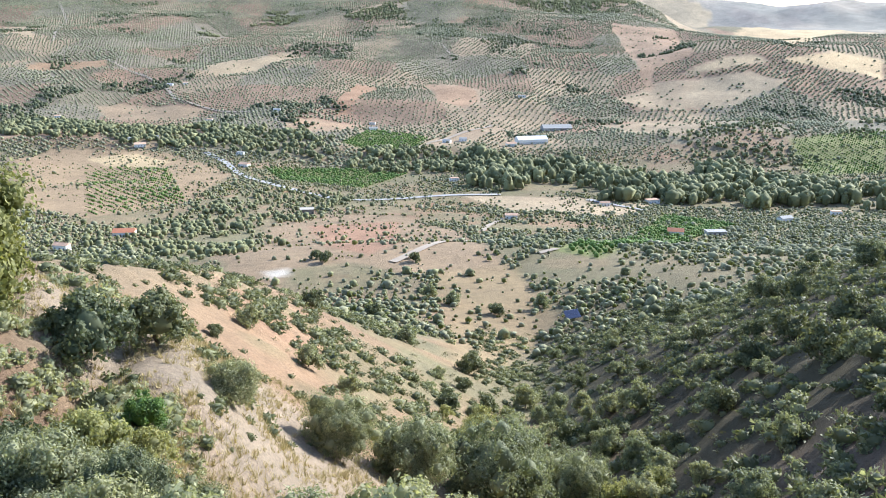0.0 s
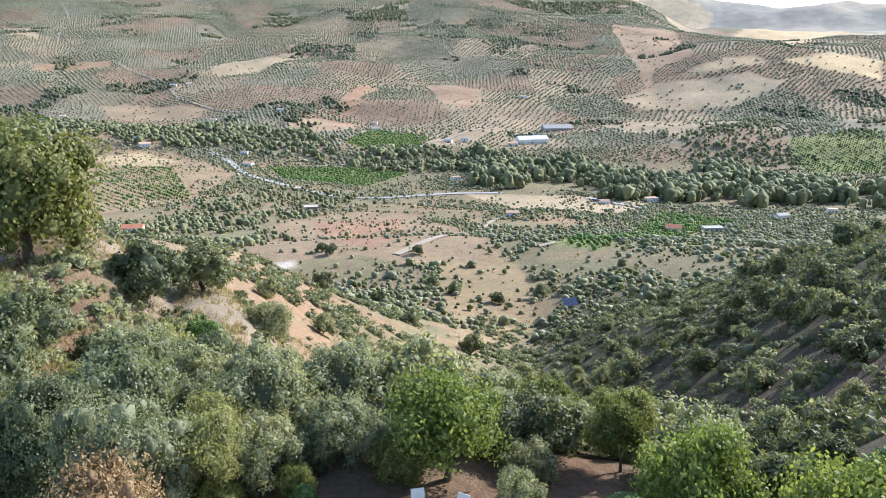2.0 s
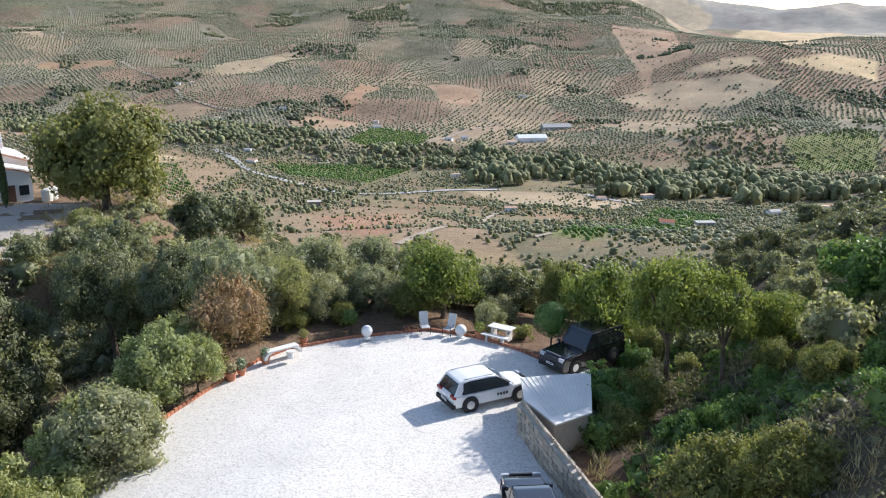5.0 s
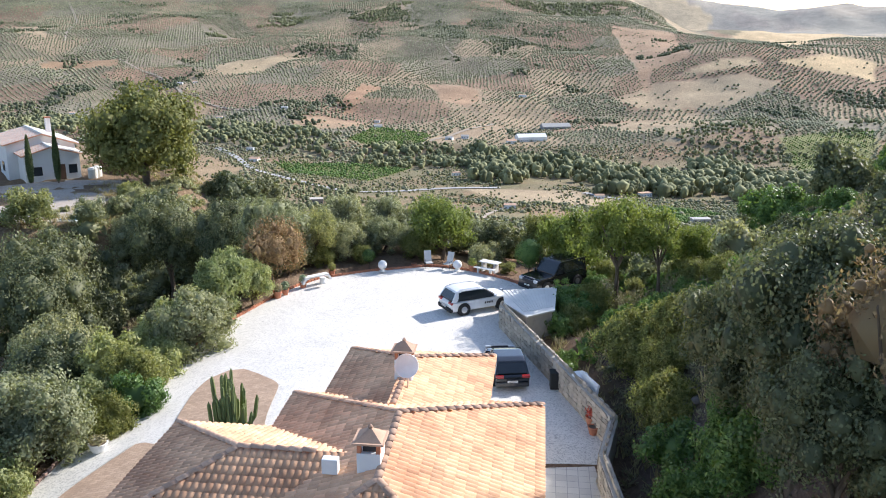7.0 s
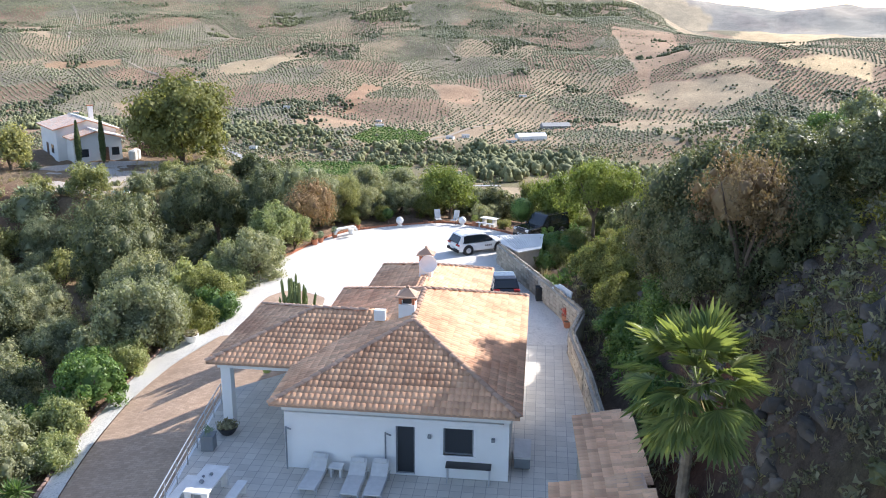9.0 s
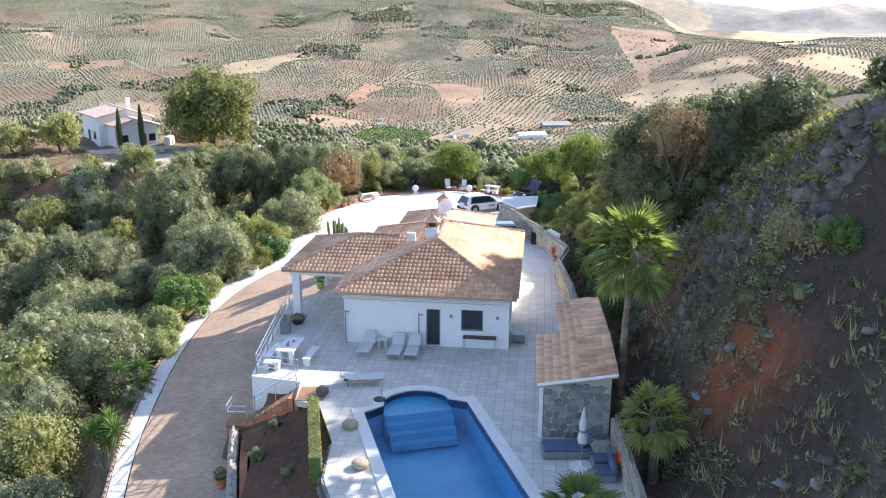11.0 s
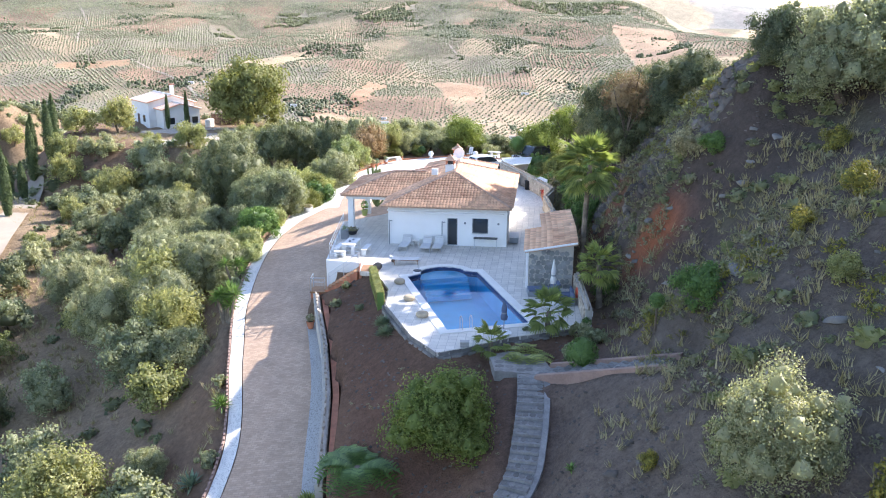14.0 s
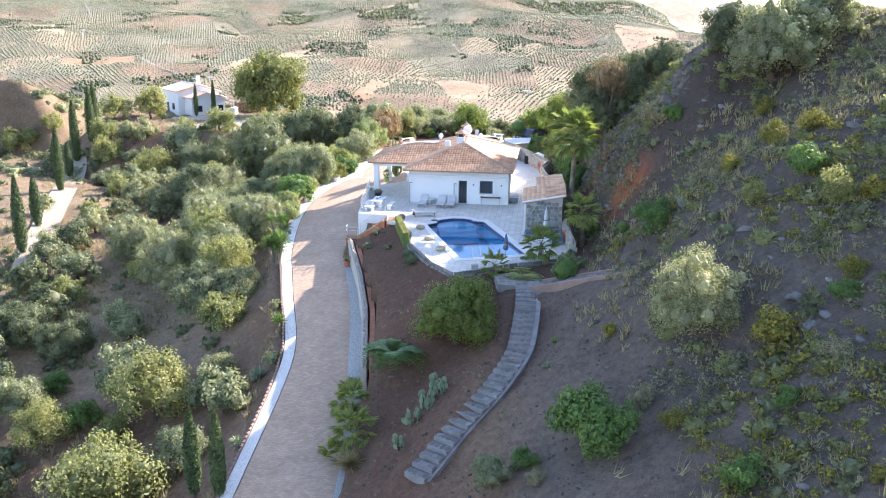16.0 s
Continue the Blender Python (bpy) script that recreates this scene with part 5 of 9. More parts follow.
def rubble_wall(label, line, tall, thick=0.34, side_=1, faced=True, every=0.50, name="stone_wall", stones=PALE_STONES):
    """A wall along (x, y, top z) points, with a core, coping stones and facing stones."""
    ob = thing(name, label, "stone wall", kind="structure")
    rnd = random.Random(len(line) * 7 + int(line[0][1]))
    for k, (a, b) in enumerate(zip(line, line[1:])):
        a, b = Vector(a), Vector(b)
        d = Vector((b.x - a.x, b.y - a.y, 0))
        L = d.length
        d.normalize()
        n = Vector((-d.y, d.x, 0)) * side_
        rows = []
        bm = bmesh.new()
        vs = [bm.verts.new(p) for p in (a - n * thick / 2, b - n * thick / 2, b + n * thick / 2, a + n * thick / 2)]
        lo = [bm.verts.new(v.co - Vector((0, 0, tall))) for v in vs]
        bm.faces.new(vs)
        bm.faces.new(lo[::-1])
        for i in range(4):
            bm.faces.new((vs[i], lo[i], lo[(i + 1) % 4], vs[(i + 1) % 4]))
        part("core", bm, JOINT if stones is PALE_STONES else STONE, ob)
        ang = math.atan2(d.y, d.x)
        steps = max(1, int(L / every))
        for i in range(steps):
            t = (i + 0.5) / steps
            p = a.lerp(b, t)
            s = part("stone", rnd.choice(stones), None, ob)
            s.matrix_basis = Matrix.Translation(p + Vector((0, 0, 0.02))) @ Matrix.Rotation(ang, 4, "Z") @ Matrix.Rotation(radians(90), 4, "X") @ Matrix.Diagonal((L / steps / 0.48, thick / 0.21, 0.55, 1))
        if faced:
            z = 0.14
            while z < tall - 0.05:
                off = rnd.uniform(0, every)
                for i in range(int(L / every)):
                    u = i * every + off * 0.5 + every / 2
                    if u > L - 0.1:
                        break
                    p = a.lerp(b, u / L) + n * (thick / 2 - 0.03) - Vector((0, 0, z))
                    s = part("stone", rnd.choice(stones), None, ob)
                    s.matrix_basis = Matrix.Translation(p) @ Matrix.Rotation(ang, 4, "Z") @ Matrix.Diagonal((rnd.uniform(0.9, 1.15) * every / 0.48, 1, rnd.uniform(0.95, 1.2), 1))
                z += 0.235
    return ob


rubble_wall("rubble stone retaining wall along the court", [(5.9, 53.7, 1.35), (8.3, 45.3, 1.35), (9.95, 39.4, 1.30)], 1.6, 0.36, -1, True, 0.52)
rubble_wall("rubble stone wall with pale joints beside the walkway", [(9.95, 39.4, 1.15), (9.0, 36.3, 1.15), (9.1, 31, 1.15), (8.95, 24.2, 1.15)], 1.4, 0.36, -1, True, 0.62)
rubble_wall("low stone wall behind the pool seats", [(8.75, 13.3, 1.0), (8.55, 6.7, 1.0)], 1.3, 0.36, -1, True, 0.52)
rubble_wall("grey stone wall between drive and planted bank", [(-8.3, 17.3, -1.8), (-7.72, 14.6, -2.0), (-6.72, 10.5, -2.6), (-5.72, 5.0, -3.4), (-4.95, -2.6, -4.45)], 2.0, 0.36, 1, True, 0.55)
rubble_wall("rough stone footing under the terrace edge", [(-2.98, 12.7, -0.2), (-2.9, 9.9, -0.2), (-1.12, 4.95, -0.2), (0.30, 2.66, -0.2)], 1.3, 0.30, -1, True, 0.5, "stone_wall", GREY_STONES)
rubble_wall("stone footing under the terrace front", [(0.36, 2.62, -0.22), (1.6, 3.22, -0.22), (4.1, 4.82, -0.22), (8.4, 6.62, -0.22)], 1.0, 0.30, -1, True, 0.55, "stone_wall", GREY_STONES)
kerb = thing("bank_kerb", "brown cement kerb behind the drive wall", "kerb", kind="structure")
KERB = [(-7.85, 17.0, -1.95), (-7.36, 14.6, -2.1), (-6.36, 10.5, -2.7), (-5.36, 5.0, -3.5), (-4.6, -2.6, -4.55)]
for (ax, ay, az), (bx, by, bz) in zip(KERB, KERB[1:]):
    bm = bmesh.new()
    w = 0.34
    v = [bm.verts.new(p) for p in ((ax, ay, az), (bx, by, bz), (bx + w, by, bz + 0.05), (ax + w, ay, az + 0.05))]
    lo = [bm.verts.new(p.co - Vector((0, 0, 1.2))) for p in v]
    bm.faces.new(v)
    for i in range(4):
        bm.faces.new((v[i], lo[i], lo[(i + 1) % 4], v[(i + 1) % 4]))
    part("kerb_length", bm, TERRACOTTA, kerb)


def side_wall(label, pts, z0, z1, material, thick=0.2):
    ob = thing("terrace_wall", label, "wall", kind="structure")
    for (ax, ay), (bx, by) in zip(pts, pts[1:]):
        d = Vector((bx - ax, by - ay))
        part("wall_length", box(0, d.length, -thick / 2, thick / 2, z0, z1, Matrix.Translation((ax, ay, 0)) @ Matrix.Rotation(math.atan2(d.y, d.x), 4, "Z")), material, ob)


side_wall("white plastered wall under the terrace", [(-8.12, 31), (-7.92, 24), (-7.77, 19.42), (-5.35, 18.85)], -3.6, -0.02, PLASTER)
side_wall("terracotta cement wall behind the step head", [(-5.33, 18.75), (-5.18, 16.75)], -2.2, -0.05, TERRACOTTA)


# steps from drive to terrace
flight = thing("garden_steps", "tiled steps with terracotta treads from drive to terrace", "steps", kind="structure")
for k in range(9):
    t = k / 8
    p, z = Vector((-5.45, 17.75)).lerp(Vector((-7.52, 18.12)), t), -0.17 - 1.42 * t
    m = Matrix.Translation((p.x, p.y, 0)) @ Matrix.Rotation(math.atan2(0.37, -2.07) + math.pi, 4, "Z")
    part("tread", box(-0.15, 0.15, -0.62, 0.62, z - 0.04, z, m, 0.008), WOOD, flight)
    part("riser", box(-0.12, 0.13, -0.60, 0.60, z - 1.1, z - 0.04, m), TERRACOTTA, flight)
part("landing", box(-8.75, -7.65, 17.5, 18.75, -1.86, -1.75, None, 0.01), WOOD, flight)
part("landing_base", box(-8.7, -7.7, 17.55, 18.7, -4.2, -1.86), TERRACOTTA, flight)
part("head_tiles", box(-5.15, -3.9, 16.6, 18.1, 0.004, 0.024, None, 0.005), WOOD, flight)


def railing(label, line, tall=1.0, rails=3, gap=1.5):
    ob = thing("railing", label, "railing")
    for a, b in zip(line, line[1:]):
        a, b = Vector(a), Vector(b)
        n = max(1, round((b - a).length / gap))
        for k in range(n + 1):
            p = a.lerp(b, k / n)
            part("post", rods([(p, p + Vector((0, 0, tall)))], 0.025), STEEL, ob)
        for r in range(rails):
            h = Vector((0, 0, tall * (1 - r * 0.30)))
            part("rail", rods([(a + h, b + h)], 0.020 if r else 0.026), STEEL, ob)


railing("brushed steel railing along the terrace edge", [(-5.5, 19.02, 0), (-7.66, 19.6, 0), (-7.82, 24, 0), (-7.98, 29.5, 0)])
railing("steel handrail beside the steps", [(-5.45, 18.3, -0.15), (-7.6, 18.68, -1.72)], 0.95, 2)
railing("steel railing on the step landing", [(-8.68, 18.65, -1.75), (-8.68, 17.6, -1.75), (-7.72, 17.6, -1.75)], 0.95, 2, 1.2)


# garden stair of crazy paving
stair = thing("garden_stair", "grey stone stair with pale crazy paving down the slope", "stair", kind="structure")
NS = 30
for k in range(NS):
    y = 0.8 - (k + 0.5) / NS * 14.2
    x, z = float(curve(y, SY, SX)), float(curve(y + 0.24, SY, SZ))
    dx = float(curve(y - 0.3, SY, SX)) - float(curve(y + 0.3, SY, SX))
    m = Matrix.Translation((x, y, 0)) @ Matrix.Rotation(math.atan2(dx, 0.6), 4, "Z")
    s = part("step", box(-0.62, 0.62, -0.26, 0.27, z - 0.55, z - 0.02, m, 0.012), STAIRSTONE, stair)
    rs = random.Random(k)
    for j in range(4):
        cx, w = -0.46 + j * 0.31 + rs.uniform(-0.03, 0.03), rs.uniform(0.23, 0.29)
        pts = [(cx + w * 0.55 * math.cos(a), 0.02 + 0.20 * math.sin(a)) for a in (0.4 + rs.uniform(-0.2, 0.2), 1.4, 2.6, 3.6, 4.7, 5.7)]
        bm = prism(pts, z - 0.03, z + 0.006)
        bmesh.ops.transform(bm, matrix=m, verts=bm.verts)
        part("paving_stone", bm, STONE, s)
for sg in (1,):
    bm = bmesh.new()
    prev = None
    for k in range(31):
        y = 1.0 - k / 30 * 14.6
        x, z = float(curve(y, SY, SX)) + 0.75, float(curve(y, SY, SZ))
        q = [bm.verts.new((x - 0.12, y, z + 0.10)), bm.verts.new((x + 0.16, y, z + 0.12)), bm.verts.new((x + 0.2, y, z - 0.6)), bm.verts.new((x - 0.12, y, z - 0.6))]
        if prev:
            for i in range(4):
                bm.faces.new((prev[i], prev[(i + 1) % 4], q[(i + 1) % 4], q[i]))
        prev = q
    part("side_kerb", bm, STAIRSTONE, stair)
land = thing("stair_landing", "landing of crazy paving at the head of the stair", "paving", kind="structure")
part("bed", prism([(3.2, 1.0), (3.0, 3.0), (4.2, 3.6), (5.7, 2.6), (6.0, 1.2), (5.6, 0.6)], -0.8, -0.26), STONE, land)
rs = random.Random(3)
for i in range(5):
    for j in range(5):
        cx, cy = 3.45 + i * 0.5 + rs.uniform(-0.06, 0.06), 1.15 + j * 0.45 + rs.uniform(-0.05, 0.05)
        if in_poly([cx], [cy], [(3.2, 1.0), (3.0, 3.0), (4.2, 3.6), (5.7, 2.6), (6.0, 1.2), (5.6, 0.6)])[0]:
            part("paving_stone", prism([(cx + rs.uniform(0.19, 0.26) * math.cos(a), cy + rs.uniform(0.17, 0.23) * math.sin(a)) for a in (0.3, 1.3, 2.3, 3.3, 4.4, 5.5)], -0.28, -0.245), STONE, land)
upper = thing("upper_steps", "short flight of crazy-paved steps rising to the slope", "steps", kind="structure")
for k in range(11):
    t = (k + 0.5) / 11
    x, y, z = 5.5 + 5.0 * t, 0.9 - 3.6 * t, -0.25 + 2.1 * t
    m = Matrix.Translation((x, y, 0)) @ Matrix.Rotation(radians(-35.8), 4, "Z")
    s = part("step", box(-0.30, 0.30, -0.55, 0.55, z - 0.7, z - 0.02, m, 0.012), STAIRSTONE, upper)
    for j in range(3):
        pts = [(0.25 * math.cos(a), -0.36 + j * 0.36 + 0.16 * math.sin(a)) for a in (0.3 + 0.1 * j, 1.3, 2.5, 3.5, 4.6, 5.6)]
        bm = prism(pts, z - 0.03, z + 0.006)
        bmesh.ops.transform(bm, matrix=m, verts=bm.verts)
        part("paving_stone", bm, STONE, s)
for off, up in ((0.72, 0.10), (-0.74, 0.0)):
    bm = bmesh.new()
    prev = None
    for k in range(9):
        t = k / 8 * 1.06
        x, y, z = 5.5 + 5.0 * t + off * 0.585, 0.9 - 3.6 * t + off * 0.81, -0.2 + 2.1 * t + up * (1 - 0.5 * t)
        q = [bm.verts.new((x, y, z)), bm.verts.new((x + 0.13, y + 0.18, z + 0.02)), bm.verts.new((x + 0.13, y + 0.18, z - 1.0)), bm.verts.new((x, y, z - 1.0))]
        if prev:
            for i in range(4):
                bm.faces.new((prev[i], prev[(i + 1) % 4], q[(i + 1) % 4], q[i]))
        prev = q
    part("side_kerb", bm, PINKCEMENT, upper)
# grey gravel beside the wall
tagged(part("grey_gravel", ribbon("grey_gravel", strip_rows(-16, 16, 0.6, lambda y: float(curve(y, [-16, -6, 2, 7.5, 13, 16], [-5.6, -5.7, -6.5, -7.05, -8.1, -8.8])), lambda y: float(curve(y, [-16, -2.6, 5, 10.5, 14.6, 16], [-4.4, -5.13, -5.9, -6.9, -7.9, -8.25])), 4, 0.085), STRIPGREY, True)),
       "grey gravel bed beside the drive wall", "gravel", kind="structure")

# ---- sheds by the pool ----
def shed(label, corners, z_low, z_high, wall_mat):
    """A lean-to: stone walls under a single tiled slope; corners run front left, front right, back right, back left."""
    ob = thing("pool_shed", label, "shed")
    fl, fr, br, bl = [Vector(c) for c in corners]
    for a, b, za, zb in ((fl, fr, z_low, z_high), (fr, br, z_high, z_high), (br, bl, z_high, z_low), (bl, fl, z_low, z_low)):
        d = (b - a).normalized()
        n = Vector((-d.y, d.x)) * 0.18
        bm = bmesh.new()
        v = [bm.verts.new((p.x, p.y, z)) for p, z in ((a, -0.02), (b, -0.02), (b, zb - 0.12), (a, za - 0.12))]
        w = [bm.verts.new((p.co.x + n.x, p.co.y + n.y, p.co.z)) for p in v]
        bm.faces.new(v)
        bm.faces.new(w[::-1])
        for i in range(4):
            bm.faces.new((v[i], w[i], w[(i + 1) % 4], v[(i + 1) % 4]))
        part("wall", bm, wall_mat, ob)
    g = 0.22
    def far(p, q, r):
        return p + (p - q).normalized() * g + (p - r).normalized() * g
    f1, f2, f3, f4 = far(fl, fr, bl), far(fr, fl, br), far(br, bl, fr), far(bl, br, fl)
    pts = [(f4.x, f4.y, z_low), (f1.x, f1.y, z_low), (f2.x, f2.y, z_high), (f3.x, f3.y, z_high)]
    ROOFS.append((slope("roof", pts, RIDGE, ob, 0.10), pts))
    part("verge", rods([(Vector((f1.x, f1.y, z_low + 0.02)), Vector((f2.x, f2.y, z_high + 0.02)))], 0.07), WHITEPAINT, ob, "white mortar verge")
    return ob, fl, fr


ob, fl, fr = shed("stone pool shed with a tiled lean-to roof", [(5.72, 13.6), (8.5, 13.35), (8.75, 18.6), (6.2, 18.8)], 2.35, 2.95, JOINT)
rs = random.Random(5)
front = part("stone_facing", box(0, 2.66, -0.03, 0.0, 0.0, 2.3, Matrix.Translation((5.78, 13.57, 0)) @ Matrix.Rotation(math.atan2(-0.25, 2.78), 4, "Z")), JOINT, ob)
for i in range(9):
    for j in range(8):
        cx, cz = 0.16 + i * 0.30 + rs.uniform(-0.06, 0.06) + 0.1 * (j % 2), 0.16 + j * 0.30 + rs.uniform(-0.05, 0.05)
        if cx > 2.58 or cz > 2.15 + 0.2 * cx:
            continue
        n = rs.randint(5, 7)
        pts = [(cx + rs.uniform(0.15, 0.19) * math.cos(6.283 * (k + rs.uniform(-0.2, 0.2)) / n), cz + rs.uniform(0.15, 0.19) * math.sin(6.283 * (k + rs.uniform(-0.2, 0.2)) / n)) for k in range(n)]
        bm = prism(pts, 0.03, rs.uniform(0.06, 0.08))
        bmesh.ops.transform(bm, matrix=Matrix.Translation((5.78, 13.57, 0)) @ Matrix.Rotation(math.atan2(-0.25, 2.78), 4, "Z") @ Matrix.Rotation(radians(90), 4, "X"), verts=bm.verts)
        part("stone", bm, FACESTONE, front)
part("door_post", box(5.60, 5.74, 13.45, 13.65, 0, 2.25), WHITEPAINT, ob, "white corner post")
shed("small stone store with a tiled lean-to roof", [(7.35, 18.85), (8.85, 18.75), (9.15, 23.8), (7.65, 24.0)], 2.25, 2.65, JOINT)

# ---- terrace furniture ----
def lounger(x, y, turn, label, frame_mat, pad, back=35):
    ob = thing("sun_lounger", label, "sun lounger", Matrix.Translation((x, y, 0)) @ Matrix.Rotation(radians(turn), 4, "Z"), "sun loungers")
    part("seat", box(-0.33, 0.33, -1.0, 0.35, 0.30, 0.36, None, 0.02), pad, ob)
    m = Matrix.Translation((0, 0.35, 0.33)) @ Matrix.Rotation(radians(back), 4, "X")
    part("backrest", box(-0.33, 0.33, 0.0, 0.75, -0.03, 0.03, m, 0.02), pad, ob)
    part("pillow", box(-0.24, 0.24, 0.52, 0.72, 0.03, 0.09, m, 0.03), pad, ob)
    for sx in (-0.34, 0.34):
        part("side_rail", rods([((sx, -1.02, 0.30), (sx, 0.95, 0.30))], 0.022), frame_mat, ob)
        for sy in (-0.85, 0.75):
            part("leg", rods([((sx, sy, 0.0), (sx, sy, 0.30))], 0.022), frame_mat, ob)
    return ob


for x, y, a in ((-2.55, 22.75, -8), (-0.98, 22.45, -6), (-0.12, 22.40, -6)):
    lounger(x, y, a, "white mesh sun lounger by the house wall", STEEL, FABRIC)
w = lounger(-2.3, 18.6, 98, "wooden sun lounger with a white pad near the pool", WOOD, FABRIC, 12)
for sy in (-0.2, 0.2):
    part("wheel", lathe([(0.11, -0.02), (0.13, 0.0), (0.11, 0.02)], 14, Matrix.Translation((0.36, 0.8 + sy * 0, 0.12)) @ Matrix.Rotation(radians(90), 4, "Y")), DARKMETAL, w)
    break


def slab_table(name, label, x, y, turn, lx, ly, h, top, legs, thick=0.06, leg=0.05, category="table"):
    ob = thing(name, label, category, Matrix.Translation((x, y, 0)) @ Matrix.Rotation(radians(turn), 4, "Z"))
    part("tabletop", box(-lx / 2, lx / 2, -ly / 2, ly / 2, h - thick, h, None, 0.012), top, ob)
    for sx in (-1, 1):
        for sy in (-1, 1):
            px, py = sx * (lx / 2 - leg - 0.04), sy * (ly / 2 - leg - 0.04)
            part("leg", box(px - leg, px + leg, py - leg, py + leg, 0, h - thick), legs, ob)
    return ob


slab_table("garden_table", "white stone garden table on the terrace", -6.35, 21.7, -8, 0.95, 2.0, 0.75, WHITESTONE, WHITESTONE, 0.07, 0.12)
for x, y in ((-5.25, 21.3), (-7.25, 21.6)):
    slab_table("garden_bench", "white stone bench beside the garden table", x, y, -8, 0.40, 1.7, 0.45, WHITESTONE, WHITESTONE, 0.06, 0.08, "bench")
slab_table("low_block_seat", "white stone seat at the railing", -7.0, 20.2, -5, 0.8, 0.5, 0.42, WHITESTONE, WHITESTONE, 0.1, 0.1, "seat")
slab_table("side_table", "small pale table between the loungers", -1.78, 23.35, -6, 0.55, 0.45, 0.45, WHITESTONE, FABRIC)
slab_table("black_side_table", "long black-topped table against the house wall", 3.35, 23.05, -5.6, 1.75, 0.55, 0.72, DARKMETAL, STEEL, 0.05, 0.025)
for k, (dx, dy, s) in enumerate(((-0.1, -0.3, 0.10), (0.1, 0.25, 0.08), (-0.15, 0.1, 0.06))):
    b = thing("table_ornament", "small dark ornament on the garden table", "ornament", Matrix.Translation((-6.35 + dx, 21.7 + dy, 0.75)))
    part("body", lathe([(s * 0.6, 0), (s, s * 0.5), (s * 0.7, s * 1.1), (s * 0.2, s * 1.4)], 10), GREYMETAL, b)
bx = thing("cushion_box", "grey wicker storage bench by the wall", "storage box", Matrix.Translation((5.55, 24.7, 0)) @ Matrix.Rotation(radians(-5.6), 4, "Z"))
part("body", box(-0.32, 0.32, -0.75, 0.75, 0.08, 0.50, None, 0.02), GREYMETAL, bx)
part("lid", box(-0.34, 0.34, -0.78, 0.78, 0.50, 0.60, None, 0.02), FABRIC, bx)


def pot(name, label, x, y, z, r, h, mat, plant_=None, leaf=None, ph=0.5):
    ob = thing(name, label, "plant pot", Matrix.Translation((x, y, z)))
    part("pot", lathe([(r * 0.65, 0), (r * 0.8, h * 0.3), (r, h * 0.9), (r * 1.08, h * 0.92), (r * 1.08, h), (r * 0.9, h), (r * 0.85, h * 0.88)], 16), mat, ob)
    part("soil", lathe([(r * 0.86, h * 0.80), (r * 0.86, h * 0.90)], 14), BARK, ob)
    if leaf:
        rnd = np.random.RandomState(int(abs(x * 100 + y * 10)) % 999)
        n = 160
        e = rnd.normal(0, 1, (n, 3))
        e /= np.linalg.norm(e, axis=1, keepdims=True)
        p = e * np.array([r * 1.2, r * 1.2, ph * 0.55]) * rnd.uniform(0.6, 1, (n, 1)) + np.array([0, 0, h + ph * 0.45])
        part("foliage", quads_mesh("foliage", leaf_quads(rnd, p, e + rnd.normal(0, 0.4, (n, 3)), 0.22, 0.08, -0.3), None, leaf), None, ob)
    return ob


sq = thing("square_planter", "blue-grey square planter with a small plant", "planter", Matrix.Translation((-7.35, 25.3, 0)))
part("body", box(-0.26, 0.26, -0.26, 0.26, 0, 0.62, None, 0.02), GREYMETAL, sq)
part("rim", box(-0.29, 0.29, -0.29, 0.29, 0.62, 0.68, None, 0.01), GREYMETAL, sq)
part("foliage", quads_mesh("f", leaf_quads(np.random.RandomState(2), np.random.RandomState(3).normal(0, 0.12, (60, 3)) + np.array([0, 0, 0.85]), np.random.RandomState(4).normal(0, 1, (60, 3)), 0.25, 0.06, -0.4), None, AGAVE), None, sq)
pot("stone_bowl", "dark shallow bowl with stones and plants at the post", -6.95, 26.7, 0, 0.42, 0.30, DARKMETAL, True, SCRUB, 0.25)
pot("lime_pot", "pale green pot on the porch", -6.7, 33.2, 0, 0.28, 0.5, paint("lime_glaze", (0.42, 0.45, 0.14), 0.4), True, CAROB, 0.9)
for x, y, r in ((-2.35, 14.1, 0.34), (-1.55, 10.8, 0.34), (-0.62, 7.9, 0.36)):
    p = thing("floor_pouf", "round beige woven pouf on the pool edge", "pouf", Matrix.Translation((x, y, 0)), "woven poufs")
    part("body", lathe([(r * 0.85, 0), (r, 0.06), (r * 1.02, 0.13), (r, 0.20), (r * 0.85, 0.26), (r * 0.3, 0.28)], 20), SISAL, p, smooth=True)
st = thing("round_stone", "rounded pale boulder beside the steps", "boulder", Matrix.Translation((-4.05, 17.3, 0)))
part("body", lathe([(0.20, 0), (0.30, 0.10), (0.30, 0.28), (0.18, 0.40), (0.03, 0.44)], 12), ROCK, st)
sh = thing("pool_shower", "steel pool shower on a dark round base", "shower", Matrix.Translation((-1.35, 16.75, 0)))
part("base", lathe([(0.28, 0.004), (0.28, 0.08), (0.2, 0.10)], 18), DARKMETAL, sh)
part("pipe", rods([((0.1, 0, 0.08), (0.1, 0, 0.95)), ((0.1, 0, 0.95), (0.26, 0, 1.0))], 0.025), STEEL, sh)
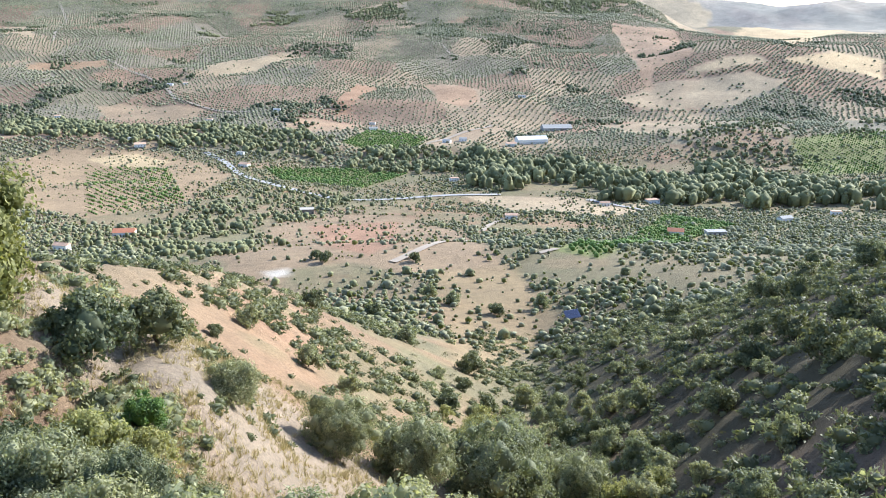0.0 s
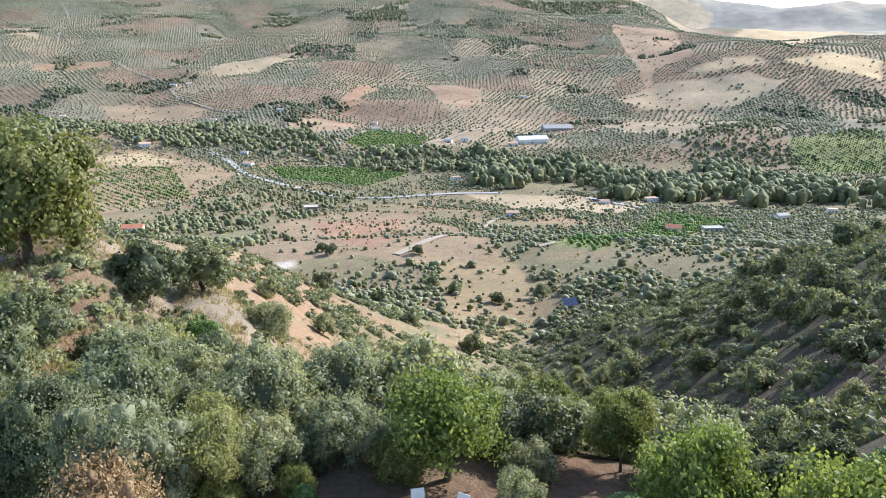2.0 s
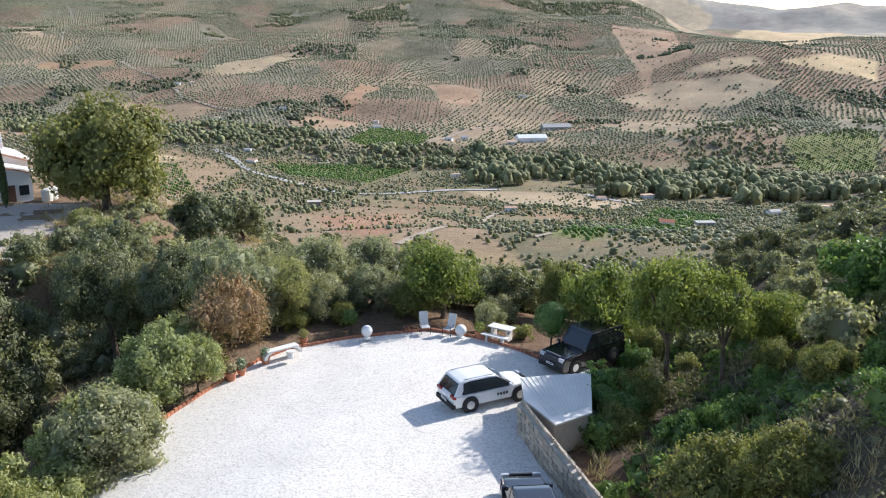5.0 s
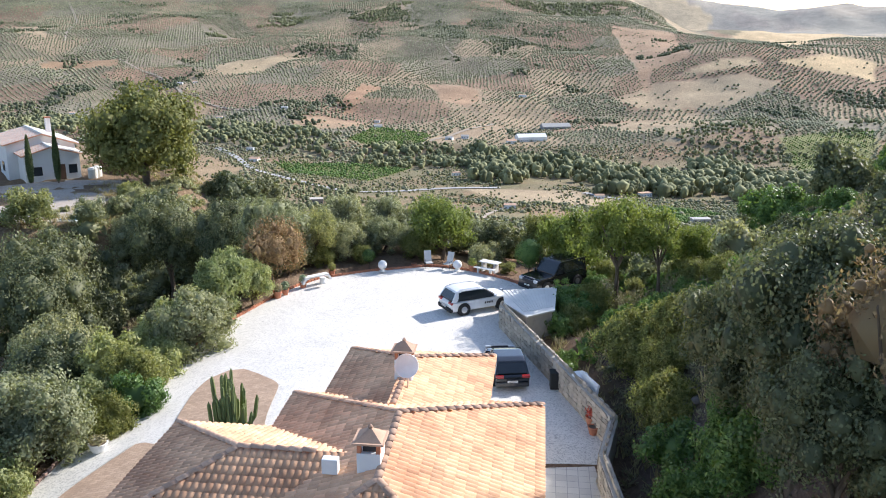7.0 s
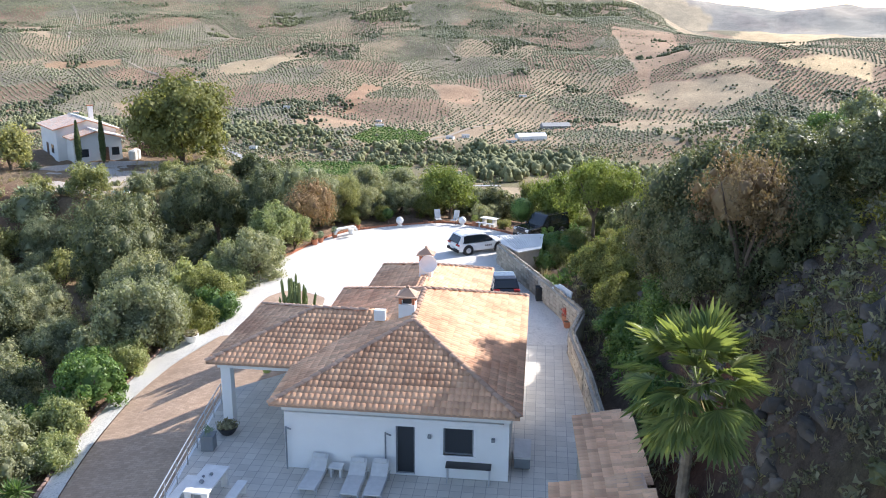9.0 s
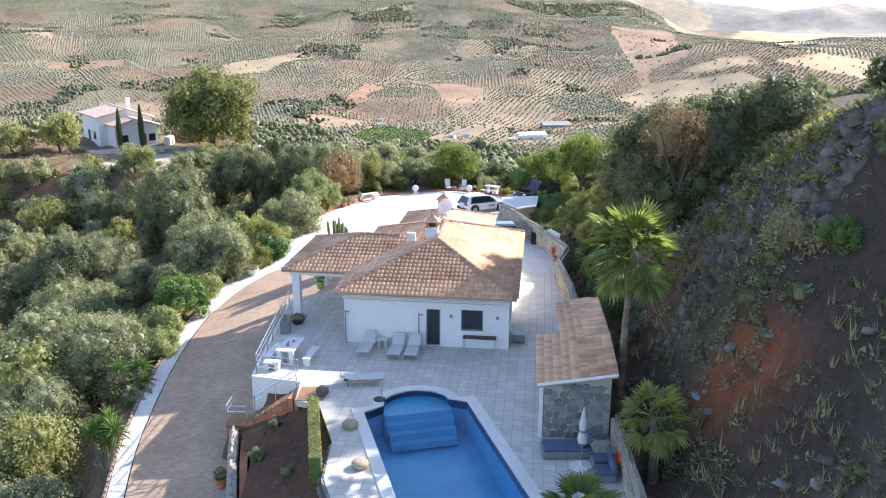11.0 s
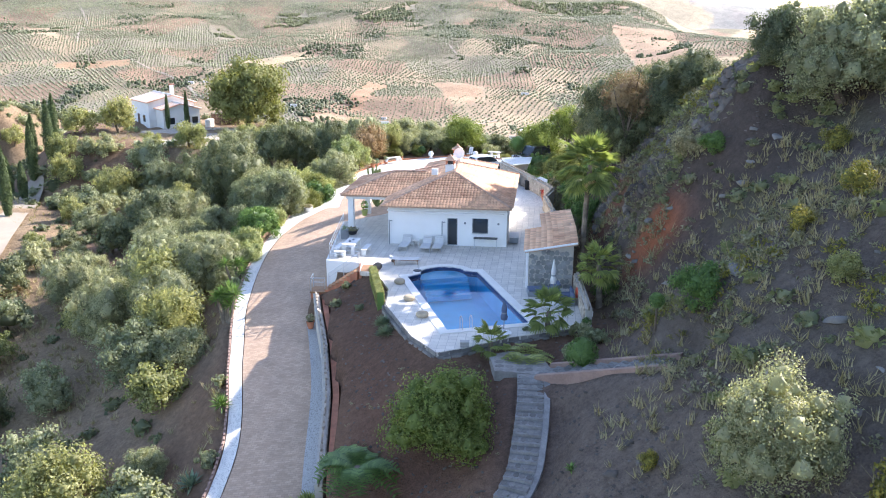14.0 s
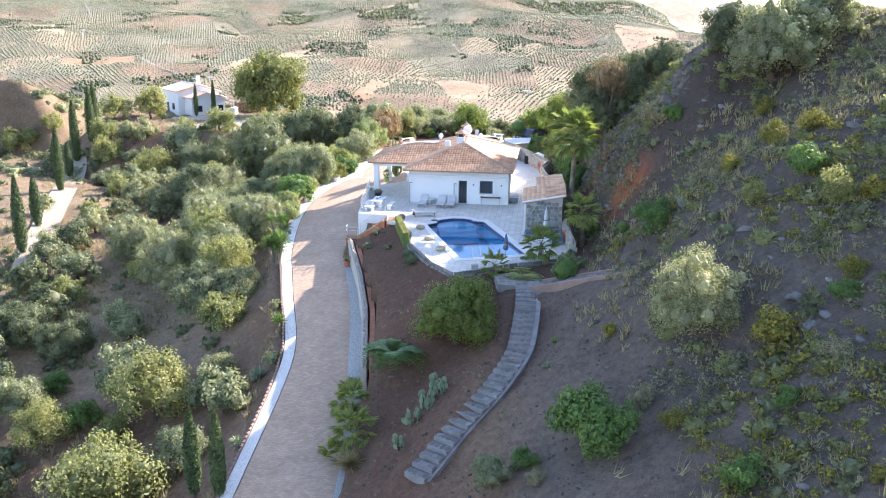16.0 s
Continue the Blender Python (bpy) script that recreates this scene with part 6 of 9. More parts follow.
# seats in the corner behind the pool
bed = thing("day_bed", "grey wicker day bed with a blue pad", "day bed", Matrix.Translation((6.6, 12.05, 0)) @ Matrix.Rotation(radians(3), 4, "Z"))
part("base", box(-1.0, 1.0, -0.45, 0.45, 0.03, 0.33, None, 0.02), GREYMETAL, bed)
part("mattress", box(-0.96, 0.96, -0.42, 0.42, 0.33, 0.45, None, 0.04), BLUEFABRIC, bed)
part("headrest", box(0.0, 0.62, -0.40, 0.40, 0.0, 0.10, Matrix.Translation((0.45, 0, 0.44)) @ Matrix.Rotation(radians(-28), 4, "Y"), 0.04), BLUEFABRIC, bed)
for x, y in ((7.85, 11.1), (7.78, 10.2)):
    a = thing("wicker_armchair", "grey wicker armchair with blue cushions", "armchair", Matrix.Translation((x, y, 0)) @ Matrix.Rotation(radians(4), 4, "Z"), "pool armchairs")
    part("base", box(-0.40, 0.40, -0.38, 0.38, 0.03, 0.30, None, 0.02), GREYMETAL, a)
    part("seat_cushion", box(-0.38, 0.28, -0.34, 0.34, 0.30, 0.42, None, 0.04), BLUEFABRIC, a)
    part("backrest", box(0.26, 0.40, -0.38, 0.38, 0.30, 0.75, None, 0.03), BLUEFABRIC, a)


def folded_parasol(x, y, h, cloth, label):
    ob = thing("folded_parasol", label, "parasol", Matrix.Translation((x, y, 0)))
    part("base", lathe([(0.42, 0), (0.42, 0.07), (0.10, 0.10), (0.06, 0.25)], 20), WHITESTONE, ob)
    part("pole", rods([((0, 0, 0), (0, 0, h))], 0.025), GREYMETAL, ob)
    part("canopy", lathe([(0.16, h * 0.42), (0.20, h * 0.50), (0.13, h * 0.62), (0.16, h * 0.72), (0.09, h * 0.88), (0.02, h * 1.02)], 12), cloth, ob)
    part("strap", lathe([(0.145, h * 0.60), (0.145, h * 0.64)], 12), GREYMETAL, ob)


folded_parasol(7.05, 11.05, 2.5, FABRIC, "folded white parasol on a round base")
folded_parasol(3.85, 5.35, 1.9, BLUEFABRIC, "folded blue-grey parasol at the pool end")
lb = thing("life_buoy", "orange-red life buoy hanging on the stone wall", "life buoy", Matrix.Translation((8.42, 10.6, 0.62)) @ Matrix.Rotation(radians(90), 4, "Y"))
bm = bmesh.new()
ringv = [[bm.verts.new(((0.27 + 0.065 * math.cos(6.2832 * j / 10)) * math.cos(6.2832 * k / 24), (0.27 + 0.065 * math.cos(6.2832 * j / 10)) * math.sin(6.2832 * k / 24), 0.065 * math.sin(6.2832 * j / 10))) for j in range(10)] for k in range(24)]
for k in range(24):
    for j in range(10):
        bm.faces.new((ringv[k][j], ringv[(k + 1) % 24][j], ringv[(k + 1) % 24][(j + 1) % 10], ringv[k][(j + 1) % 10]))
part("ring", bm, paint("buoy_orange", (0.65, 0.10, 0.04), 0.5), lb)
for x, y, m in ((1.75, 3.45, CEMENT), (8.95, 9.2, WHITESTONE)):
    b = thing("pump_cover", "small pale box beside the terrace", "box", Matrix.Translation((x, y, 0.0 if x < 5 else z_at(x, y))))
    part("body", box(-0.22, 0.22, -0.16, 0.16, 0, 0.25, None, 0.02), m, b)
    part("lid", box(-0.24, 0.24, -0.18, 0.18, 0.25, 0.29, None, 0.01), m, b)
pot("white_urn", "white stone urn with a green plant", 8.35, 6.15, z_at(8.35, 6.15), 0.26, 0.55, WHITESTONE, True, CAROB, 0.5)
pot("clay_pot", "terracotta pot on the gravel beside the drive", -8.25, 14.6, float(pave(-8.25, 14.6)) + 0.09, 0.26, 0.5, TERRACOTTA, True, SCRUB, 0.5)

# ---- vehicles ----
def loft_between(sg, cabin, L, Wd, tw, belt, H):
    """The painted pillar between the last side window and the rear window."""
    bm = bmesh.new()
    (x0, z0), (x1, z1) = cabin[0], cabin[1]
    rows = []
    for x, z, w in ((x0, z0 - 0.02, 0.475), (x1, z1, tw / 2)):
        y = sg * (w * Wd + 0.012)
        rows.append([bm.verts.new(p) for p in ((x * L - 0.01, y, z), ((x + 0.075) * L, y, z), ((x + 0.075) * L, y - sg * 0.10, z), (x * L - 0.01, y - sg * 0.10, z))])
    for i in range(4):
        bm.faces.new((rows[0][i], rows[0][(i + 1) % 4], rows[1][(i + 1) % 4], rows[1][i]))
    bm.faces.new(rows[0])
    bm.faces.new(rows[1])
    return bm


def car(label, x, y, z, turn, length, width, height, paint_, style):
    """A car with body, glass, wheels and lamps; it faces +x in its own frame."""
    ob = thing("parked_car", label, "car", Matrix.Translation((x, y, z)) @ Matrix.Rotation(radians(turn), 4, "Z"))
    L, Wd, H = length, width, height
    boxy = style == "off_road"
    belt, low = H * (0.56 if boxy else 0.58), 0.26
    # side outline of the lower body and of the cabin, nose at +x
    body = [(-0.50, low), (-0.50, belt * 0.75), (-0.485, belt), (0.20, belt), (0.44, belt * 0.93), (0.49, belt * 0.78), (0.50, low + 0.05), (0.47, low)]
    wide = [0.97, 1.0, 0.97, 0.97, 0.93, 0.95, 0.97, 0.97]
    if not boxy:
        body = [(-0.47, low), (-0.492, 0.46), (-0.50, belt * 0.74), (-0.487, belt * 0.93), (-0.465, belt), (0.20, belt), (0.37, belt * 0.96), (0.46, belt * 0.84), (0.495, belt * 0.60), (0.48, low)]
        wide = [0.90, 0.97, 1.0, 0.97, 0.93, 0.93, 0.90, 0.86, 0.88, 0.88]
    cabin = {"off_road": [(-0.488, belt), (-0.47, H * 0.97), (-0.44, H), (0.02, H), (0.06, H * 0.95), (0.16, belt)],
             "suv": [(-0.488, belt), (-0.405, H * 0.95), (-0.30, H), (-0.06, H), (0.04, H * 0.95), (0.25, belt)],
             "hatch": [(-0.46, belt), (-0.38, H * 0.94), (-0.28, H), (-0.06, H), (0.02, H * 0.96), (0.24, belt)]}[style]

    def loft(outline, widths):
        bm = bmesh.new()
        a = [bm.verts.new((px * L, -w * Wd / 2, pz)) for (px, pz), w in zip(outline, widths)]
        b = [bm.verts.new((px * L, w * Wd / 2, pz)) for (px, pz), w in zip(outline, widths)]
        bm.faces.new(a)
        bm.faces.new(b[::-1])
        n = len(a)
        for k in range(n):
            bm.faces.new((a[k], b[k], b[(k + 1) % n], a[(k + 1) % n]))
        bmesh.ops.recalc_face_normals(bm, faces=bm.faces)
        bmesh.ops.bevel(bm, geom=list(bm.edges), offset=0.05 if boxy else 0.085, segments=2 if boxy else 3, affect="EDGES", profile=0.55)
        return bm
    part("body", loft(body, wide), paint_, ob, smooth=False)
    tw = 0.90 if boxy else 0.80
    part("cabin", loft(cabin, [0.95, tw, tw, tw, tw, 0.95]), paint_ if boxy else GLASS, ob)
    if not boxy:
        (ax, az), (bx, bz) = cabin[1], cabin[4]
        part("roof_panel", loft([(ax - 0.012, az - 0.05), (ax - 0.002, az + 0.01), (cabin[2][0], H + 0.015), (cabin[3][0], H + 0.015), (bx + 0.004, bz + 0.01), (bx + 0.02, bz - 0.05)], [tw + 0.03] * 6), paint_, ob)
        for sg in (-1, 1):
            part("rear_pillar", loft_between(sg, cabin, L, Wd, tw, belt, H), paint_, ob)

    def pane(pts):
        bm = bmesh.new()
        bm.faces.new([bm.verts.new(p) for p in pts])
        r = bmesh.ops.extrude_face_region(bm, geom=list(bm.faces))
        return bm
    (rx0, rz0), (rx1, rz1) = cabin[0], cabin[1]
    (fx0, fz0), (fx1, fz1) = cabin[5], cabin[4]

    def across(xa, za, xb, zb, wa, wb, out):
        d = Vector((xb - xa, 0, zb - za))
        n = Vector((d.z, 0, -d.x)).normalized() * out
        p = [Vector((xa, s * wa, za)) + d * u + n * 0.012 for u, s in ((0.10, -1), (0.10, 1))] + [Vector((xa, s * wb, za)) + d * u + n * 0.012 for u, s in ((0.88, 1), (0.88, -1))]
        bm = bmesh.new()
        f = bm.faces.new([bm.verts.new(q) for q in p])
        g = bmesh.ops.extrude_face_region(bm, geom=[f])
        for v in g["geom"]:
            if isinstance(v, bmesh.types.BMVert):
                v.co -= n * 0.03
        return bm
    part("windscreen", across(fx0 * L, fz0, fx1 * L, fz1, Wd * 0.42, Wd * tw * 0.46, 1), GLASS, ob, "dark windscreen")
    part("rear_window", across(rx0 * L, rz0, rx1 * L, rz1, Wd * 0.40, Wd * tw * 0.44, -1), GLASS, ob)
    for sg in (-1, 1):
        for xa, xb in ((cabin[1][0] + 0.02, -0.21), (-0.19, -0.02), (0.0, fx0 - 0.04)):
            zt = H * 0.925
            ya, yt = Wd * 0.472 * sg, Wd * (0.472 - (0.95 - tw) * 0.42) * sg
            xt = min(xb, cabin[4][0] - 0.01)
            bm = bmesh.new()
            p = [(xa * L, ya, belt + 0.03), (xb * L, ya, belt + 0.03), (xt * L, yt, zt), ((xa + 0.01) * L, yt, zt)]
            q = [(a, b + sg * 0.022, c) for a, b, c in p]
            v, w = [bm.verts.new(t) for t in p], [bm.verts.new(t) for t in q]
            bm.faces.new(v)
            bm.faces.new(w[::-1])
            for i in range(4):
                bm.faces.new((v[i], v[(i + 1) % 4], w[(i + 1) % 4], w[i]))
            part("side_window", bm, GLASS, ob)
        part("mirror", box(0.17 * L, 0.17 * L + 0.14, sg * Wd * 0.50 - 0.10 if sg > 0 else -Wd * 0.50 - 0.10, sg * Wd * 0.50 + 0.10, belt, belt + 0.16, None, 0.03), paint_, ob)
        part("headlight", box(0.47 * L, 0.495 * L, sg * Wd * 0.36 - 0.16, sg * Wd * 0.36 + 0.16, belt * 0.72, belt * 0.90, None, 0.02), CLEARLAMP, ob)
        part("tail_light", box(-0.505 * L, -0.47 * L, sg * Wd * 0.37 - (0.13 if boxy else 0.21), sg * Wd * 0.37 + (0.13 if boxy else 0.19), belt * (0.80 if boxy else 0.84), belt * (1.05 if boxy else 1.0), None, 0.02), REDLAMP, ob)
        for wx in (-0.30, 0.31):
            r = 0.37 if style != "hatch" else 0.32
            wh = part("wheel", lathe([(r * 0.55, -0.115), (r * 0.92, -0.115), (r, -0.08), (r, 0.08), (r * 0.92, 0.115), (r * 0.55, 0.115)], 22, Matrix.Translation((wx * L, sg * (Wd / 2 - 0.10), r)) @ Matrix.Rotation(radians(90), 4, "X")), RUBBER, ob)
            part("rim", lathe([(0.03, -0.125), (r * 0.56, -0.118), (r * 0.60, 0.0), (r * 0.56, 0.118), (0.03, 0.125)], 14, Matrix.Translation((wx * L, sg * (Wd / 2 - 0.10), r)) @ Matrix.Rotation(radians(90), 4, "X")), STEEL, wh)
            part("wheel_arch", lathe([(r * 1.16, -0.14), (r * 1.16, 0.125)], 22, Matrix.Translation((wx * L, sg * (Wd / 2 - 0.135), r)) @ Matrix.Rotation(radians(90), 4, "X")), RUBBER, ob)
        if style == "suv":
            part("roof_rail", rods([((-0.36 * L, sg * Wd * 0.36, H + 0.02), (0.0, sg * Wd * 0.36, H + 0.02))], 0.022), STEEL, ob)
    part("bumper", box(-0.515 * L, -0.47 * L, -Wd * 0.47, Wd * 0.47, 0.28, 0.52, None, 0.04), RUBBER if style != "hatch" else paint_, ob)
    part("bumper", box(0.46 * L, 0.51 * L, -Wd * 0.46, Wd * 0.46, 0.26, 0.50, None, 0.04), RUBBER if boxy else paint_, ob)
    part("grille", box(0.485 * L, 0.503 * L, -Wd * 0.26, Wd * 0.26, belt * 0.66, belt * 0.86, None, 0.01), DARKMETAL, ob)
    for ex in (-0.518, 0.512):
        part("number_plate", box(ex * L - 0.008, ex * L + 0.008, -0.26, 0.26, 0.50, 0.61), WHITEPAINT, ob)
        part("plate_bar", box(ex * L - 0.012, ex * L + 0.012, -0.18, 0.18, 0.535, 0.575), DARKMETAL, ob)
    if boxy:
        for k in range(9):
            part("badge_bar", box(0.445 * L, 0.462 * L, -0.50 + k * 0.115, -0.44 + k * 0.115, belt * 0.935, belt * 0.965), STEEL, ob)
        part("sun_shade", across(fx0 * L - 0.05, fz0 + 0.02, fx1 * L - 0.05, fz1, Wd * 0.34, Wd * tw * 0.38, 1), paint("silver_shade", (0.45, 0.58, 0.62), 0.35, 0.3), ob, "pale silver sun shade")
        part("spare_rack", box(-0.30 * L, 0.0, -Wd * 0.36, Wd * 0.36, H, H + 0.03, None, 0.01), paint_, ob)
    if style == "suv":
        for sg in (-1, 1):
            for k in range(4):
                part("lettering_bar", box(0.02 * L + k * 0.16, 0.02 * L + k * 0.16 + 0.10, sg * Wd * 0.5 - 0.008, sg * Wd * 0.5 + 0.008, belt * 0.62, belt * 0.62 + 0.13), DARKMETAL, ob)
    return ob


car("white compact SUV with dark bars of lettering on the gravel", 4.45, 56.8, 0.03, 28, 4.45, 1.82, 1.58, CARWHITE, "suv")
car("black hatchback parked on gravel beside the house", 5.75, 46.6, 0.03, 96, 4.25, 1.75, 1.46, CARBLACK, "hatch")
car("black boxy off-road car with a sun shade behind its windscreen", 9.75, 61.5, 0.05, 218, 4.7, 1.89, 1.92, CARBLACK, "off_road")

# ---- court furniture ----
bn = thing("curved_bench", "curved white concrete bench at the court's edge", "bench", Matrix.Translation((-6.55, 62.1, 0.0)) @ Matrix.Rotation(radians(40), 4, "Z"))
part("seat", box(-0.95, 0.95, -0.24, 0.24, 0.36, 0.46, None, 0.03), WHITESTONE, bn)
for sg in (-1, 1):
    arc = [(0.62 + 0.52 * math.sin(math.pi / 2 * k / 8), 0.46 * math.cos(math.pi / 2 * k / 8)) for k in range(9)]
    arc += [(0.62 + 0.36 * math.sin(math.pi / 2 * k / 8), 0.32 * math.cos(math.pi / 2 * k / 8)) for k in range(8, -1, -1)]
    bm = prism([(sg * u, v) for u, v in arc], -0.24, 0.24)
    bmesh.ops.transform(bm, matrix=Matrix.Rotation(radians(90), 4, "X"), verts=bm.verts)
    part("end", bm, WHITESTONE, bn)
st = thing("stone_stool", "small white drum stool beside the bench", "stool", Matrix.Translation((-6.0, 61.7, 0.0)))
part("body", lathe([(0.20, 0), (0.22, 0.08), (0.19, 0.22), (0.22, 0.38), (0.22, 0.42)], 16), WHITESTONE, st)
for x, y in ((-2.15, 64.7), (3.25, 65.0)):
    g = thing("globe_lamp", "white globe garden lamp on the gravel", "garden lamp", Matrix.Translation((x, y, 0.0)), "globe lamps")
    part("foot", lathe([(0.24, 0), (0.24, 0.06), (0.14, 0.10), (0.14, 0.18)], 16), WHITESTONE, g)
    bm = bmesh.new()
    bmesh.ops.create_uvsphere(bm, u_segments=20, v_segments=12, radius=0.33, matrix=Matrix.Translation((0, 0, 0.48)))
    part("globe", bm, WHITEPAINT, g, smooth=True)
for x, y, a in ((1.15, 65.7, 15), (2.55, 65.4, -32)):
    c = thing("garden_chair", "white mesh reclining garden chair", "chair", Matrix.Translation((x, y, 0.0)) @ Matrix.Rotation(radians(a), 4, "Z"), "garden chairs")
    part("seat", box(-0.26, 0.26, -0.28, 0.24, 0.40, 0.44, None, 0.01), FABRIC, c)
    part("backrest", box(-0.26, 0.26, 0.0, 0.82, -0.02, 0.02, Matrix.Translation((0, 0.22, 0.42)) @ Matrix.Rotation(radians(72), 4, "X"), 0.01), FABRIC, c)
    for sx in (-0.28, 0.28):
        for sy, up in ((-0.26, 0.42), (0.24, 0.42)):
            part("leg", rods([((sx, sy, 0), (sx, sy * 0.8, up))], 0.016), DARKMETAL, c)
        part("armrest", rods([((sx, -0.26, 0.62), (sx, 0.30, 0.64)), ((sx, -0.26, 0.40), (sx, -0.26, 0.62))], 0.016), DARKMETAL, c)
pt = thing("picnic_table", "white picnic table with an attached bench", "table", Matrix.Translation((5.6, 64.9, 0.0)) @ Matrix.Rotation(radians(-32), 4, "Z"))
part("tabletop", box(-0.75, 0.75, -0.36, 0.36, 0.70, 0.76, None, 0.01), WHITESTONE, pt)
part("bench", box(-0.85, 0.85, -0.95, -0.62, 0.40, 0.46, None, 0.01), WHITESTONE, pt)
for sx in (-0.5, 0.5):
    part("leg", box(sx - 0.06, sx + 0.06, -0.28, 0.28, 0, 0.70, None, 0.01), WHITESTONE, pt)
    part("leg", box(sx - 0.06, sx + 0.06, -0.90, -0.68, 0, 0.40, None, 0.01), WHITESTONE, pt)
for x, y, r, lf in ((-7.35, 61.6, 0.26, AGAVE), (-5.75, 64.3, 0.24, YELLOWGREEN), (-8.7, 59.6, 0.3, SCRUB), (4.35, 64.9, 0.28, PALMLEAF), (0.0, 66.9, 0.2, None), (9.35, 41.2, 0.3, REDFLOWER), (9.3, 40.5, 0.24, None), (8.9, 46.3, 0.22, CAROB), (6.6, 52.8, 0.25, None), (-8.3, 60.2, 0.25, AGAVE)):
    pot("clay_pot", "terracotta pot with a plant at the court's edge", x, y, float(pave(x, y)) + 0.02 if y < 66 else z_at(x, y), r, r * 1.6, TERRACOTTA, True, lf, 0.55)
urn = pot("stone_bowl", "white stone bowl planter beside the drive", -12.9, 40.6, float(pave(-12.9, 40.6)) + 0.05, 0.42, 0.45, WHITESTONE, True, SCRUB, 0.3)
ln = thing("stone_lantern", "small white stone lantern beside the drive", "lantern", Matrix.Translation((-13.3, 42.7, float(pave(-13.3, 42.7)) + 0.05)))
part("pedestal", box(-0.2, 0.2, -0.2, 0.2, 0, 0.3, None, 0.02), WHITESTONE, ln)
for sx in (-0.15, 0.15):
    for sy in (-0.15, 0.15):
        part("pillar", box(sx - 0.04, sx + 0.04, sy - 0.04, sy + 0.04, 0.3, 0.62), WHITESTONE, ln)
part("cap", lathe([(0.34, 0.62), (0.30, 0.70), (0.05, 0.88)], 4), WHITESTONE, ln)
tk = thing("white_board", "large white board leaning on the court wall", "board", Matrix.Translation((9.15, 42.6, 0)) @ Matrix.Rotation(radians(-72), 4, "Z"))
part("panel", box(-0.9, 0.9, -0.05, 0.05, 0.02, 1.65, Matrix.Rotation(radians(-10), 4, "X"), 0.03), WHITEPAINT, tk)
tb = thing("water_tank", "white round tank behind the board", "tank", Matrix.Translation((9.1, 43.6, 0)))
part("body", lathe([(0.40, 0), (0.42, 0.1), (0.42, 1.3), (0.36, 1.42), (0.1, 1.5)], 20), WHITEPAINT, tb)
bi = thing("wheelie_bin", "dark plastic bin against the court wall", "bin", Matrix.Translation((8.1, 45.0, 0)))
part("body", box(-0.25, 0.25, -0.28, 0.28, 0.05, 0.85, None, 0.03), RUBBER, bi)
part("lid", box(-0.27, 0.27, -0.31, 0.30, 0.85, 0.93, None, 0.02), RUBBER, bi)
cp = thing("garden_store", "low garden store with a pale ribbed roof behind the wall", "shed", kind="")
pts = [(6.15, 56.2), (9.3, 56.9), (8.75, 53.0), (7.2, 51.9), (6.2, 54.0)]
part("wall", prism(pts, -0.3, 1.28), JOINT, cp)
part("roof", prism([(6.05, 56.4), (9.5, 57.1), (8.9, 52.8), (7.2, 51.6), (6.05, 54.0)], 1.29, 1.37), COPING, cp)
for k in range(14):
    a, b = Vector((6.1 + 0.235 * k, 56.35 + 0.05 * k)), Vector((7.2 + 0.12 * k, 51.9 + 0.08 * k))
    if b.y < 52.0:
        b.y = 52.0
    part("rib", box(-0.03, 0.03, 0, (b - a).length * 0.9, 1.37, 1.40, Matrix.Translation((a.x, a.y, 0)) @ Matrix.Rotation(math.atan2(b.y - a.y, b.x - a.x) - math.pi / 2, 4, "Z")), COPING, cp)


def brick_edge(label, line, mat, size=0.24):
    """A row of edging bricks along a line."""
    ob = thing("brick_edging", label, "edging", kind="structure")
    me = bpy.data.meshes.new("brick")
    bm = box(-size / 2, size / 2, -0.06, 0.06, -0.12, 0.12, None, 0.015)
    bm.to_mesh(me)
    bm.free()
    me.materials.append(mat)
    rb_ = random.Random(9)
    for a, b in zip(line, line[1:]):
        a, b = Vector(a), Vector(b)
        n = max(1, int((b - a).length / (size + 0.02)))
        for k in range(n):
            p = a.lerp(b, (k + 0.5) / n)
            o = part("brick", me, None, ob)
            o.matrix_basis = Matrix.Translation((p.x, p.y, float(pave(p.x, p.y)) + 0.06 + rb_.uniform(-0.02, 0.02))) @ Matrix.Rotation(math.atan2(b.y - a.y, b.x - a.x) + rb_.uniform(-0.08, 0.08), 4, "Z")


brick_edge("terracotta brick edging round the gravel court", [(court_left(y) - 0.1, y) for y in (43, 48, 52, 56, 60, 62, 63.5, 65, 66)] + [(1.2, 66.25), (3.9, 65.15), (6.5, 63.15), (7.9, 61.65)], TERRACOTTA)
brick_edge("terracotta edging along the drive's outer side", [(edge(y) - 0.2, y) for y in range(-14, 43, 3)], PINKCEMENT, 0.34)

# ---- neighbouring house on the knoll ----
NZ = -2.3
NB = Matrix.Translation((-49.4, 112.0, NZ)) @ Matrix.Rotation(radians(38), 4, "Z")
nb = thing("neighbour_house", "white cottage with low striped clay roofs on the knoll", "house", NB)


def slope_bm(pts, thick):
    bm = bmesh.new()
    f = bm.faces.new([bm.verts.new(p) for p in pts])
    g = bmesh.ops.extrude_face_region(bm, geom=[f])
    for v in g["geom"]:
        if isinstance(v, bmesh.types.BMVert):
            v.co.z -= thick
    return bm


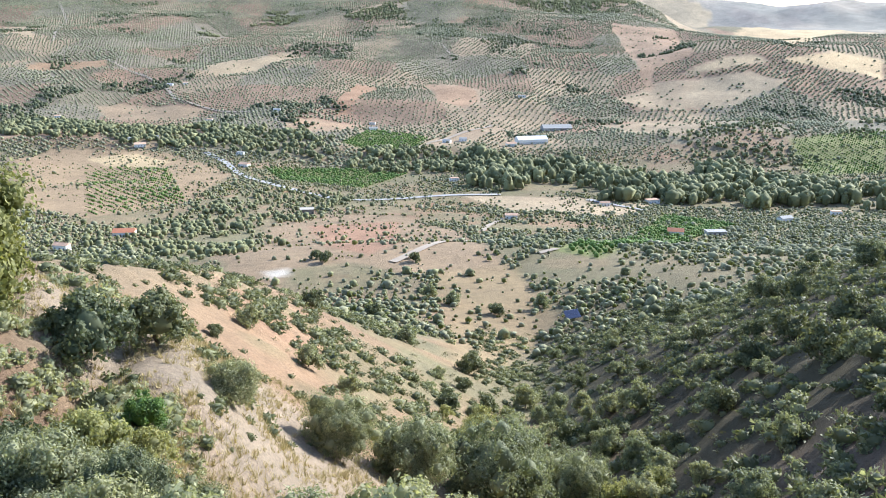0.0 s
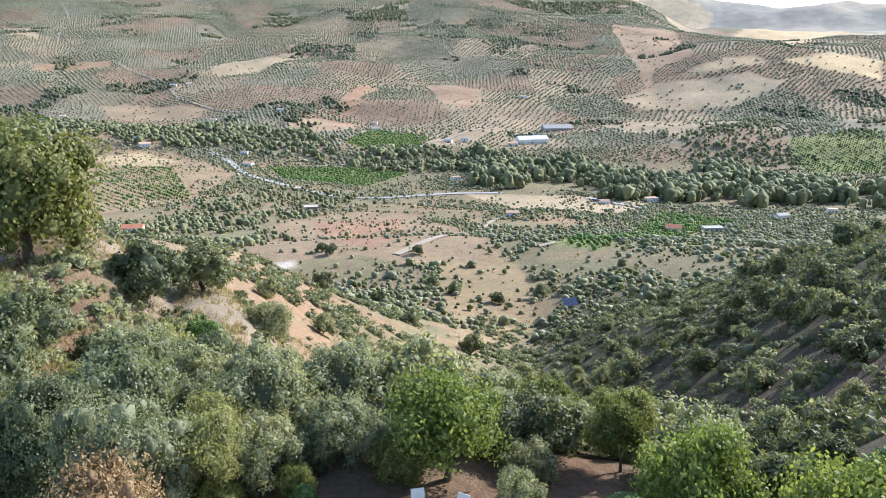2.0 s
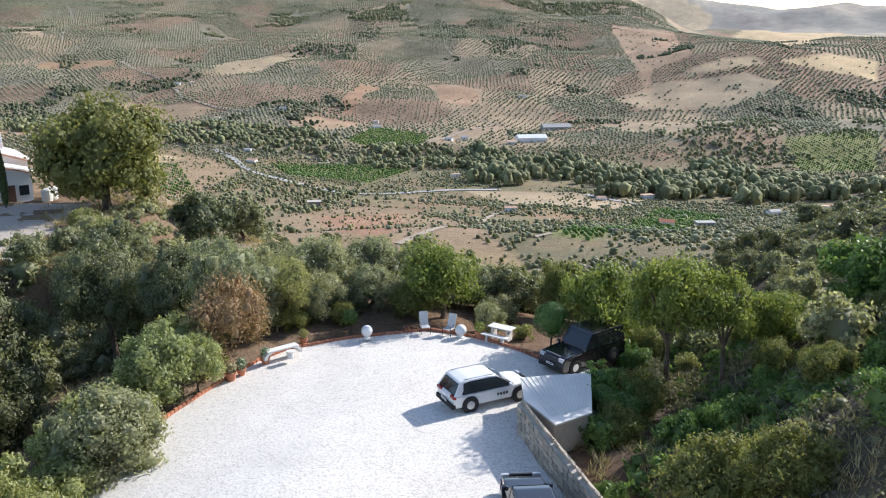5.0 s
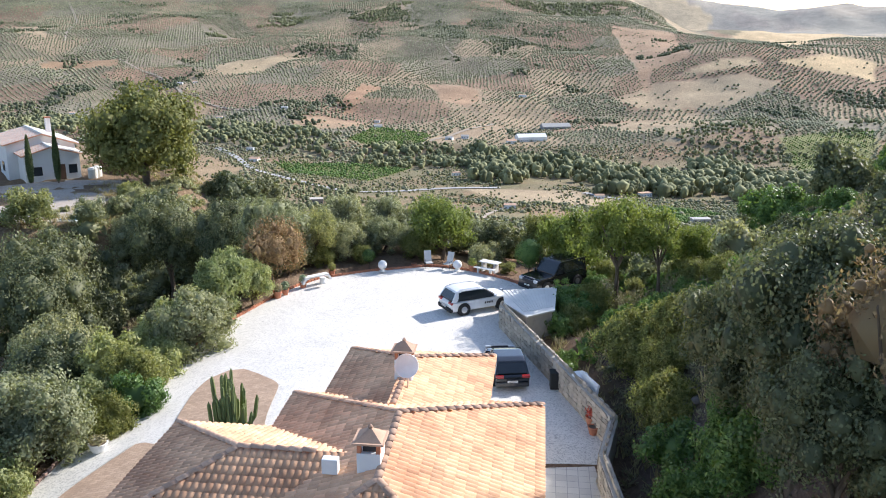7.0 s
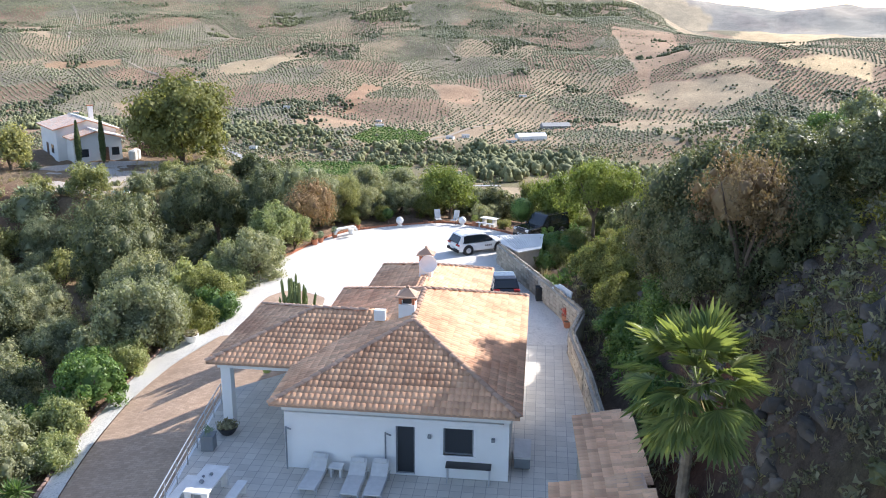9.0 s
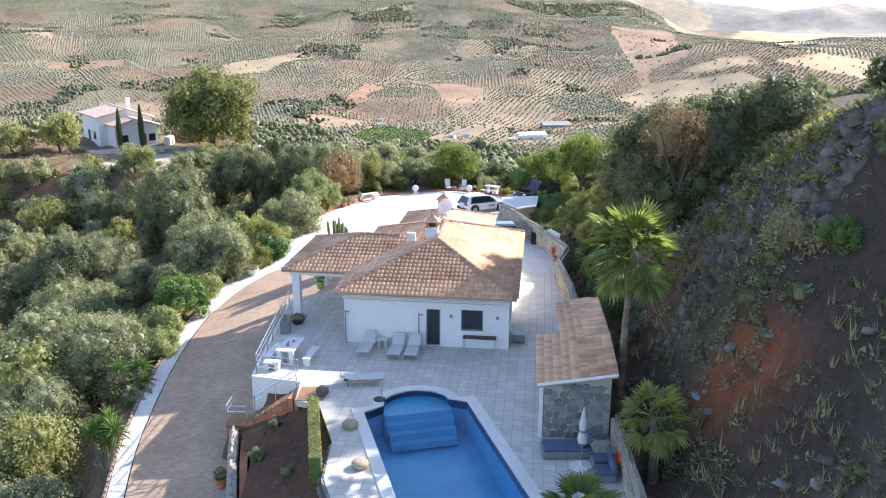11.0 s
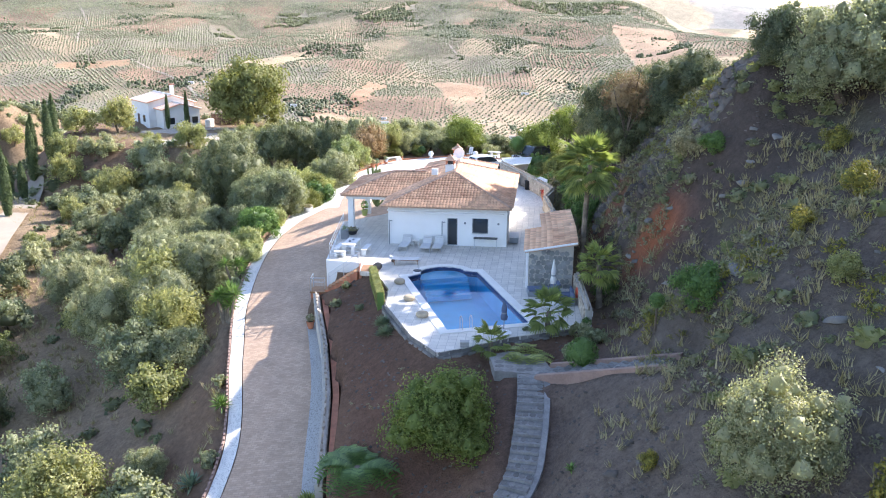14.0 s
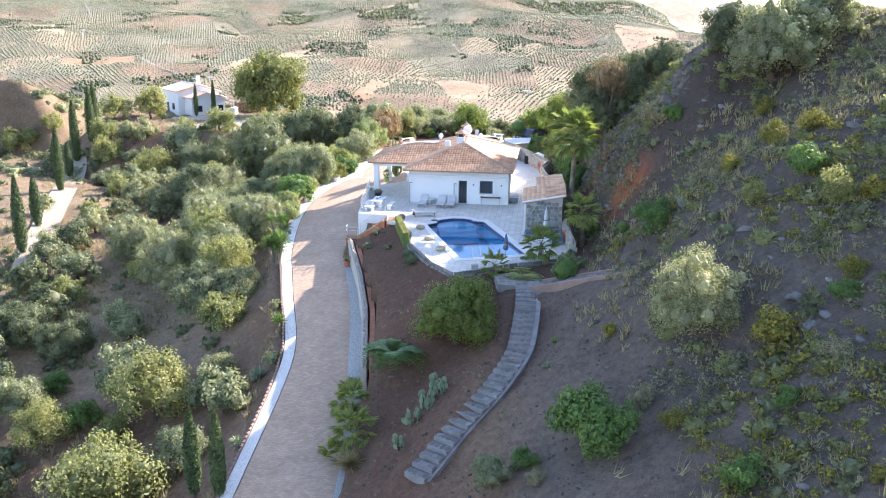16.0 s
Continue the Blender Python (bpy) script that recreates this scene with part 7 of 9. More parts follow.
def cottage_wing(xl, xr, y0, y1, zl, zr, zt, over):
    """Walls and a gabled roof; ridge over x = 0, eaves at zl and zr; every second tile course is pale, broader on the
    right to paint that slope's sunlight.
    """
    outline = [(xl, -0.5), (xr, -0.5), (xr, zr), (0, zt), (xl, zl)]
    part("wall", prism(outline, -y1, -y0), PLASTER, nb).matrix_basis = Matrix.Rotation(radians(90), 4, "X")
    for e, z in ((xl - over, zl - over * (zt - zl) / -xl), (xr + over, zr - over * (zt - zr) / xr)):
        up = 0.10
        p = [(e, y0 - 0.4, z + up), (0, y0 - 0.4, zt + up), (0, y1 + 0.4, zt + up), (e, y1 + 0.4, z + up)]
        roof = part("roof", slope_bm(p, 0.14), NBROOF, nb)
        n = int((y1 - y0 + 0.8) / 0.62)
        for k in range(n):
            y = y0 - 0.4 + (k + 0.5) * (y1 - y0 + 0.8) / n
            # broad pale courses whiten the right slope, painting in its sunlight
            part("tile_course", rods([((e, y, z + up), (0, y, zt + up))], 0.055 if e < 0 else 0.17, 6), COPING, roof)
    part("ridge", rods([((0, y0 - 0.4, zt + 0.12), (0, y1 + 0.4, zt + 0.12))], 0.14, 8), COPING, nb)


cottage_wing(-4.2, 3.9, 0.3, 9.4, 4.5, 4.1, 5.5, 0.45)
cottage_wing(-3.0, 3.4, -3.6, 0.29, 3.5, 3.3, 4.3, 0.4)
part("chimney", box(1.9, 2.5, 6.0, 6.6, 4.4, 6.9, None, 0.02), PLASTER, nb)
part("chimney_cap", box(1.8, 2.6, 5.9, 6.7, 6.9, 7.02), TERRACOTTA, nb)
part("door", box(0.6, 1.6, -3.68, -3.58, 0.0, 2.1), DARKWOOD, nb)
for x in (-1.6, 2.5):
    w = part("window", box(x - 0.5, x + 0.5, -3.66, -3.57, 0.9, 2.0), GLASS, nb)
    part("frame", box(x - 0.58, x + 0.58, -3.64, -3.60, 0.82, 0.9), WHITEPAINT, w)
part("window", box(-4.26, -4.16, 2.4, 3.6, 0.9, 2.1), GLASS, nb)
part("door", box(-4.26, -4.16, 5.4, 6.5, 0.0, 2.1), DARKWOOD, nb)
for x, y in ((4.6, -4.4), (5.4, -3.4)):
    part("water_butt", lathe([(0.55, 0), (0.6, 0.2), (0.6, 1.3), (0.4, 1.45)], 14, Matrix.Translation((x, y, 0))), COPING, nb)
fence = thing("wooden_fence", "brown board fence beside the cottage", "fence", Matrix.Translation((-43.6, 115.2, NZ)) @ Matrix.Rotation(radians(8), 4, "Z"))
for k in range(22):
    part("board", box(k * 0.22, k * 0.22 + 0.19, 0, 0.04, -0.3, 2.0), DARKWOOD, fence)
for k in range(4):
    part("post", box(k * 1.5 - 0.05, k * 1.5 + 0.07, 0.05, 0.15, -0.3, 2.15), DARKWOOD, fence)
tagged(part("patio", prism([(-52, 104), (-54, 98), (-49, 91), (-41, 86), (-35, 87), (-35.5, 97), (-37, 109), (-46, 109)], -3.0, -2.0), GRAVELPATIO), "pale gravel patio on the knoll", "patio", kind="structure")
np_ = thing("small_pool", "small blue pool in the neighbouring garden", "pool")
part("water", prism([(-36.6, 87.5), (-34.8, 87.2), (-34.4, 88.7), (-36.2, 89.1)], -1.97, -1.93), paint("blue_pool", (0.05, 0.30, 0.55), 0.1), np_)
part("rim", prism([(-36.9, 87.2), (-34.5, 86.8), (-34.0, 89.0), (-36.4, 89.5)], -2.2, -1.95), COPING, np_)


lane = []
for x, y in ((-66, 96), (-62.1, 84), (-58.5, 77), (-55, 66), (-52, 58), (-49, 48), (-45.5, 36), (-42, 24)):
    lane.append((x, y))
track(DIRTROAD, 3.2, lane)


# ---- trees and plants ----
BALL = blob(7, 3, 77)


def crown_mesh(name, seed, R, flat, clumps, leaves, length, width, material, open_=0.0, droop=0.2, lift=0.0):
    """A crown of uneven clumps of leaves, with gaps between them; its middle lies at the origin."""
    rnd = np.random.RandomState(seed)
    clumps, leaves = int(clumps * 2.0), int(leaves * (1.8 if length < 0.25 else 1.35))
    d = rnd.normal(0, 1, (clumps, 3))
    d /= np.linalg.norm(d, axis=1, keepdims=True)
    d[:, 2] = np.where(d[:, 2] < -0.72, -d[:, 2] * 0.5, d[:, 2])
    c = d * R * rnd.uniform(0.45, 0.86, (clumps, 1)) * np.array([1, 1, flat])
    r = R * rnd.uniform(0.11, 0.29, clumps)
    which = rnd.choice(clumps, leaves, p=r ** 2 / (r ** 2).sum())
    e = rnd.normal(0, 1, (leaves, 3))
    e /= np.linalg.norm(e, axis=1, keepdims=True)
    p = c[which] + e * (r[which] * rnd.uniform(0.70, 1.12 + open_, leaves))[:, None]
    nrm = e * 0.7 + p / R * 0.5 + rnd.normal(0, 0.55, (leaves, 3))
    nrm /= np.linalg.norm(nrm, axis=1, keepdims=True)
    v = leaf_quads(rnd, p, nrm, length * 0.9, width * 1.2, droop)
    keep = 0.60 - 0.5 * open_
    bv = np.concatenate([BALL[0] * (r[k] * keep) * (1 + 0.30 * rnd.uniform(-1, 1, (len(BALL[0]), 1))) + c[k] for k in range(clumps)] + [BALL[0] * R * 0.56 * (1 - 0.6 * open_) * np.array([1, 1, flat])])
    bf = np.concatenate([BALL[1] + k * len(BALL[0]) for k in range(clumps + 1)])
    v[:, 2] += lift
    bv[:, 2] += lift
    return quads_mesh(name, v, None, material, (bv, bf))


def tube(bm, pts, radii, n=8, ribs=0.0):
    """One bent, tapered tube through points; ribs: depth of lengthwise furrows."""
    prev = None
    for k, c in enumerate(pts):
        d = (Vector(pts[min(k + 1, len(pts) - 1)]) - Vector(pts[max(k - 1, 0)])).normalized()
        q = d.to_track_quat("Z", "Y")
        ring = [bm.verts.new(Vector(c) + q @ Vector((math.cos(6.2832 * i / n), math.sin(6.2832 * i / n), 0)) * radii[k] * (1 + (ribs if i % 2 else -ribs))) for i in range(n)]
        if prev:
            for i in range(n):
                bm.faces.new((prev[i], prev[(i + 1) % n], ring[(i + 1) % n], ring[i]))
        else:
            bm.faces.new(ring[::-1])
        prev = ring
    bm.faces.new(prev)


def limbs(seed, height, girth, spread, n=5, lean=0.15):
    """A tapered, slightly crooked trunk with limbs."""
    rnd = random.Random(seed)
    bm = bmesh.new()

    def grow(p, q, r0, r1, bends):
        pts = [Vector(p).lerp(Vector(q), k / bends) + Vector((rnd.uniform(-1, 1), rnd.uniform(-1, 1), 0)) * girth * 0.6 * (0 < k < bends) for k in range(bends + 1)]
        tube(bm, pts, [r0 + (r1 - r0) * k / bends for k in range(bends + 1)], 7)
    fork = Vector((rnd.uniform(-lean, lean), rnd.uniform(-lean, lean), 0.45)) * height
    fork.z = height * 0.45
    grow((0, 0, -0.3), fork, girth * 1.25, girth * 0.85, 3)
    for k in range(n):
        a = 2 * math.pi * (k + rnd.random() * 0.6) / n
        grow(fork - Vector((0, 0, 0.05)), fork + Vector((math.cos(a) * spread * rnd.uniform(0.5, 0.9), math.sin(a) * spread * rnd.uniform(0.5, 0.9), height * rnd.uniform(0.35, 0.7))), girth * 0.6, girth * 0.18, 3)
    return bm


STOCK = {}      # kind -> list of (thing, crown radius)


def tree_kind(kind, name, label, category, material, R, rise, seeds, flat=0.85, clumps=22, leaves=4200, length=0.20, width=0.09, open_=0.0, droop=0.2, girth=0.12, stem=True, bark=None):
    """Builds the first trees of a kind; rise: height of the crown's middle over the ground, in crown radii."""
    for s in seeds:
        ob = thing(name, label, category)
        if stem:
            part("trunk", limbs(s, R * rise * 1.15, girth, R * 0.75), bark or BARK, ob)
        part("crown", crown_mesh("crown", s, R, flat, clumps, leaves, length, width, material, open_, droop, R * rise), None, ob)
        STOCK.setdefault(kind, []).append((ob, R, rise))


USED = set()


def plant(kind, *spots, group="", label=""):
    """Sets trees of a kind at (x, y, crown radius) or (x, y, crown radius, height of the crown's middle)."""
    for x, y, r, *tall in spots:
        h = int(abs(x * 13.7 + y * 7.3) * 10)
        if kind == "olive" and r > 3.0:
            kind_ = "olive_big"
        else:
            kind_ = kind
        ob, R, rise = STOCK[kind_][h % len(STOCK[kind_])]
        s = r / R
        up = min(max(tall[0] / (r * rise), 0.85), 1.2) if tall else 0.92 + (h % 17) / 100.0
        m = Matrix.Translation((x, y, z_at(x, y) - 0.05)) @ Matrix.Rotation(h % 628 / 100.0, 4, "Z") @ Matrix.Diagonal((s, s, s * up, 1))
        if ob.name in USED:
            ob = copy_thing(ob, m)
            ob.matrix_basis = m
        else:
            USED.add(ob.name)
            ob.matrix_basis = m
        h = max(tall[0], 0.45 * r) / (s * up) if tall else R * rise
        for c in ob.children:
            if c.name.startswith("crown"):
                c.location.z = h - R * (rise + 0.1)
            else:
                c.scale.z = max(h, 0.2) / (R * rise)
        tagged(ob, label, "", group)


tree_kind("olive", "olive_tree", "silvery olive tree on the dry slope", "olive tree", OLIVE, 2.4, 0.82, (1, 2, 3), 0.9, 30, 7000, 0.19, 0.075, 0.15, 0.1, 0.16)
tree_kind("olive_big", "olive_tree", "wide silvery olive tree with a full crown", "olive tree", OLIVE, 4.2, 0.82, (51, 52), 0.85, 60, 15000, 0.20, 0.08, 0.15, 0.1, 0.24)
tree_kind("olive_far", "olive_tree", "grey-green olive tree on the slope", "olive tree", OLIVE, 2.6, 0.8, (4, 5), 0.85, 20, 2600, 0.30, 0.12, 0.1, 0.1, 0.16)
tree_kind("holm", "holm_oak", "dark dense holm oak on the bank", "oak tree", HOLM, 3.0, 0.75, (6, 7, 8), 0.9, 36, 11000, 0.155, 0.085, 0.1, 0.1, 0.18)
tree_kind("holm_far", "holm_oak", "dark holm oak on the slope", "oak tree", HOLM, 3.0, 0.78, (9, 10), 0.85, 22, 2800, 0.33, 0.17, 0.1, 0.1, 0.18)
tree_kind("almond", "almond_tree", "pale yellow-green almond tree with an airy crown", "almond tree", YELLOWGREEN, 2.4, 0.9, (11, 12, 13), 0.85, 26, 4200, 0.19, 0.075, 0.35, 0.3, 0.13)
tree_kind("almond_far", "almond_tree", "yellowing almond tree on the slope", "almond tree", YELLOWGREEN, 2.2, 0.88, (14, 15), 0.85, 20, 2000, 0.30, 0.13, 0.3, 0.3, 0.13)
tree_kind("green", "carob_tree", "fresh green broad-leaved tree by the yard", "tree", GREEN, 2.6, 1.0, (16, 17, 18), 0.8, 28, 4600, 0.22, 0.10, 0.35, 0.3, 0.15)
tree_kind("citrus", "citrus_tree", "bright glossy green citrus tree", "citrus tree", CAROB, 1.6, 0.8, (19, 20), 0.95, 18, 3000, 0.15, 0.085, 0.1, 0.2, 0.08)
tree_kind("ash", "ash_tree", "tall dense olive-green tree beside the neighbouring house", "tree", ASHLEAF, 5.0, 0.88, (21,), 0.85, 60, 12000, 0.34, 0.20, 0.15, 0.2, 0.30)
tree_kind("oleander", "oleander_bush", "pale green flowering oleander bush", "bush", OLEANDER, 1.7, 0.58, (22, 23), 0.9, 20, 3400, 0.24, 0.07, 0.2, 0.0, 0.05, True)
tree_kind("russet", "russet_bush", "dry russet-leaved tree at the court's edge", "tree", RUSSET, 2.4, 0.85, (24, 25), 0.85, 24, 3600, 0.17, 0.06, 0.35, 0.5, 0.12)
tree_kind("bush", "round_bush", "grey-green round garden bush", "bush", OLIVE, 0.7, 0.75, (26, 27), 0.9, 12, 1400, 0.10, 0.05, 0.05, 0.0, 0.03, True)
tree_kind("shrub", "dark_shrub", "dark green shrub on the stony slope", "shrub", CAROB, 1.2, 0.65, (28, 29), 0.85, 14, 2200, 0.16, 0.06, 0.25, -0.2, 0.05, True)
tree_kind("scrub", "dry_shrub", "dry greyish shrub on the stony slope", "shrub", SCRUB, 0.8, 0.65, (30, 31), 0.8, 12, 1300, 0.16, 0.03, 0.5, -0.3, 0.03, True)
tree_kind("gorse", "flowering_shrub", "yellow-flowered shrub on the stony slope", "shrub", GORSE, 0.8, 0.7, (32, 33), 0.85, 12, 1400, 0.12, 0.05, 0.4, -0.2, 0.03, True)
tree_kind("pale", "pale_shrub", "pale yellowish shrub in the sun", "shrub", YELLOWGREEN, 0.9, 0.7, (34, 35), 0.95, 12, 1500, 0.15, 0.05, 0.4, -0.3, 0.03, True)
tree_kind("leafy", "leafy_tree", "dense yellowish-green tree leafed down to the ground", "tree", LEAFY, 2.4, 0.72, (41, 42), 0.95, 36, 8000, 0.19, 0.085, 0.2, 0.2, 0.10)
tree_kind("garden", "garden_tree", "dense green tree leafed down to the garden bank", "tree", GREEN, 2.8, 0.76, (43,), 0.95, 44, 9000, 0.16, 0.08, 0.12, 0.1, 0.14)
tree_kind("mid", "slope_bush", "green bush on the gully slope", "bush", HOLM, 2.4, 0.65, (36, 37, 38), 0.8, 14, 1300, 0.36, 0.18, 0.15, 0.0, 0.08, True)
tree_kind("mid_olive", "slope_bush", "grey-green bush on the gully slope", "bush", OLIVE, 2.4, 0.7, (39, 40), 0.85, 14, 1300, 0.36, 0.16, 0.15, 0.0, 0.08, True)
plant('olive', (21.4, 7.7, 3.64), (24.5, 8.5, 2.45), (16.3, 26.0, 2.29, 0.68), (-13.1, 74.0, 2.97, 4.64), (-27.7, 86.5, 3.79), (5.6, 71.0, 1.51, -0.4), (-40.8, 79.7, 3.67), (-10.1, 66.0, 3.11, 3.39), (-15.6, 39.7, 2.78), (-23.8, 38.6, 2.79), (-26.3, 25.4, 3.55), (-20.6, 22.9, 3.28), (-20.4, 16.3, 3.0), (-17.3, 15.7, 2.04), (-24.4, 33.0, 3.61), (-34.1, 36.3, 3.1), (-11.9, 51.5, 2.66), (-23.8, 46.4, 2.37), (-27.8, 42.0, 3.06), (-16.0, 5.0, 1.37), (-15.9, -3.7, 1.79), (-32.4, 7.6, 2.24), (2.3, -16.0, 1.01))
plant('olive', (-20.1, 52.0, 2.46, 3.11), (-21.8, 54.4, 2.82), (5.0, 67.0, 1.23), (-0.5, 70.6, 1.47), (-15.7, 114.7, 2.62), (-9.8, 133.5, 4.92), (-2.0, 137.4, 5.52), (8.3, 145.5, 8.61), (19.4, 157.0, 6.53), (-17.7, 86.5, 2.91), (-14.2, 87.2, 2.72))
plant('holm', (19.4, 11.3, 2.28), (13.0, 28.8, 2.9, 5.6), (14.8, 25.8, 2.7, 3.0), (16.9, 28.4, 3.0, 2.0), (12.8, 32.4, 2.5, 4.6), (15.0, 31.8, 2.8, 2.8), (18.4, 25.2, 2.4, 1.6), (12.6, 25.8, 2.2, 4.6), (-25.1, 59.7, 4.0, 5.01), (-20.0, 72.0, 3.49, 7.2), (-12.1, 84.0, 2.16, 2.84), (-8.9, 82.0, 2.25, 1.21), (-14.6, 70.0, 2.87, 6.31), (-31.0, 51.0, 4.0), (-26.3, 66.0, 4.52, 5.97), (-32.4, 16.0, 2.64), (-37.5, 19.1, 3.13), (-34.0, 79.3, 5.28), (-4.2, 70.0, 1.63, 0.9), (-17.0, 41.7, 2.3))
plant('russet', (13.2, 24.6, 2.3, 6.2), (-9.6, 62.5, 2.66, 2.83))
plant('green', (11.1, 64.5, 2.45, 3.25), (13.5, 58.5, 2.62, 5.21), (16.0, 57.5, 1.89, 4.33), (18.3, 58.0, 1.75, 2.07), (2.1, 69.5, 2.77, 2.94))
plant('citrus', (12.6, 61.4, 1.05), (9.9, 55.7, 1.3), (-15.8, 33.5, 2.06), (-17.9, 32.5, 1.55), (-12.4, 44.2, 1.6), (-17.0, 36.1, 1.69), (-24.8, 43.0, 1.77), (10.1, 57.3, 1.47), (-18.0, 101.3, 1.78))
plant('almond', (-7.8, 70.0, 1.83, 2.55), (-46.4, 77.9, 3.84), (-21.5, 26.1, 3.81), (-19.0, 18.9, 2.8), (-20.4, 3.8, 3.33), (-19.7, -6.0, 3.73), (-28.4, 3.6, 2.26), (-7.2, 67.0, 1.85, 3.05))
plant('oleander', (-11.5, 56.5, 1.86, 2.9), (-10.0, 58.5, 1.41, 2.15), (-11.7, 61.2, 2.38), (-12.2, 57.4, 2.1), (-13.0, 49.9, 1.68), (-13.9, 75.4, 2.4), (-12.8, 53.4, 2.11), (-13.3, 78.7, 2.59), (-12.9, 47.7, 1.71), (-14.5, 41.4, 1.26), (-20.6, 33.8, 1.0))
plant('leafy', (7.0, 78.0, 2.07, 1.8), (9.9, 72.0, 1.67, 2.62), (-13.4, 46.3, 1.88), (-13.2, 42.6, 1.56), (12.1, 45.4, 2.16), (13.7, 43.6, 1.59), (12.6, 41.7, 1.53), (17.8, 50.7, 1.23), (20.9, 58.9, 0.92), (17.5, 55.3, 1.18), (18.8, 62.4, 1.0), (13.7, 62.9, 1.2), (21.1, 63.0, 1.35), (22.5, 56.2, 0.86))
plant('scrub', (12.9, 58.2, 1.22), (14.8, 12.2, 1.45), (9.0, -14.6, 0.77), (4.2, -17.2, 0.54), (15.7, -18.2, 0.72))
plant('almond_far', (-55.1, 101.4, 3.68), (-60.0, 97.9, 3.13), (-77.5, 109.7, 2.32), (-83.7, 107.3, 2.92), (-80.9, 107.9, 2.09), (-47.1, 64.9, 1.97), (-44.5, 50.3, 1.46), (-55.1, 81.8, 2.63), (-57.7, 86.9, 2.43), (-36.7, 26.3, 2.01), (-39.1, -22.4, 2.5), (-15.9, 65.7, 1.63), (-20.4, -34.0, 1.73), (-17.4, 11.4, 2.0), (-30.5, 29.9, 1.91), (-22.5, -1.9, 2.24), (24.1, 169.6, 1.87), (28.5, 146.3, 1.98), (19.5, 168.8, 3.12), (1.2, 192.0, 1.9), (8.3, 201.1, 3.08), (14.5, 93.5, 2.14), (15.1, 225.0, 1.84), (5.8, 188.8, 2.4))
plant('almond_far', (4.1, 177.9, 1.87), (24.6, 148.4, 2.77), (21.6, 130.2, 3.22), (-24.5, 93.7, 1.76), (-18.7, 95.6, 2.18), (-37.8, 84.8, 2.67), (-27.6, 76.0, 1.8), (-32.3, 97.0, 1.63), (-35.8, 72.7, 2.11), (-20.7, 93.0, 1.75), (-29.5, 93.1, 1.73), (-16.1, 97.4, 1.67), (-48.6, 74.3, 1.54), (-43.9, 85.8, 1.73), (-50.4, 75.9, 1.61))
plant('ash', (-35.1, 108.7, 7.27))
plant('olive_far', (-43.3, 81.9, 3.28), (-38.2, 31.6, 2.55), (-52.4, 53.7, 1.7), (-38.9, 57.5, 1.75), (-38.2, 45.6, 1.63), (-42.2, 58.3, 2.13), (-26.8, -10.2, 1.84), (-16.4, -39.4, 2.36), (-28.5, 46.3, 2.08), (-43.0, 0.4, 1.54), (-35.8, 67.1, 1.77), (-27.1, 16.7, 1.76), (-29.1, 34.0, 2.57), (-34.0, -30.7, 1.79), (-42.9, -28.6, 1.91), (-16.7, -33.3, 2.66), (-34.8, 42.7, 1.53), (-22.8, -16.7, 1.93), (-29.1, -27.8, 2.34), (-41.6, -4.4, 2.32), (-23.7, 7.7, 2.52), (-34.9, -38.6, 1.7), (-31.3, 68.4, 1.51), (-16.0, -11.1, 1.85))
plant('olive_far', (-19.4, -25.1, 1.94), (-23.6, -32.0, 1.83), (-42.0, 44.8, 2.21), (-37.9, -27.3, 2.63), (-41.2, -13.1, 1.95), (-36.5, -9.7, 1.53), (-22.2, -12.6, 2.2), (-32.4, -39.4, 1.59), (-15.5, -24.2, 2.39), (-44.2, 66.8, 2.0), (-40.9, 69.3, 1.89), (-21.2, -22.4, 2.15), (-39.1, 14.5, 2.49), (-20.0, 42.7, 1.66), (5.0, 85.2, 1.87), (12.1, 78.5, 2.72), (8.5, 75.7, 1.88), (12.7, 70.8, 2.57), (4.3, 77.1, 2.05), (10.9, 75.2, 1.81), (0.8, 85.0, 1.92), (-16.0, 72.6, 2.03), (-16.3, 83.5, 2.01), (32.4, 87.9, 2.85))
plant('olive_far', (14.4, 200.2, 2.15), (22.3, 225.1, 2.68), (11.4, 116.3, 2.76), (16.6, 194.4, 2.55), (16.7, 190.0, 2.3), (7.3, 112.8, 2.41), (10.1, 158.9, 2.97), (32.5, 124.4, 2.96), (26.4, 111.7, 3.26), (-0.9, 229.1, 1.9), (26.7, 142.5, 2.98), (4.5, 132.5, 2.56), (9.7, 127.1, 2.89), (-23.7, 79.4, 2.6), (-27.3, 95.1, 2.15), (-32.7, 86.0, 1.92), (-20.2, 89.9, 2.58), (-31.4, 94.6, 1.62), (-28.8, 81.4, 2.64), (-31.6, 72.5, 2.71), (-39.5, 74.5, 1.95), (-43.1, 74.4, 1.59), (-53.5, 85.5, 1.85), (-52.7, 77.7, 2.08))
plant('olive_far', (-41.6, 72.2, 1.81), (-44.0, 70.1, 1.83))
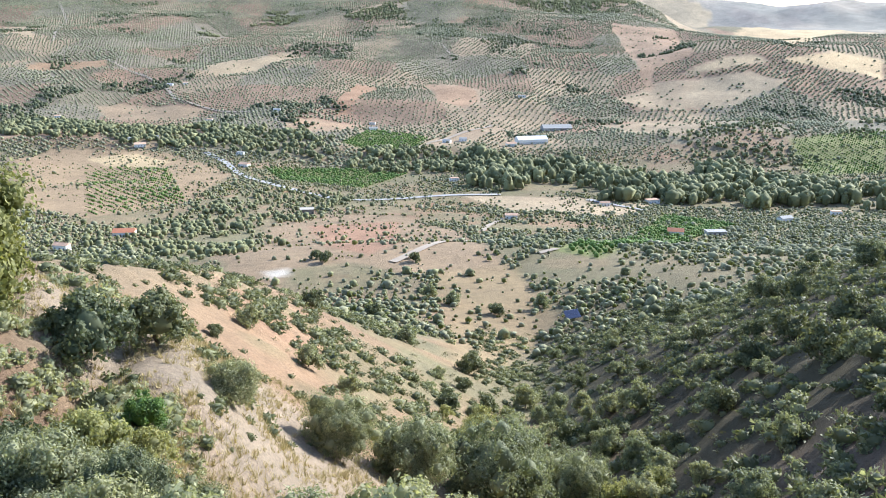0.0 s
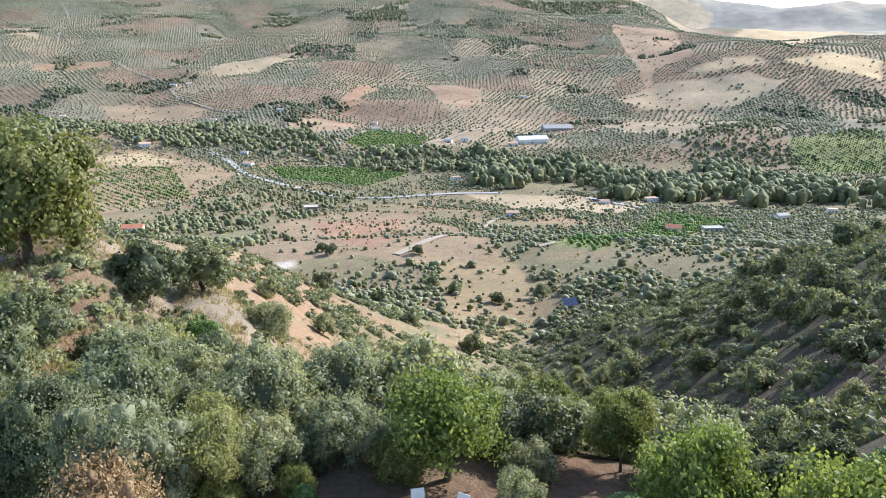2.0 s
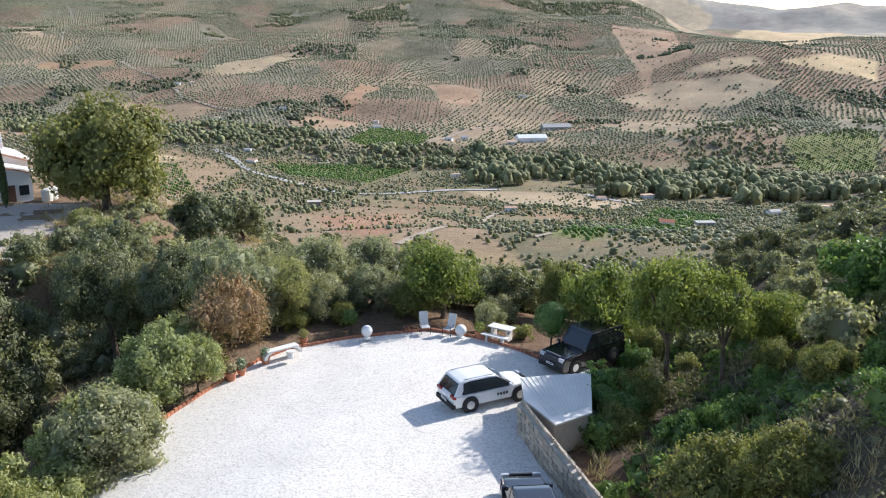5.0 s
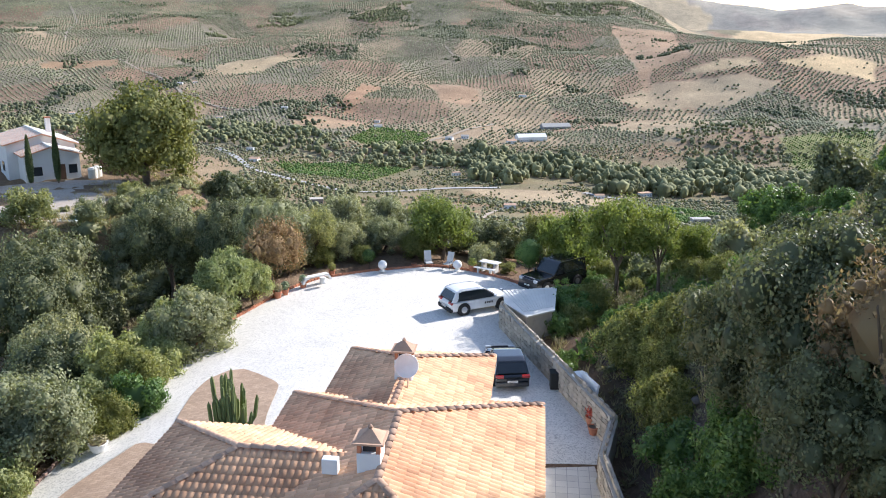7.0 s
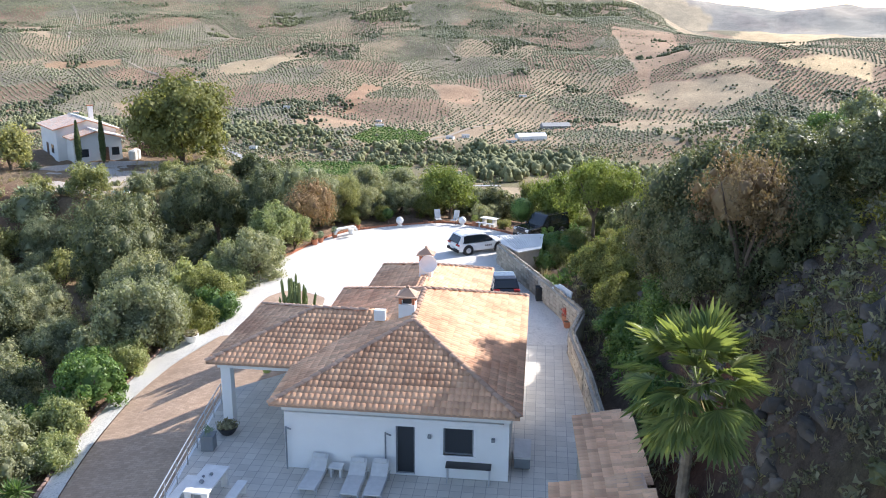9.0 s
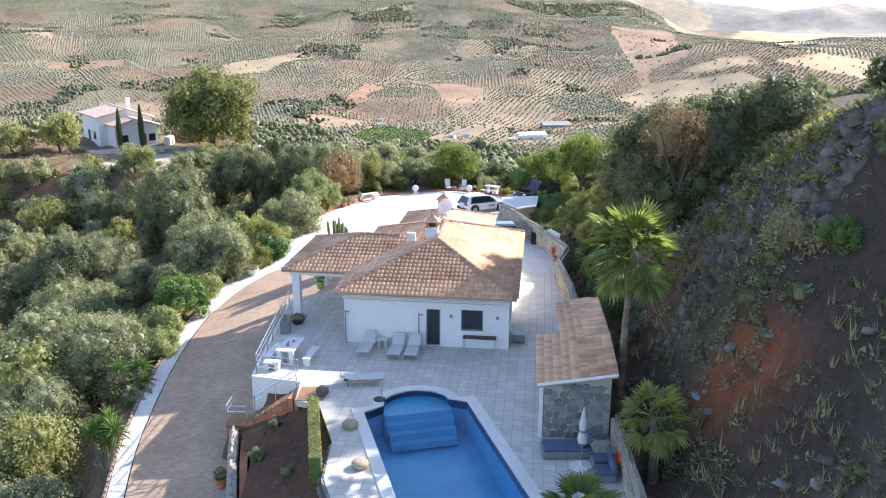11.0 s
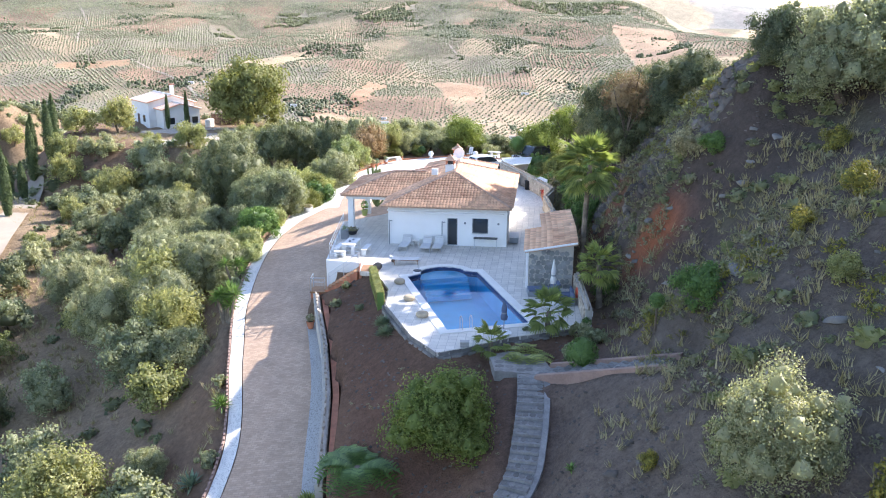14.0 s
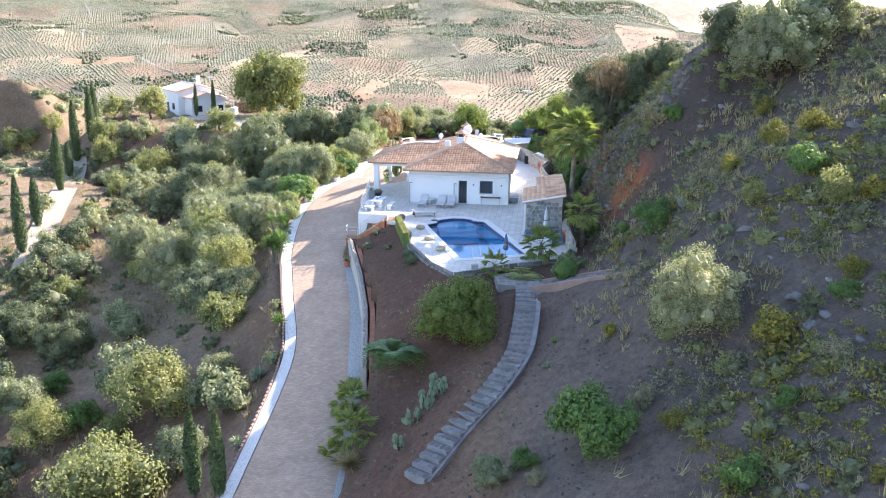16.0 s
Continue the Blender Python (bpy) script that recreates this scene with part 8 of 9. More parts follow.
plant('holm_far', (-35.2, 47.9, 2.21), (-27.4, 89.8, 2.99), (-25.9, 111.1, 3.98), (-25.8, 84.0, 2.87, 6.82), (-22.9, 117.8, 3.73), (-18.1, 63.3, 1.5), (-27.4, -32.8, 1.71), (-34.3, -12.6, 2.45), (-41.4, 50.9, 1.73), (-30.1, -2.1, 2.39), (-35.5, 10.8, 1.94), (-34.8, 2.1, 1.93), (-29.5, -30.8, 1.61), (-17.6, -15.3, 2.4), (-41.1, 9.4, 2.47), (-17.6, -20.1, 1.66), (-20.0, -37.4, 1.81), (-34.3, -22.3, 2.47), (1.6, 73.0, 2.64), (-19.6, 78.1, 2.97), (-18.4, 75.5, 1.81), (6.6, 73.8, 2.35), (9.1, 80.4, 2.02), (-18.3, 81.3, 2.59))
plant('holm_far', (8.4, 85.5, 2.5), (36.2, 65.4, 1.38), (27.2, 59.3, 2.5), (22.5, 43.6, 1.48), (16.1, 68.2, 2.15), (34.6, 43.9, 1.83), (21.4, 51.4, 1.33), (21.7, 76.6, 1.51), (-24.9, 97.6, 2.61), (-21.1, 83.9, 2.55), (-29.0, 97.9, 2.26), (-29.1, 78.1, 1.68))
plant('bush', (-11.7, 2.6, 0.71), (-12.9, 9.4, 0.54), (8.1, 5.5, 0.71), (7.2, 2.2, 0.81), (-37.8, 88.7, 0.95), (-37.7, 91.5, 0.7), (-18.3, 29.8, 0.55))
plant('shrub', (-30.7, 10.7, 1.43), (-26.4, 5.0, 1.66), (12.2, -0.8, 1.34), (10.4, 11.6, 1.0), (18.5, -6.1, 1.17), (15.6, 10.4, 0.89), (6.6, -16.1, 2.02), (11.2, -22.3, 0.97), (13.5, -19.5, 0.69), (17.3, -15.0, 0.78), (3.8, -15.8, 0.76), (12.6, 33.2, 1.22), (8.9, 47.8, 0.88), (16.8, 44.0, 1.38), (30.0, 56.8, 1.94), (32.9, 64.5, 1.34), (39.3, 49.0, 2.29), (24.2, 61.6, 2.55), (39.4, 74.0, 1.94), (29.7, 68.9, 1.44), (20.9, 68.5, 2.03), (14.5, 51.0, 1.23), (20.5, 56.3, 0.93), (23.2, 54.6, 0.88))
plant('shrub', (12.3, 51.2, 1.21), (19.7, 60.7, 1.27), (14.3, 53.2, 1.23), (19.6, 50.1, 0.89), (22.6, 53.1, 0.99), (16.6, 60.0, 0.83), (15.3, 54.8, 0.91), (23.8, 57.5, 1.38), (24.0, 51.7, 1.24), (16.5, 53.5, 0.94), (21.4, 61.0, 0.91))
plant('pale', (-23.1, 2.9, 1.25), (16.1, -5.9, 0.8), (19.0, -9.2, 1.11), (-33.8, 98.7, 1.46), (7.1, 66.6, 0.77), (-21.2, 97.8, 2.3), (15.2, 60.8, 0.83))
plant('gorse', (14.3, -15.3, 1.32), (9.9, -17.1, 0.68), (8.5, -8.9, 0.46), (18.5, -1.2, 0.88), (16.2, -1.2, 0.74), (20.1, -2.6, 0.86), (17.9, -14.0, 0.74), (14.6, -24.7, 0.41), (20.2, -10.2, 0.72), (19.6, 4.1, 0.82), (12.7, 40.3, 0.7))
plant('mid', (40.9, 161.1, 3.35), (49.9, 176.2, 3.29), (67.8, 285.7, 4.0), (57.1, 179.1, 4.0), (53.4, 158.4, 4.0), (62.0, 171.4, 4.0), (19.0, 350.7, 4.0), (6.7, 254.5, 4.0), (-25.4, 325.0, 4.0), (-31.1, 237.9, 3.41), (84.9, 211.8, 4.0), (150.7, 387.0, 4.0), (-29.8, 157.2, 1.4), (55.0, 218.3, 3.05), (24.4, 199.1, 4.0), (-63.5, 438.1, 3.72), (-58.4, 431.4, 4.0), (-15.8, 433.2, 3.63), (38.3, 45.1, 1.5), (7.1, 164.4, 1.81), (10.1, 218.1, 3.22), (33.1, 100.2, 3.16), (31.7, 109.0, 2.32), (28.9, 190.0, 2.92))
plant('mid', (11.4, 134.3, 2.37), (26.3, 90.8, 3.19), (1.7, 202.8, 2.81), (1.1, 211.3, 2.01), (4.9, 229.1, 2.74), (15.5, 105.7, 3.16), (64.2, 148.2, 2.79), (73.0, 225.4, 3.67), (33.0, 246.0, 1.84), (101.5, 120.3, 2.84), (84.0, 130.3, 1.85), (105.1, 156.6, 2.17), (43.8, 219.1, 2.33), (53.1, 230.4, 1.88), (60.1, 157.6, 2.18), (115.0, 224.8, 2.33), (104.0, 269.3, 1.73), (103.3, 161.0, 1.66), (96.9, 293.7, 1.79), (52.2, 81.1, 3.04), (75.0, 234.2, 1.81), (51.0, 220.6, 1.83), (37.1, 289.7, 1.73), (77.7, 245.8, 3.77))
plant('mid', (106.4, 293.2, 2.38), (108.5, 187.3, 2.8), (84.8, 156.3, 2.77), (63.1, 270.0, 1.78), (94.6, 86.4, 2.04), (108.6, 114.5, 2.39), (57.0, 192.0, 2.59), (79.6, 290.1, 2.54), (74.5, 110.6, 3.01), (33.6, 158.6, 2.06), (54.2, 287.9, 1.71), (48.0, 88.5, 2.94), (83.0, 106.8, 2.95), (86.3, 114.3, 2.49), (71.3, 123.0, 2.82), (99.8, 141.8, 1.63), (88.8, 192.8, 2.0), (86.4, 243.1, 3.77), (114.4, 117.3, 3.25), (67.7, 140.9, 2.06), (113.3, 282.9, 1.68), (99.8, 210.0, 1.65), (112.6, 157.4, 2.46), (85.0, 80.3, 2.3))
plant('mid', (35.0, 248.7, 1.88), (70.6, 208.9, 3.54), (97.5, 223.8, 2.54), (46.0, 124.0, 3.06), (33.3, 237.2, 2.28))
plant('mid_olive', (35.9, 189.4, 4.0), (37.1, 362.0, 4.0), (1.9, 361.7, 4.0), (-7.3, 372.5, 4.0), (-20.0, 171.7, 2.79), (-13.3, 170.4, 2.6), (-30.2, 176.8, 2.71), (-10.1, 264.0, 3.74), (20.3, 239.0, 4.0), (-15.8, 2.3, 1.96), (-14.2, -0.5, 2.08), (-30.1, -16.4, 2.22), (-43.6, 37.1, 2.48), (-29.1, 18.9, 1.89), (-24.3, -39.8, 2.32), (1.1, 82.1, 2.55), (-7.6, 77.8, 2.22), (-10.2, 77.1, 1.85), (-10.8, 70.6, 2.79), (10.9, 83.3, 2.48), (-0.0, 77.5, 2.78), (35.1, 62.1, 2.0), (33.7, 69.6, 1.37), (33.2, 56.6, 1.36))
plant('mid_olive', (19.6, 53.7, 2.05), (38.8, 68.7, 1.62), (29.9, 76.6, 1.73), (23.3, 66.3, 1.76), (16.7, 63.6, 1.89), (27.4, 45.7, 1.52), (33.9, 72.2, 2.3), (7.4, 208.1, 2.42), (26.8, 123.9, 2.28), (30.1, 207.3, 2.0), (33.6, 112.9, 2.91), (21.3, 173.4, 2.78), (30.3, 149.5, 2.48), (28.3, 175.3, 3.26), (7.2, 103.1, 3.33), (28.2, 181.5, 2.64), (21.9, 208.4, 3.27), (14.4, 165.2, 3.38), (32.2, 139.5, 1.89), (15.0, 179.4, 2.19), (19.3, 202.8, 2.51), (10.1, 170.3, 1.8), (15.8, 215.6, 3.24), (31.0, 166.9, 2.4))
plant('mid_olive', (15.3, 112.8, 2.04), (21.5, 178.7, 3.01), (12.1, 98.7, 3.32), (21.6, 190.4, 3.14), (26.4, 204.8, 2.41), (29.7, 160.9, 3.12), (28.7, 118.6, 2.1), (20.1, 121.3, 3.18), (27.4, 228.9, 2.89), (0.1, 153.2, 2.63), (25.2, 218.3, 2.87), (19.9, 105.1, 2.1), (20.4, 100.9, 2.08), (26.4, 104.3, 3.21), (7.1, 123.8, 2.43), (2.3, 123.6, 3.04), (31.9, 185.2, 1.95), (106.1, 87.1, 2.23), (68.4, 213.9, 1.79), (98.9, 163.1, 3.32), (72.7, 146.8, 2.06), (33.2, 200.5, 2.95), (101.3, 264.2, 2.58), (99.8, 98.8, 2.59))
plant('mid_olive', (53.4, 130.1, 3.8), (86.6, 269.6, 3.5), (89.5, 215.4, 3.1), (47.4, 191.0, 2.27), (70.5, 117.2, 1.78), (103.0, 152.5, 2.99), (111.3, 82.4, 2.99), (38.6, 278.6, 2.8), (105.3, 282.5, 1.66), (40.5, 230.5, 2.57), (40.1, 83.8, 2.06), (30.9, 218.4, 2.66), (38.8, 108.2, 2.39), (39.9, 135.3, 2.74), (46.3, 268.8, 2.97), (49.5, 284.4, 2.58), (110.8, 206.5, 3.18), (89.0, 283.9, 2.63), (99.8, 109.9, 3.3), (48.5, 167.3, 2.18), (62.6, 299.9, 1.66), (113.3, 264.3, 2.84), (73.1, 284.7, 1.94), (33.9, 287.0, 2.48))
plant('mid_olive', (53.3, 146.1, 3.15), (111.8, 228.2, 2.08), (-24.4, 75.4, 1.83), (-31.4, 91.3, 1.88), (-16.6, 93.2, 1.73), (-25.8, 72.0, 2.49), (-22.2, 86.7, 1.64), (-24.1, 89.4, 1.66), (-47.3, 70.9, 2.36), (-53.3, 73.0, 1.78), (-50.3, 85.0, 2.38), (-50.0, 80.2, 1.81), (-37.8, 70.2, 1.98), (-50.5, 72.3, 1.74))
plant('garden', (0.7, -2.4, 2.8, 2.1))
plant('olive_big', (11.8, -12.2, 2.5, 2.2), label="silvery round olive tree on the stony slope")
# added to keep sun off the walkway, closing a gap in the bank's shrubs
plant('shrub', (12.3, 31.4, 1.5), (12.9, 33.6, 1.4))
plant('holm_far', (-37.8, 24.5, 2.6), (-41.8, 39.5, 2.4), (-41.4, 28.6, 2.7))
plant('olive', (-5.2, 69.0, 1.9), (-2.6, 70.8, 2.0), (-8.8, 68.6, 2.1))
plant('leafy', (0.2, 69.4, 1.5), (-6.9, 67.0, 1.2), (-4.0, 68.0, 0.9))
plant('oleander', (-14.8, 44.8, 1.8), (-13.9, 51.8, 1.7), (-15.3, 47.8, 2.0), (-15.6, 37.4, 1.5), (-16.4, 31.2, 1.6), (-15.8, 28.4, 1.4), (-12.4, 55.0, 1.6))
plant('olive', (-6.0, 72.5, 2.5), (-3.0, 75.5, 2.6), (1.2, 79.5, 2.5), (-11.8, 80.5, 2.7), (4.2, 73.4, 2.2), (-18.6, 27.6, 3.2), (-20.6, 30.8, 2.8), (-28.6, 53.0, 3.2), (-33.0, 58.5, 2.9))
plant('holm', (-19.2, 48.6, 3.2), (-22.4, 36.0, 3.0), (-9.0, 75.0, 2.4), (-15.8, 78.4, 3.0), (-29.6, 72.0, 3.2), (-23.6, 63.0, 3.3))
plant('shrub', (11.3, 26.0, 1.5), (11.2, 29.0, 1.6), (11.4, 32.5, 1.5), (11.5, 35.5, 1.6), (12.8, 30.4, 1.7))
plant('leafy', (12.0, 38.6, 1.7), (10.2, 53.4, 1.3), (11.6, 56.0, 1.5))
plant('citrus', (10.6, 54.8, 1.4), (9.2, 52.6, 1.1))
for kept in [ob for stock in STOCK.values() for ob, *_ in stock if ob.name not in USED]:
    for ob in list(kept.children) + [kept]:
        bpy.data.objects.remove(ob)



def cypress(x, y, h, w):
    """A slim cypress: a short trunk and a spire of upright sprays."""
    ob = thing("cypress_tree", "slim dark green cypress", "cypress", Matrix.Translation((x, y, z_at(x, y) - 0.1)), "cypresses")
    part("trunk", rods([((0, 0, -0.2), (0, 0, 0.9))], 0.10), BARK, ob)
    rnd = np.random.RandomState(int(abs(x * 10 + y)) % 9999)
    n = int(900 + 260 * h)
    t = rnd.rand(n) ** 0.85
    a = rnd.uniform(0, 6.28, n)
    r = w * np.sin(np.pi * np.clip(0.10 + 0.90 * t, 0, 1)) ** 0.65 * (0.8 + 0.3 * rnd.rand(n)) * (1 - 0.35 * t)
    p = np.stack([r * np.cos(a), r * np.sin(a), 0.5 + t * (h - 0.5)], 1)
    nrm = np.stack([np.cos(a), np.sin(a), 0.35 + 0 * a], 1) + rnd.normal(0, 0.35, (n, 3))
    nrm /= np.linalg.norm(nrm, axis=1, keepdims=True)
    v = leaf_quads(rnd, p, nrm, 0.34, 0.13, -0.9)
    core = [(w * 0.72 * math.sin(math.pi * (0.1 + 0.9 * k / 10)) ** 0.65 * (1 - 0.35 * k / 10) + 0.01, 0.5 + k * (h - 0.7) / 10) for k in range(11)]
    m = 9
    cv = np.array([(rr * math.cos(6.283 * i / m), rr * math.sin(6.283 * i / m), z) for rr, z in core for i in range(m)])
    cf = np.array([q for k in range(10) for i in range(m) for q in ((k * m + i, k * m + (i + 1) % m, (k + 1) * m + i), (k * m + (i + 1) % m, (k + 1) * m + (i + 1) % m, (k + 1) * m + i))])
    part("crown", quads_mesh("crown", v, None, CYPRESS, (cv, cf)), None, ob)


def fan_leaf(rnd, length, blades, spread, fold=0.25):
    """One fan of narrow blades on a stalk, along +x."""
    V, n = [], 0
    stalk = length * 0.62
    V += [(0, -0.015, 0), (stalk, -0.012, 0), (stalk, 0.012, 0), (0, 0.015, 0)]
    for k in range(blades):
        a = (k / (blades - 1) - 0.5) * 2 * spread
        L = length * 0.62 * (1 - 0.3 * abs(a) / spread) * rnd.uniform(0.9, 1.05)
        d = np.array([math.cos(a), math.sin(a), -0.05])
        s = np.array([-math.sin(a), math.cos(a), 0])
        o = np.array([stalk, 0, 0])
        z = np.array([0, 0, fold * (1 if k % 2 else -1) * 0.02])
        tip = o + d * L + np.array([0, 0, -0.22 * L * rnd.uniform(0.5, 1.4)])
        mid = o + d * L * 0.55
        V += [tuple(o), tuple(mid + s * 0.045 * length + z), tuple(tip), tuple(mid - s * 0.045 * length - z)]
    return np.array(V)


def palm(x, y, h, L, fans=26, blades=15, lean=(0, 0), label="fan palm with a shaggy trunk", z=None, r=0.16):
    ob = thing("fan_palm", label, "palm", Matrix.Translation((x, y, (z_at(x, y) if z is None else z) - 0.05)), "fan palms")
    rnd = np.random.RandomState(int(abs(x * 17 + y * 5)) % 9999)
    bm = bmesh.new()
    n = max(3, int(h / 0.22))
    for k in range(n):
        a, b = k / n, (k + 1) / n
        add_rod(bm, (lean[0] * a * a, lean[1] * a * a, h * a), (lean[0] * b * b, lean[1] * b * b, h * b + 0.05), r * (1.35 - 0.3 * a), r * (1.1 - 0.3 * a), 9)
    part("trunk", bm, PALMBARK, ob)
    V = []
    for k in range(fans):
        el = radians(75 - 125 * (k / fans) ** 1.1 + rnd.uniform(-8, 8))
        az = k * 2.399 + rnd.uniform(-0.2, 0.2)
        f = fan_leaf(rnd, L * rnd.uniform(0.85, 1.1), blades, radians(80))
        m = Matrix.Rotation(az, 4, "Z") @ Matrix.Rotation(-el, 4, "Y") @ Matrix.Rotation(rnd.uniform(-0.4, 0.4), 4, "X")
        M = np.array(m)[:3, :3]
        V.append(f @ M.T + np.array([lean[0], lean[1], h]))
    part("fronds", quads_mesh("fronds", np.concatenate(V), None, PALMLEAF), None, ob)
    if h > 2:
        V = []
        for k in range(14):
            f = fan_leaf(rnd, L * 0.7, 9, radians(45))
            M = np.array(Matrix.Rotation(k * 2.4, 4, "Z") @ Matrix.Rotation(radians(62 + rnd.uniform(0, 15)), 4, "Y"))[:3, :3]
            V.append(f @ M.T + np.array([lean[0], lean[1], h - 0.1]))
        part("dead_fronds", quads_mesh("dead", np.concatenate(V), None, DRYGRASS), None, ob, "hanging dry fronds")
    return ob


def feather_palm(x, y, L, n=22, h=0.5, label="young date palm with arching feather leaves", mat=None):
    """Arching feathered leaves round a short stem."""
    ob = thing("date_palm", label, "palm", Matrix.Translation((x, y, z_at(x, y) - 0.05)))
    rnd = np.random.RandomState(int(abs(x * 11 + y * 3)) % 9999)
    part("trunk", lathe([(0.26, -0.2), (0.30, 0.1), (0.24, h), (0.12, h + 0.15)], 10), PALMBARK, ob)
    V = []
    for k in range(n):
        az, up = k * 2.399, rnd.uniform(0.5, 1.25)
        d = np.array([math.cos(az), math.sin(az), 0])
        s = np.array([-math.sin(az), math.cos(az), 0])
        LL = L * rnd.uniform(0.8, 1.1)
        for i in range(14):
            u = (i + 1) / 14
            p = d * LL * u * math.cos(up * 0.6) + np.array([0, 0, h + LL * (u * math.sin(up) - 0.75 * u * u)])
            for sg in (-1, 1):
                w = 0.26 * L * (1 - 0.6 * abs(u - 0.45)) * sg
                tip = p + s * w + d * 0.12 * L + np.array([0, 0, 0.05 * L - abs(w) * 0.25])
                V += [p, p + d * 0.05 * L, tip, p + s * w * 0.5 + d * 0.02 * L]
    part("fronds", quads_mesh("fronds", np.array(V), None, mat or PALMLEAF), None, ob)


def rosette(name, label, category, x, y, L, n, width, material, el0=20, el1=80, stem=0.0, heads=1, dz=0.0, spread=0.0):
    """Sword leaves from a short stem: yuccas, agaves and tufts."""
    ob = thing(name, label, category, Matrix.Translation((x, y, z_at(x, y) + dz)))
    rnd = np.random.RandomState(int(abs(x * 19 + y * 23)) % 9999)
    V = []
    bm = bmesh.new()
    for hd in range(heads):
        o = np.array([rnd.uniform(-1, 1) * spread, rnd.uniform(-1, 1) * spread, stem * rnd.uniform(0.5, 1.1)])
        add_rod(bm, (o[0] * 0.3, o[1] * 0.3, -0.2), tuple(o), 0.09 + 0.02 * stem, 0.07, 7)
        for k in range(n):
            az, el = k * 2.399 + rnd.uniform(-0.2, 0.2), radians(el0 + (el1 - el0) * k / n)
            d = np.array([math.cos(az) * math.cos(el), math.sin(az) * math.cos(el), math.sin(el)])
            s = np.array([-math.sin(az), math.cos(az), 0])
            LL = L * rnd.uniform(0.75, 1.1)
            mid, tip = o + d * LL * 0.55, o + d * LL + np.array([0, 0, -0.10 * LL])
            V += [o + s * width * 0.25, mid + s * width * 0.5, tip, mid - s * width * 0.5]
            V += [o + s * width * 0.25, mid - s * width * 0.5, mid - s * width * 0.45, o - s * width * 0.25]
    part("stem", bm, PALMBARK, ob)
    part("leaves", quads_mesh("leaves", np.array(V), None, material), None, ob)
    return ob


def tall_cactus(x, y, z, h):
    """Stout ribbed stems that rise from one base, each with arms that bend out and turn upright."""
    ob = thing("candelabra_cactus", "tall branching candelabra cactus by the house", "cactus", Matrix.Translation((x, y, z)))
    rnd = random.Random(4)

    def stem(a, out, z0, top, r):
        d = Vector((math.cos(a), math.sin(a), 0))
        bend = min(0.5, (top - z0) * 0.3)
        pts = [d * out[0] + Vector((0, 0, z0)), d * (out[0] * 0.4 + out[1] * 0.6) + Vector((0, 0, z0 + bend * 0.45)), d * out[1] * 0.94 + Vector((0, 0, z0 + bend)),
               d * out[1] + Vector((0, 0, z0 + (top - z0) * 0.6)), d * out[1] * 1.06 + Vector((0, 0, top - 0.15)), d * out[1] * 1.06 + Vector((0, 0, top))]
        bm = bmesh.new()
        tube(bm, pts, [r * 0.7, r * 0.85, r, r * 1.05, r * 0.9, r * 0.35], 12, 0.15)
        part("stem", bm, CACTUS, ob)
    for k in range(12):
        a = k * 2.399 + rnd.uniform(-0.3, 0.3)
        out, top = rnd.uniform(0.12, 0.6), h * rnd.uniform(0.7, 1.0)
        stem(a, (0.06, out), 0.0, top, rnd.uniform(0.075, 0.095))
        for _ in range(2):
            zb = rnd.uniform(0.25, 0.6) * top
            stem(a + rnd.uniform(-0.5, 0.5), (out, out + rnd.uniform(0.28, 0.5)), zb, min(h, zb + rnd.uniform(0.9, 1.9)), rnd.uniform(0.065, 0.085))


def prickly_pear(x, y, n, s):
    ob = thing("prickly_pear", "grey-green prickly pear cactus beside the steps", "cactus", Matrix.Translation((x, y, z_at(x, y))))
    rnd = random.Random(int(abs(x * 7 + y)))
    tips = [((rnd.uniform(-0.5, 0.5) * s, rnd.uniform(-0.5, 0.5) * s, -0.05), rnd.uniform(0, 3.14)) for _ in range(n)]
    for lvl in range(3):
        nxt = []
        for (p, az) in tips:
            r = s * rnd.uniform(0.20, 0.28)
            tilt = rnd.uniform(-0.5, 0.5)
            m = Matrix.Translation(p) @ Matrix.Rotation(az, 4, "Z") @ Matrix.Rotation(tilt, 4, "Y") @ Matrix.Translation((0, 0, r)) @ Matrix.Diagonal((0.75 * r, 0.16 * r, r, 1))
            bm = bmesh.new()
            bmesh.ops.create_uvsphere(bm, u_segments=10, v_segments=7, radius=1, matrix=m)
            part("pad", bm, AGAVE, ob, smooth=True)
            top = m @ Vector((rnd.uniform(-0.5, 0.5), 0, 0.85))
            for _ in range(1 + (rnd.random() < 0.4)):
                nxt.append((tuple(top), az + rnd.uniform(-1.2, 1.2)))
        tips = nxt[: n + 2]


def topiary(x, y, stem, r, z=None, label="round clipped topiary tree"):
    ob = thing("topiary_tree", label, "topiary", Matrix.Translation((x, y, z_at(x, y) if z is None else z)))
    part("trunk", rods([((0, 0, -0.2), (0.03, 0.02, stem))], 0.05), BARK, ob)
    rnd = np.random.RandomState(int(abs(x * 31 + y * 3)) % 999)
    n = int(1500 * r * r) + 500
    e = rnd.normal(0, 1, (n, 3))
    e /= np.linalg.norm(e, axis=1, keepdims=True)
    v = leaf_quads(rnd, e * r * rnd.uniform(0.93, 1.03, (n, 1)) + np.array([0, 0, stem + r * 0.8]), e + rnd.normal(0, 0.3, (n, 3)), 0.12, 0.07)
    part("crown", quads_mesh("crown", v, None, CAROB, (BALL[0] * r * 0.92 / 1.05 + np.array([0, 0, stem + r * 0.8]), BALL[1])), None, ob)

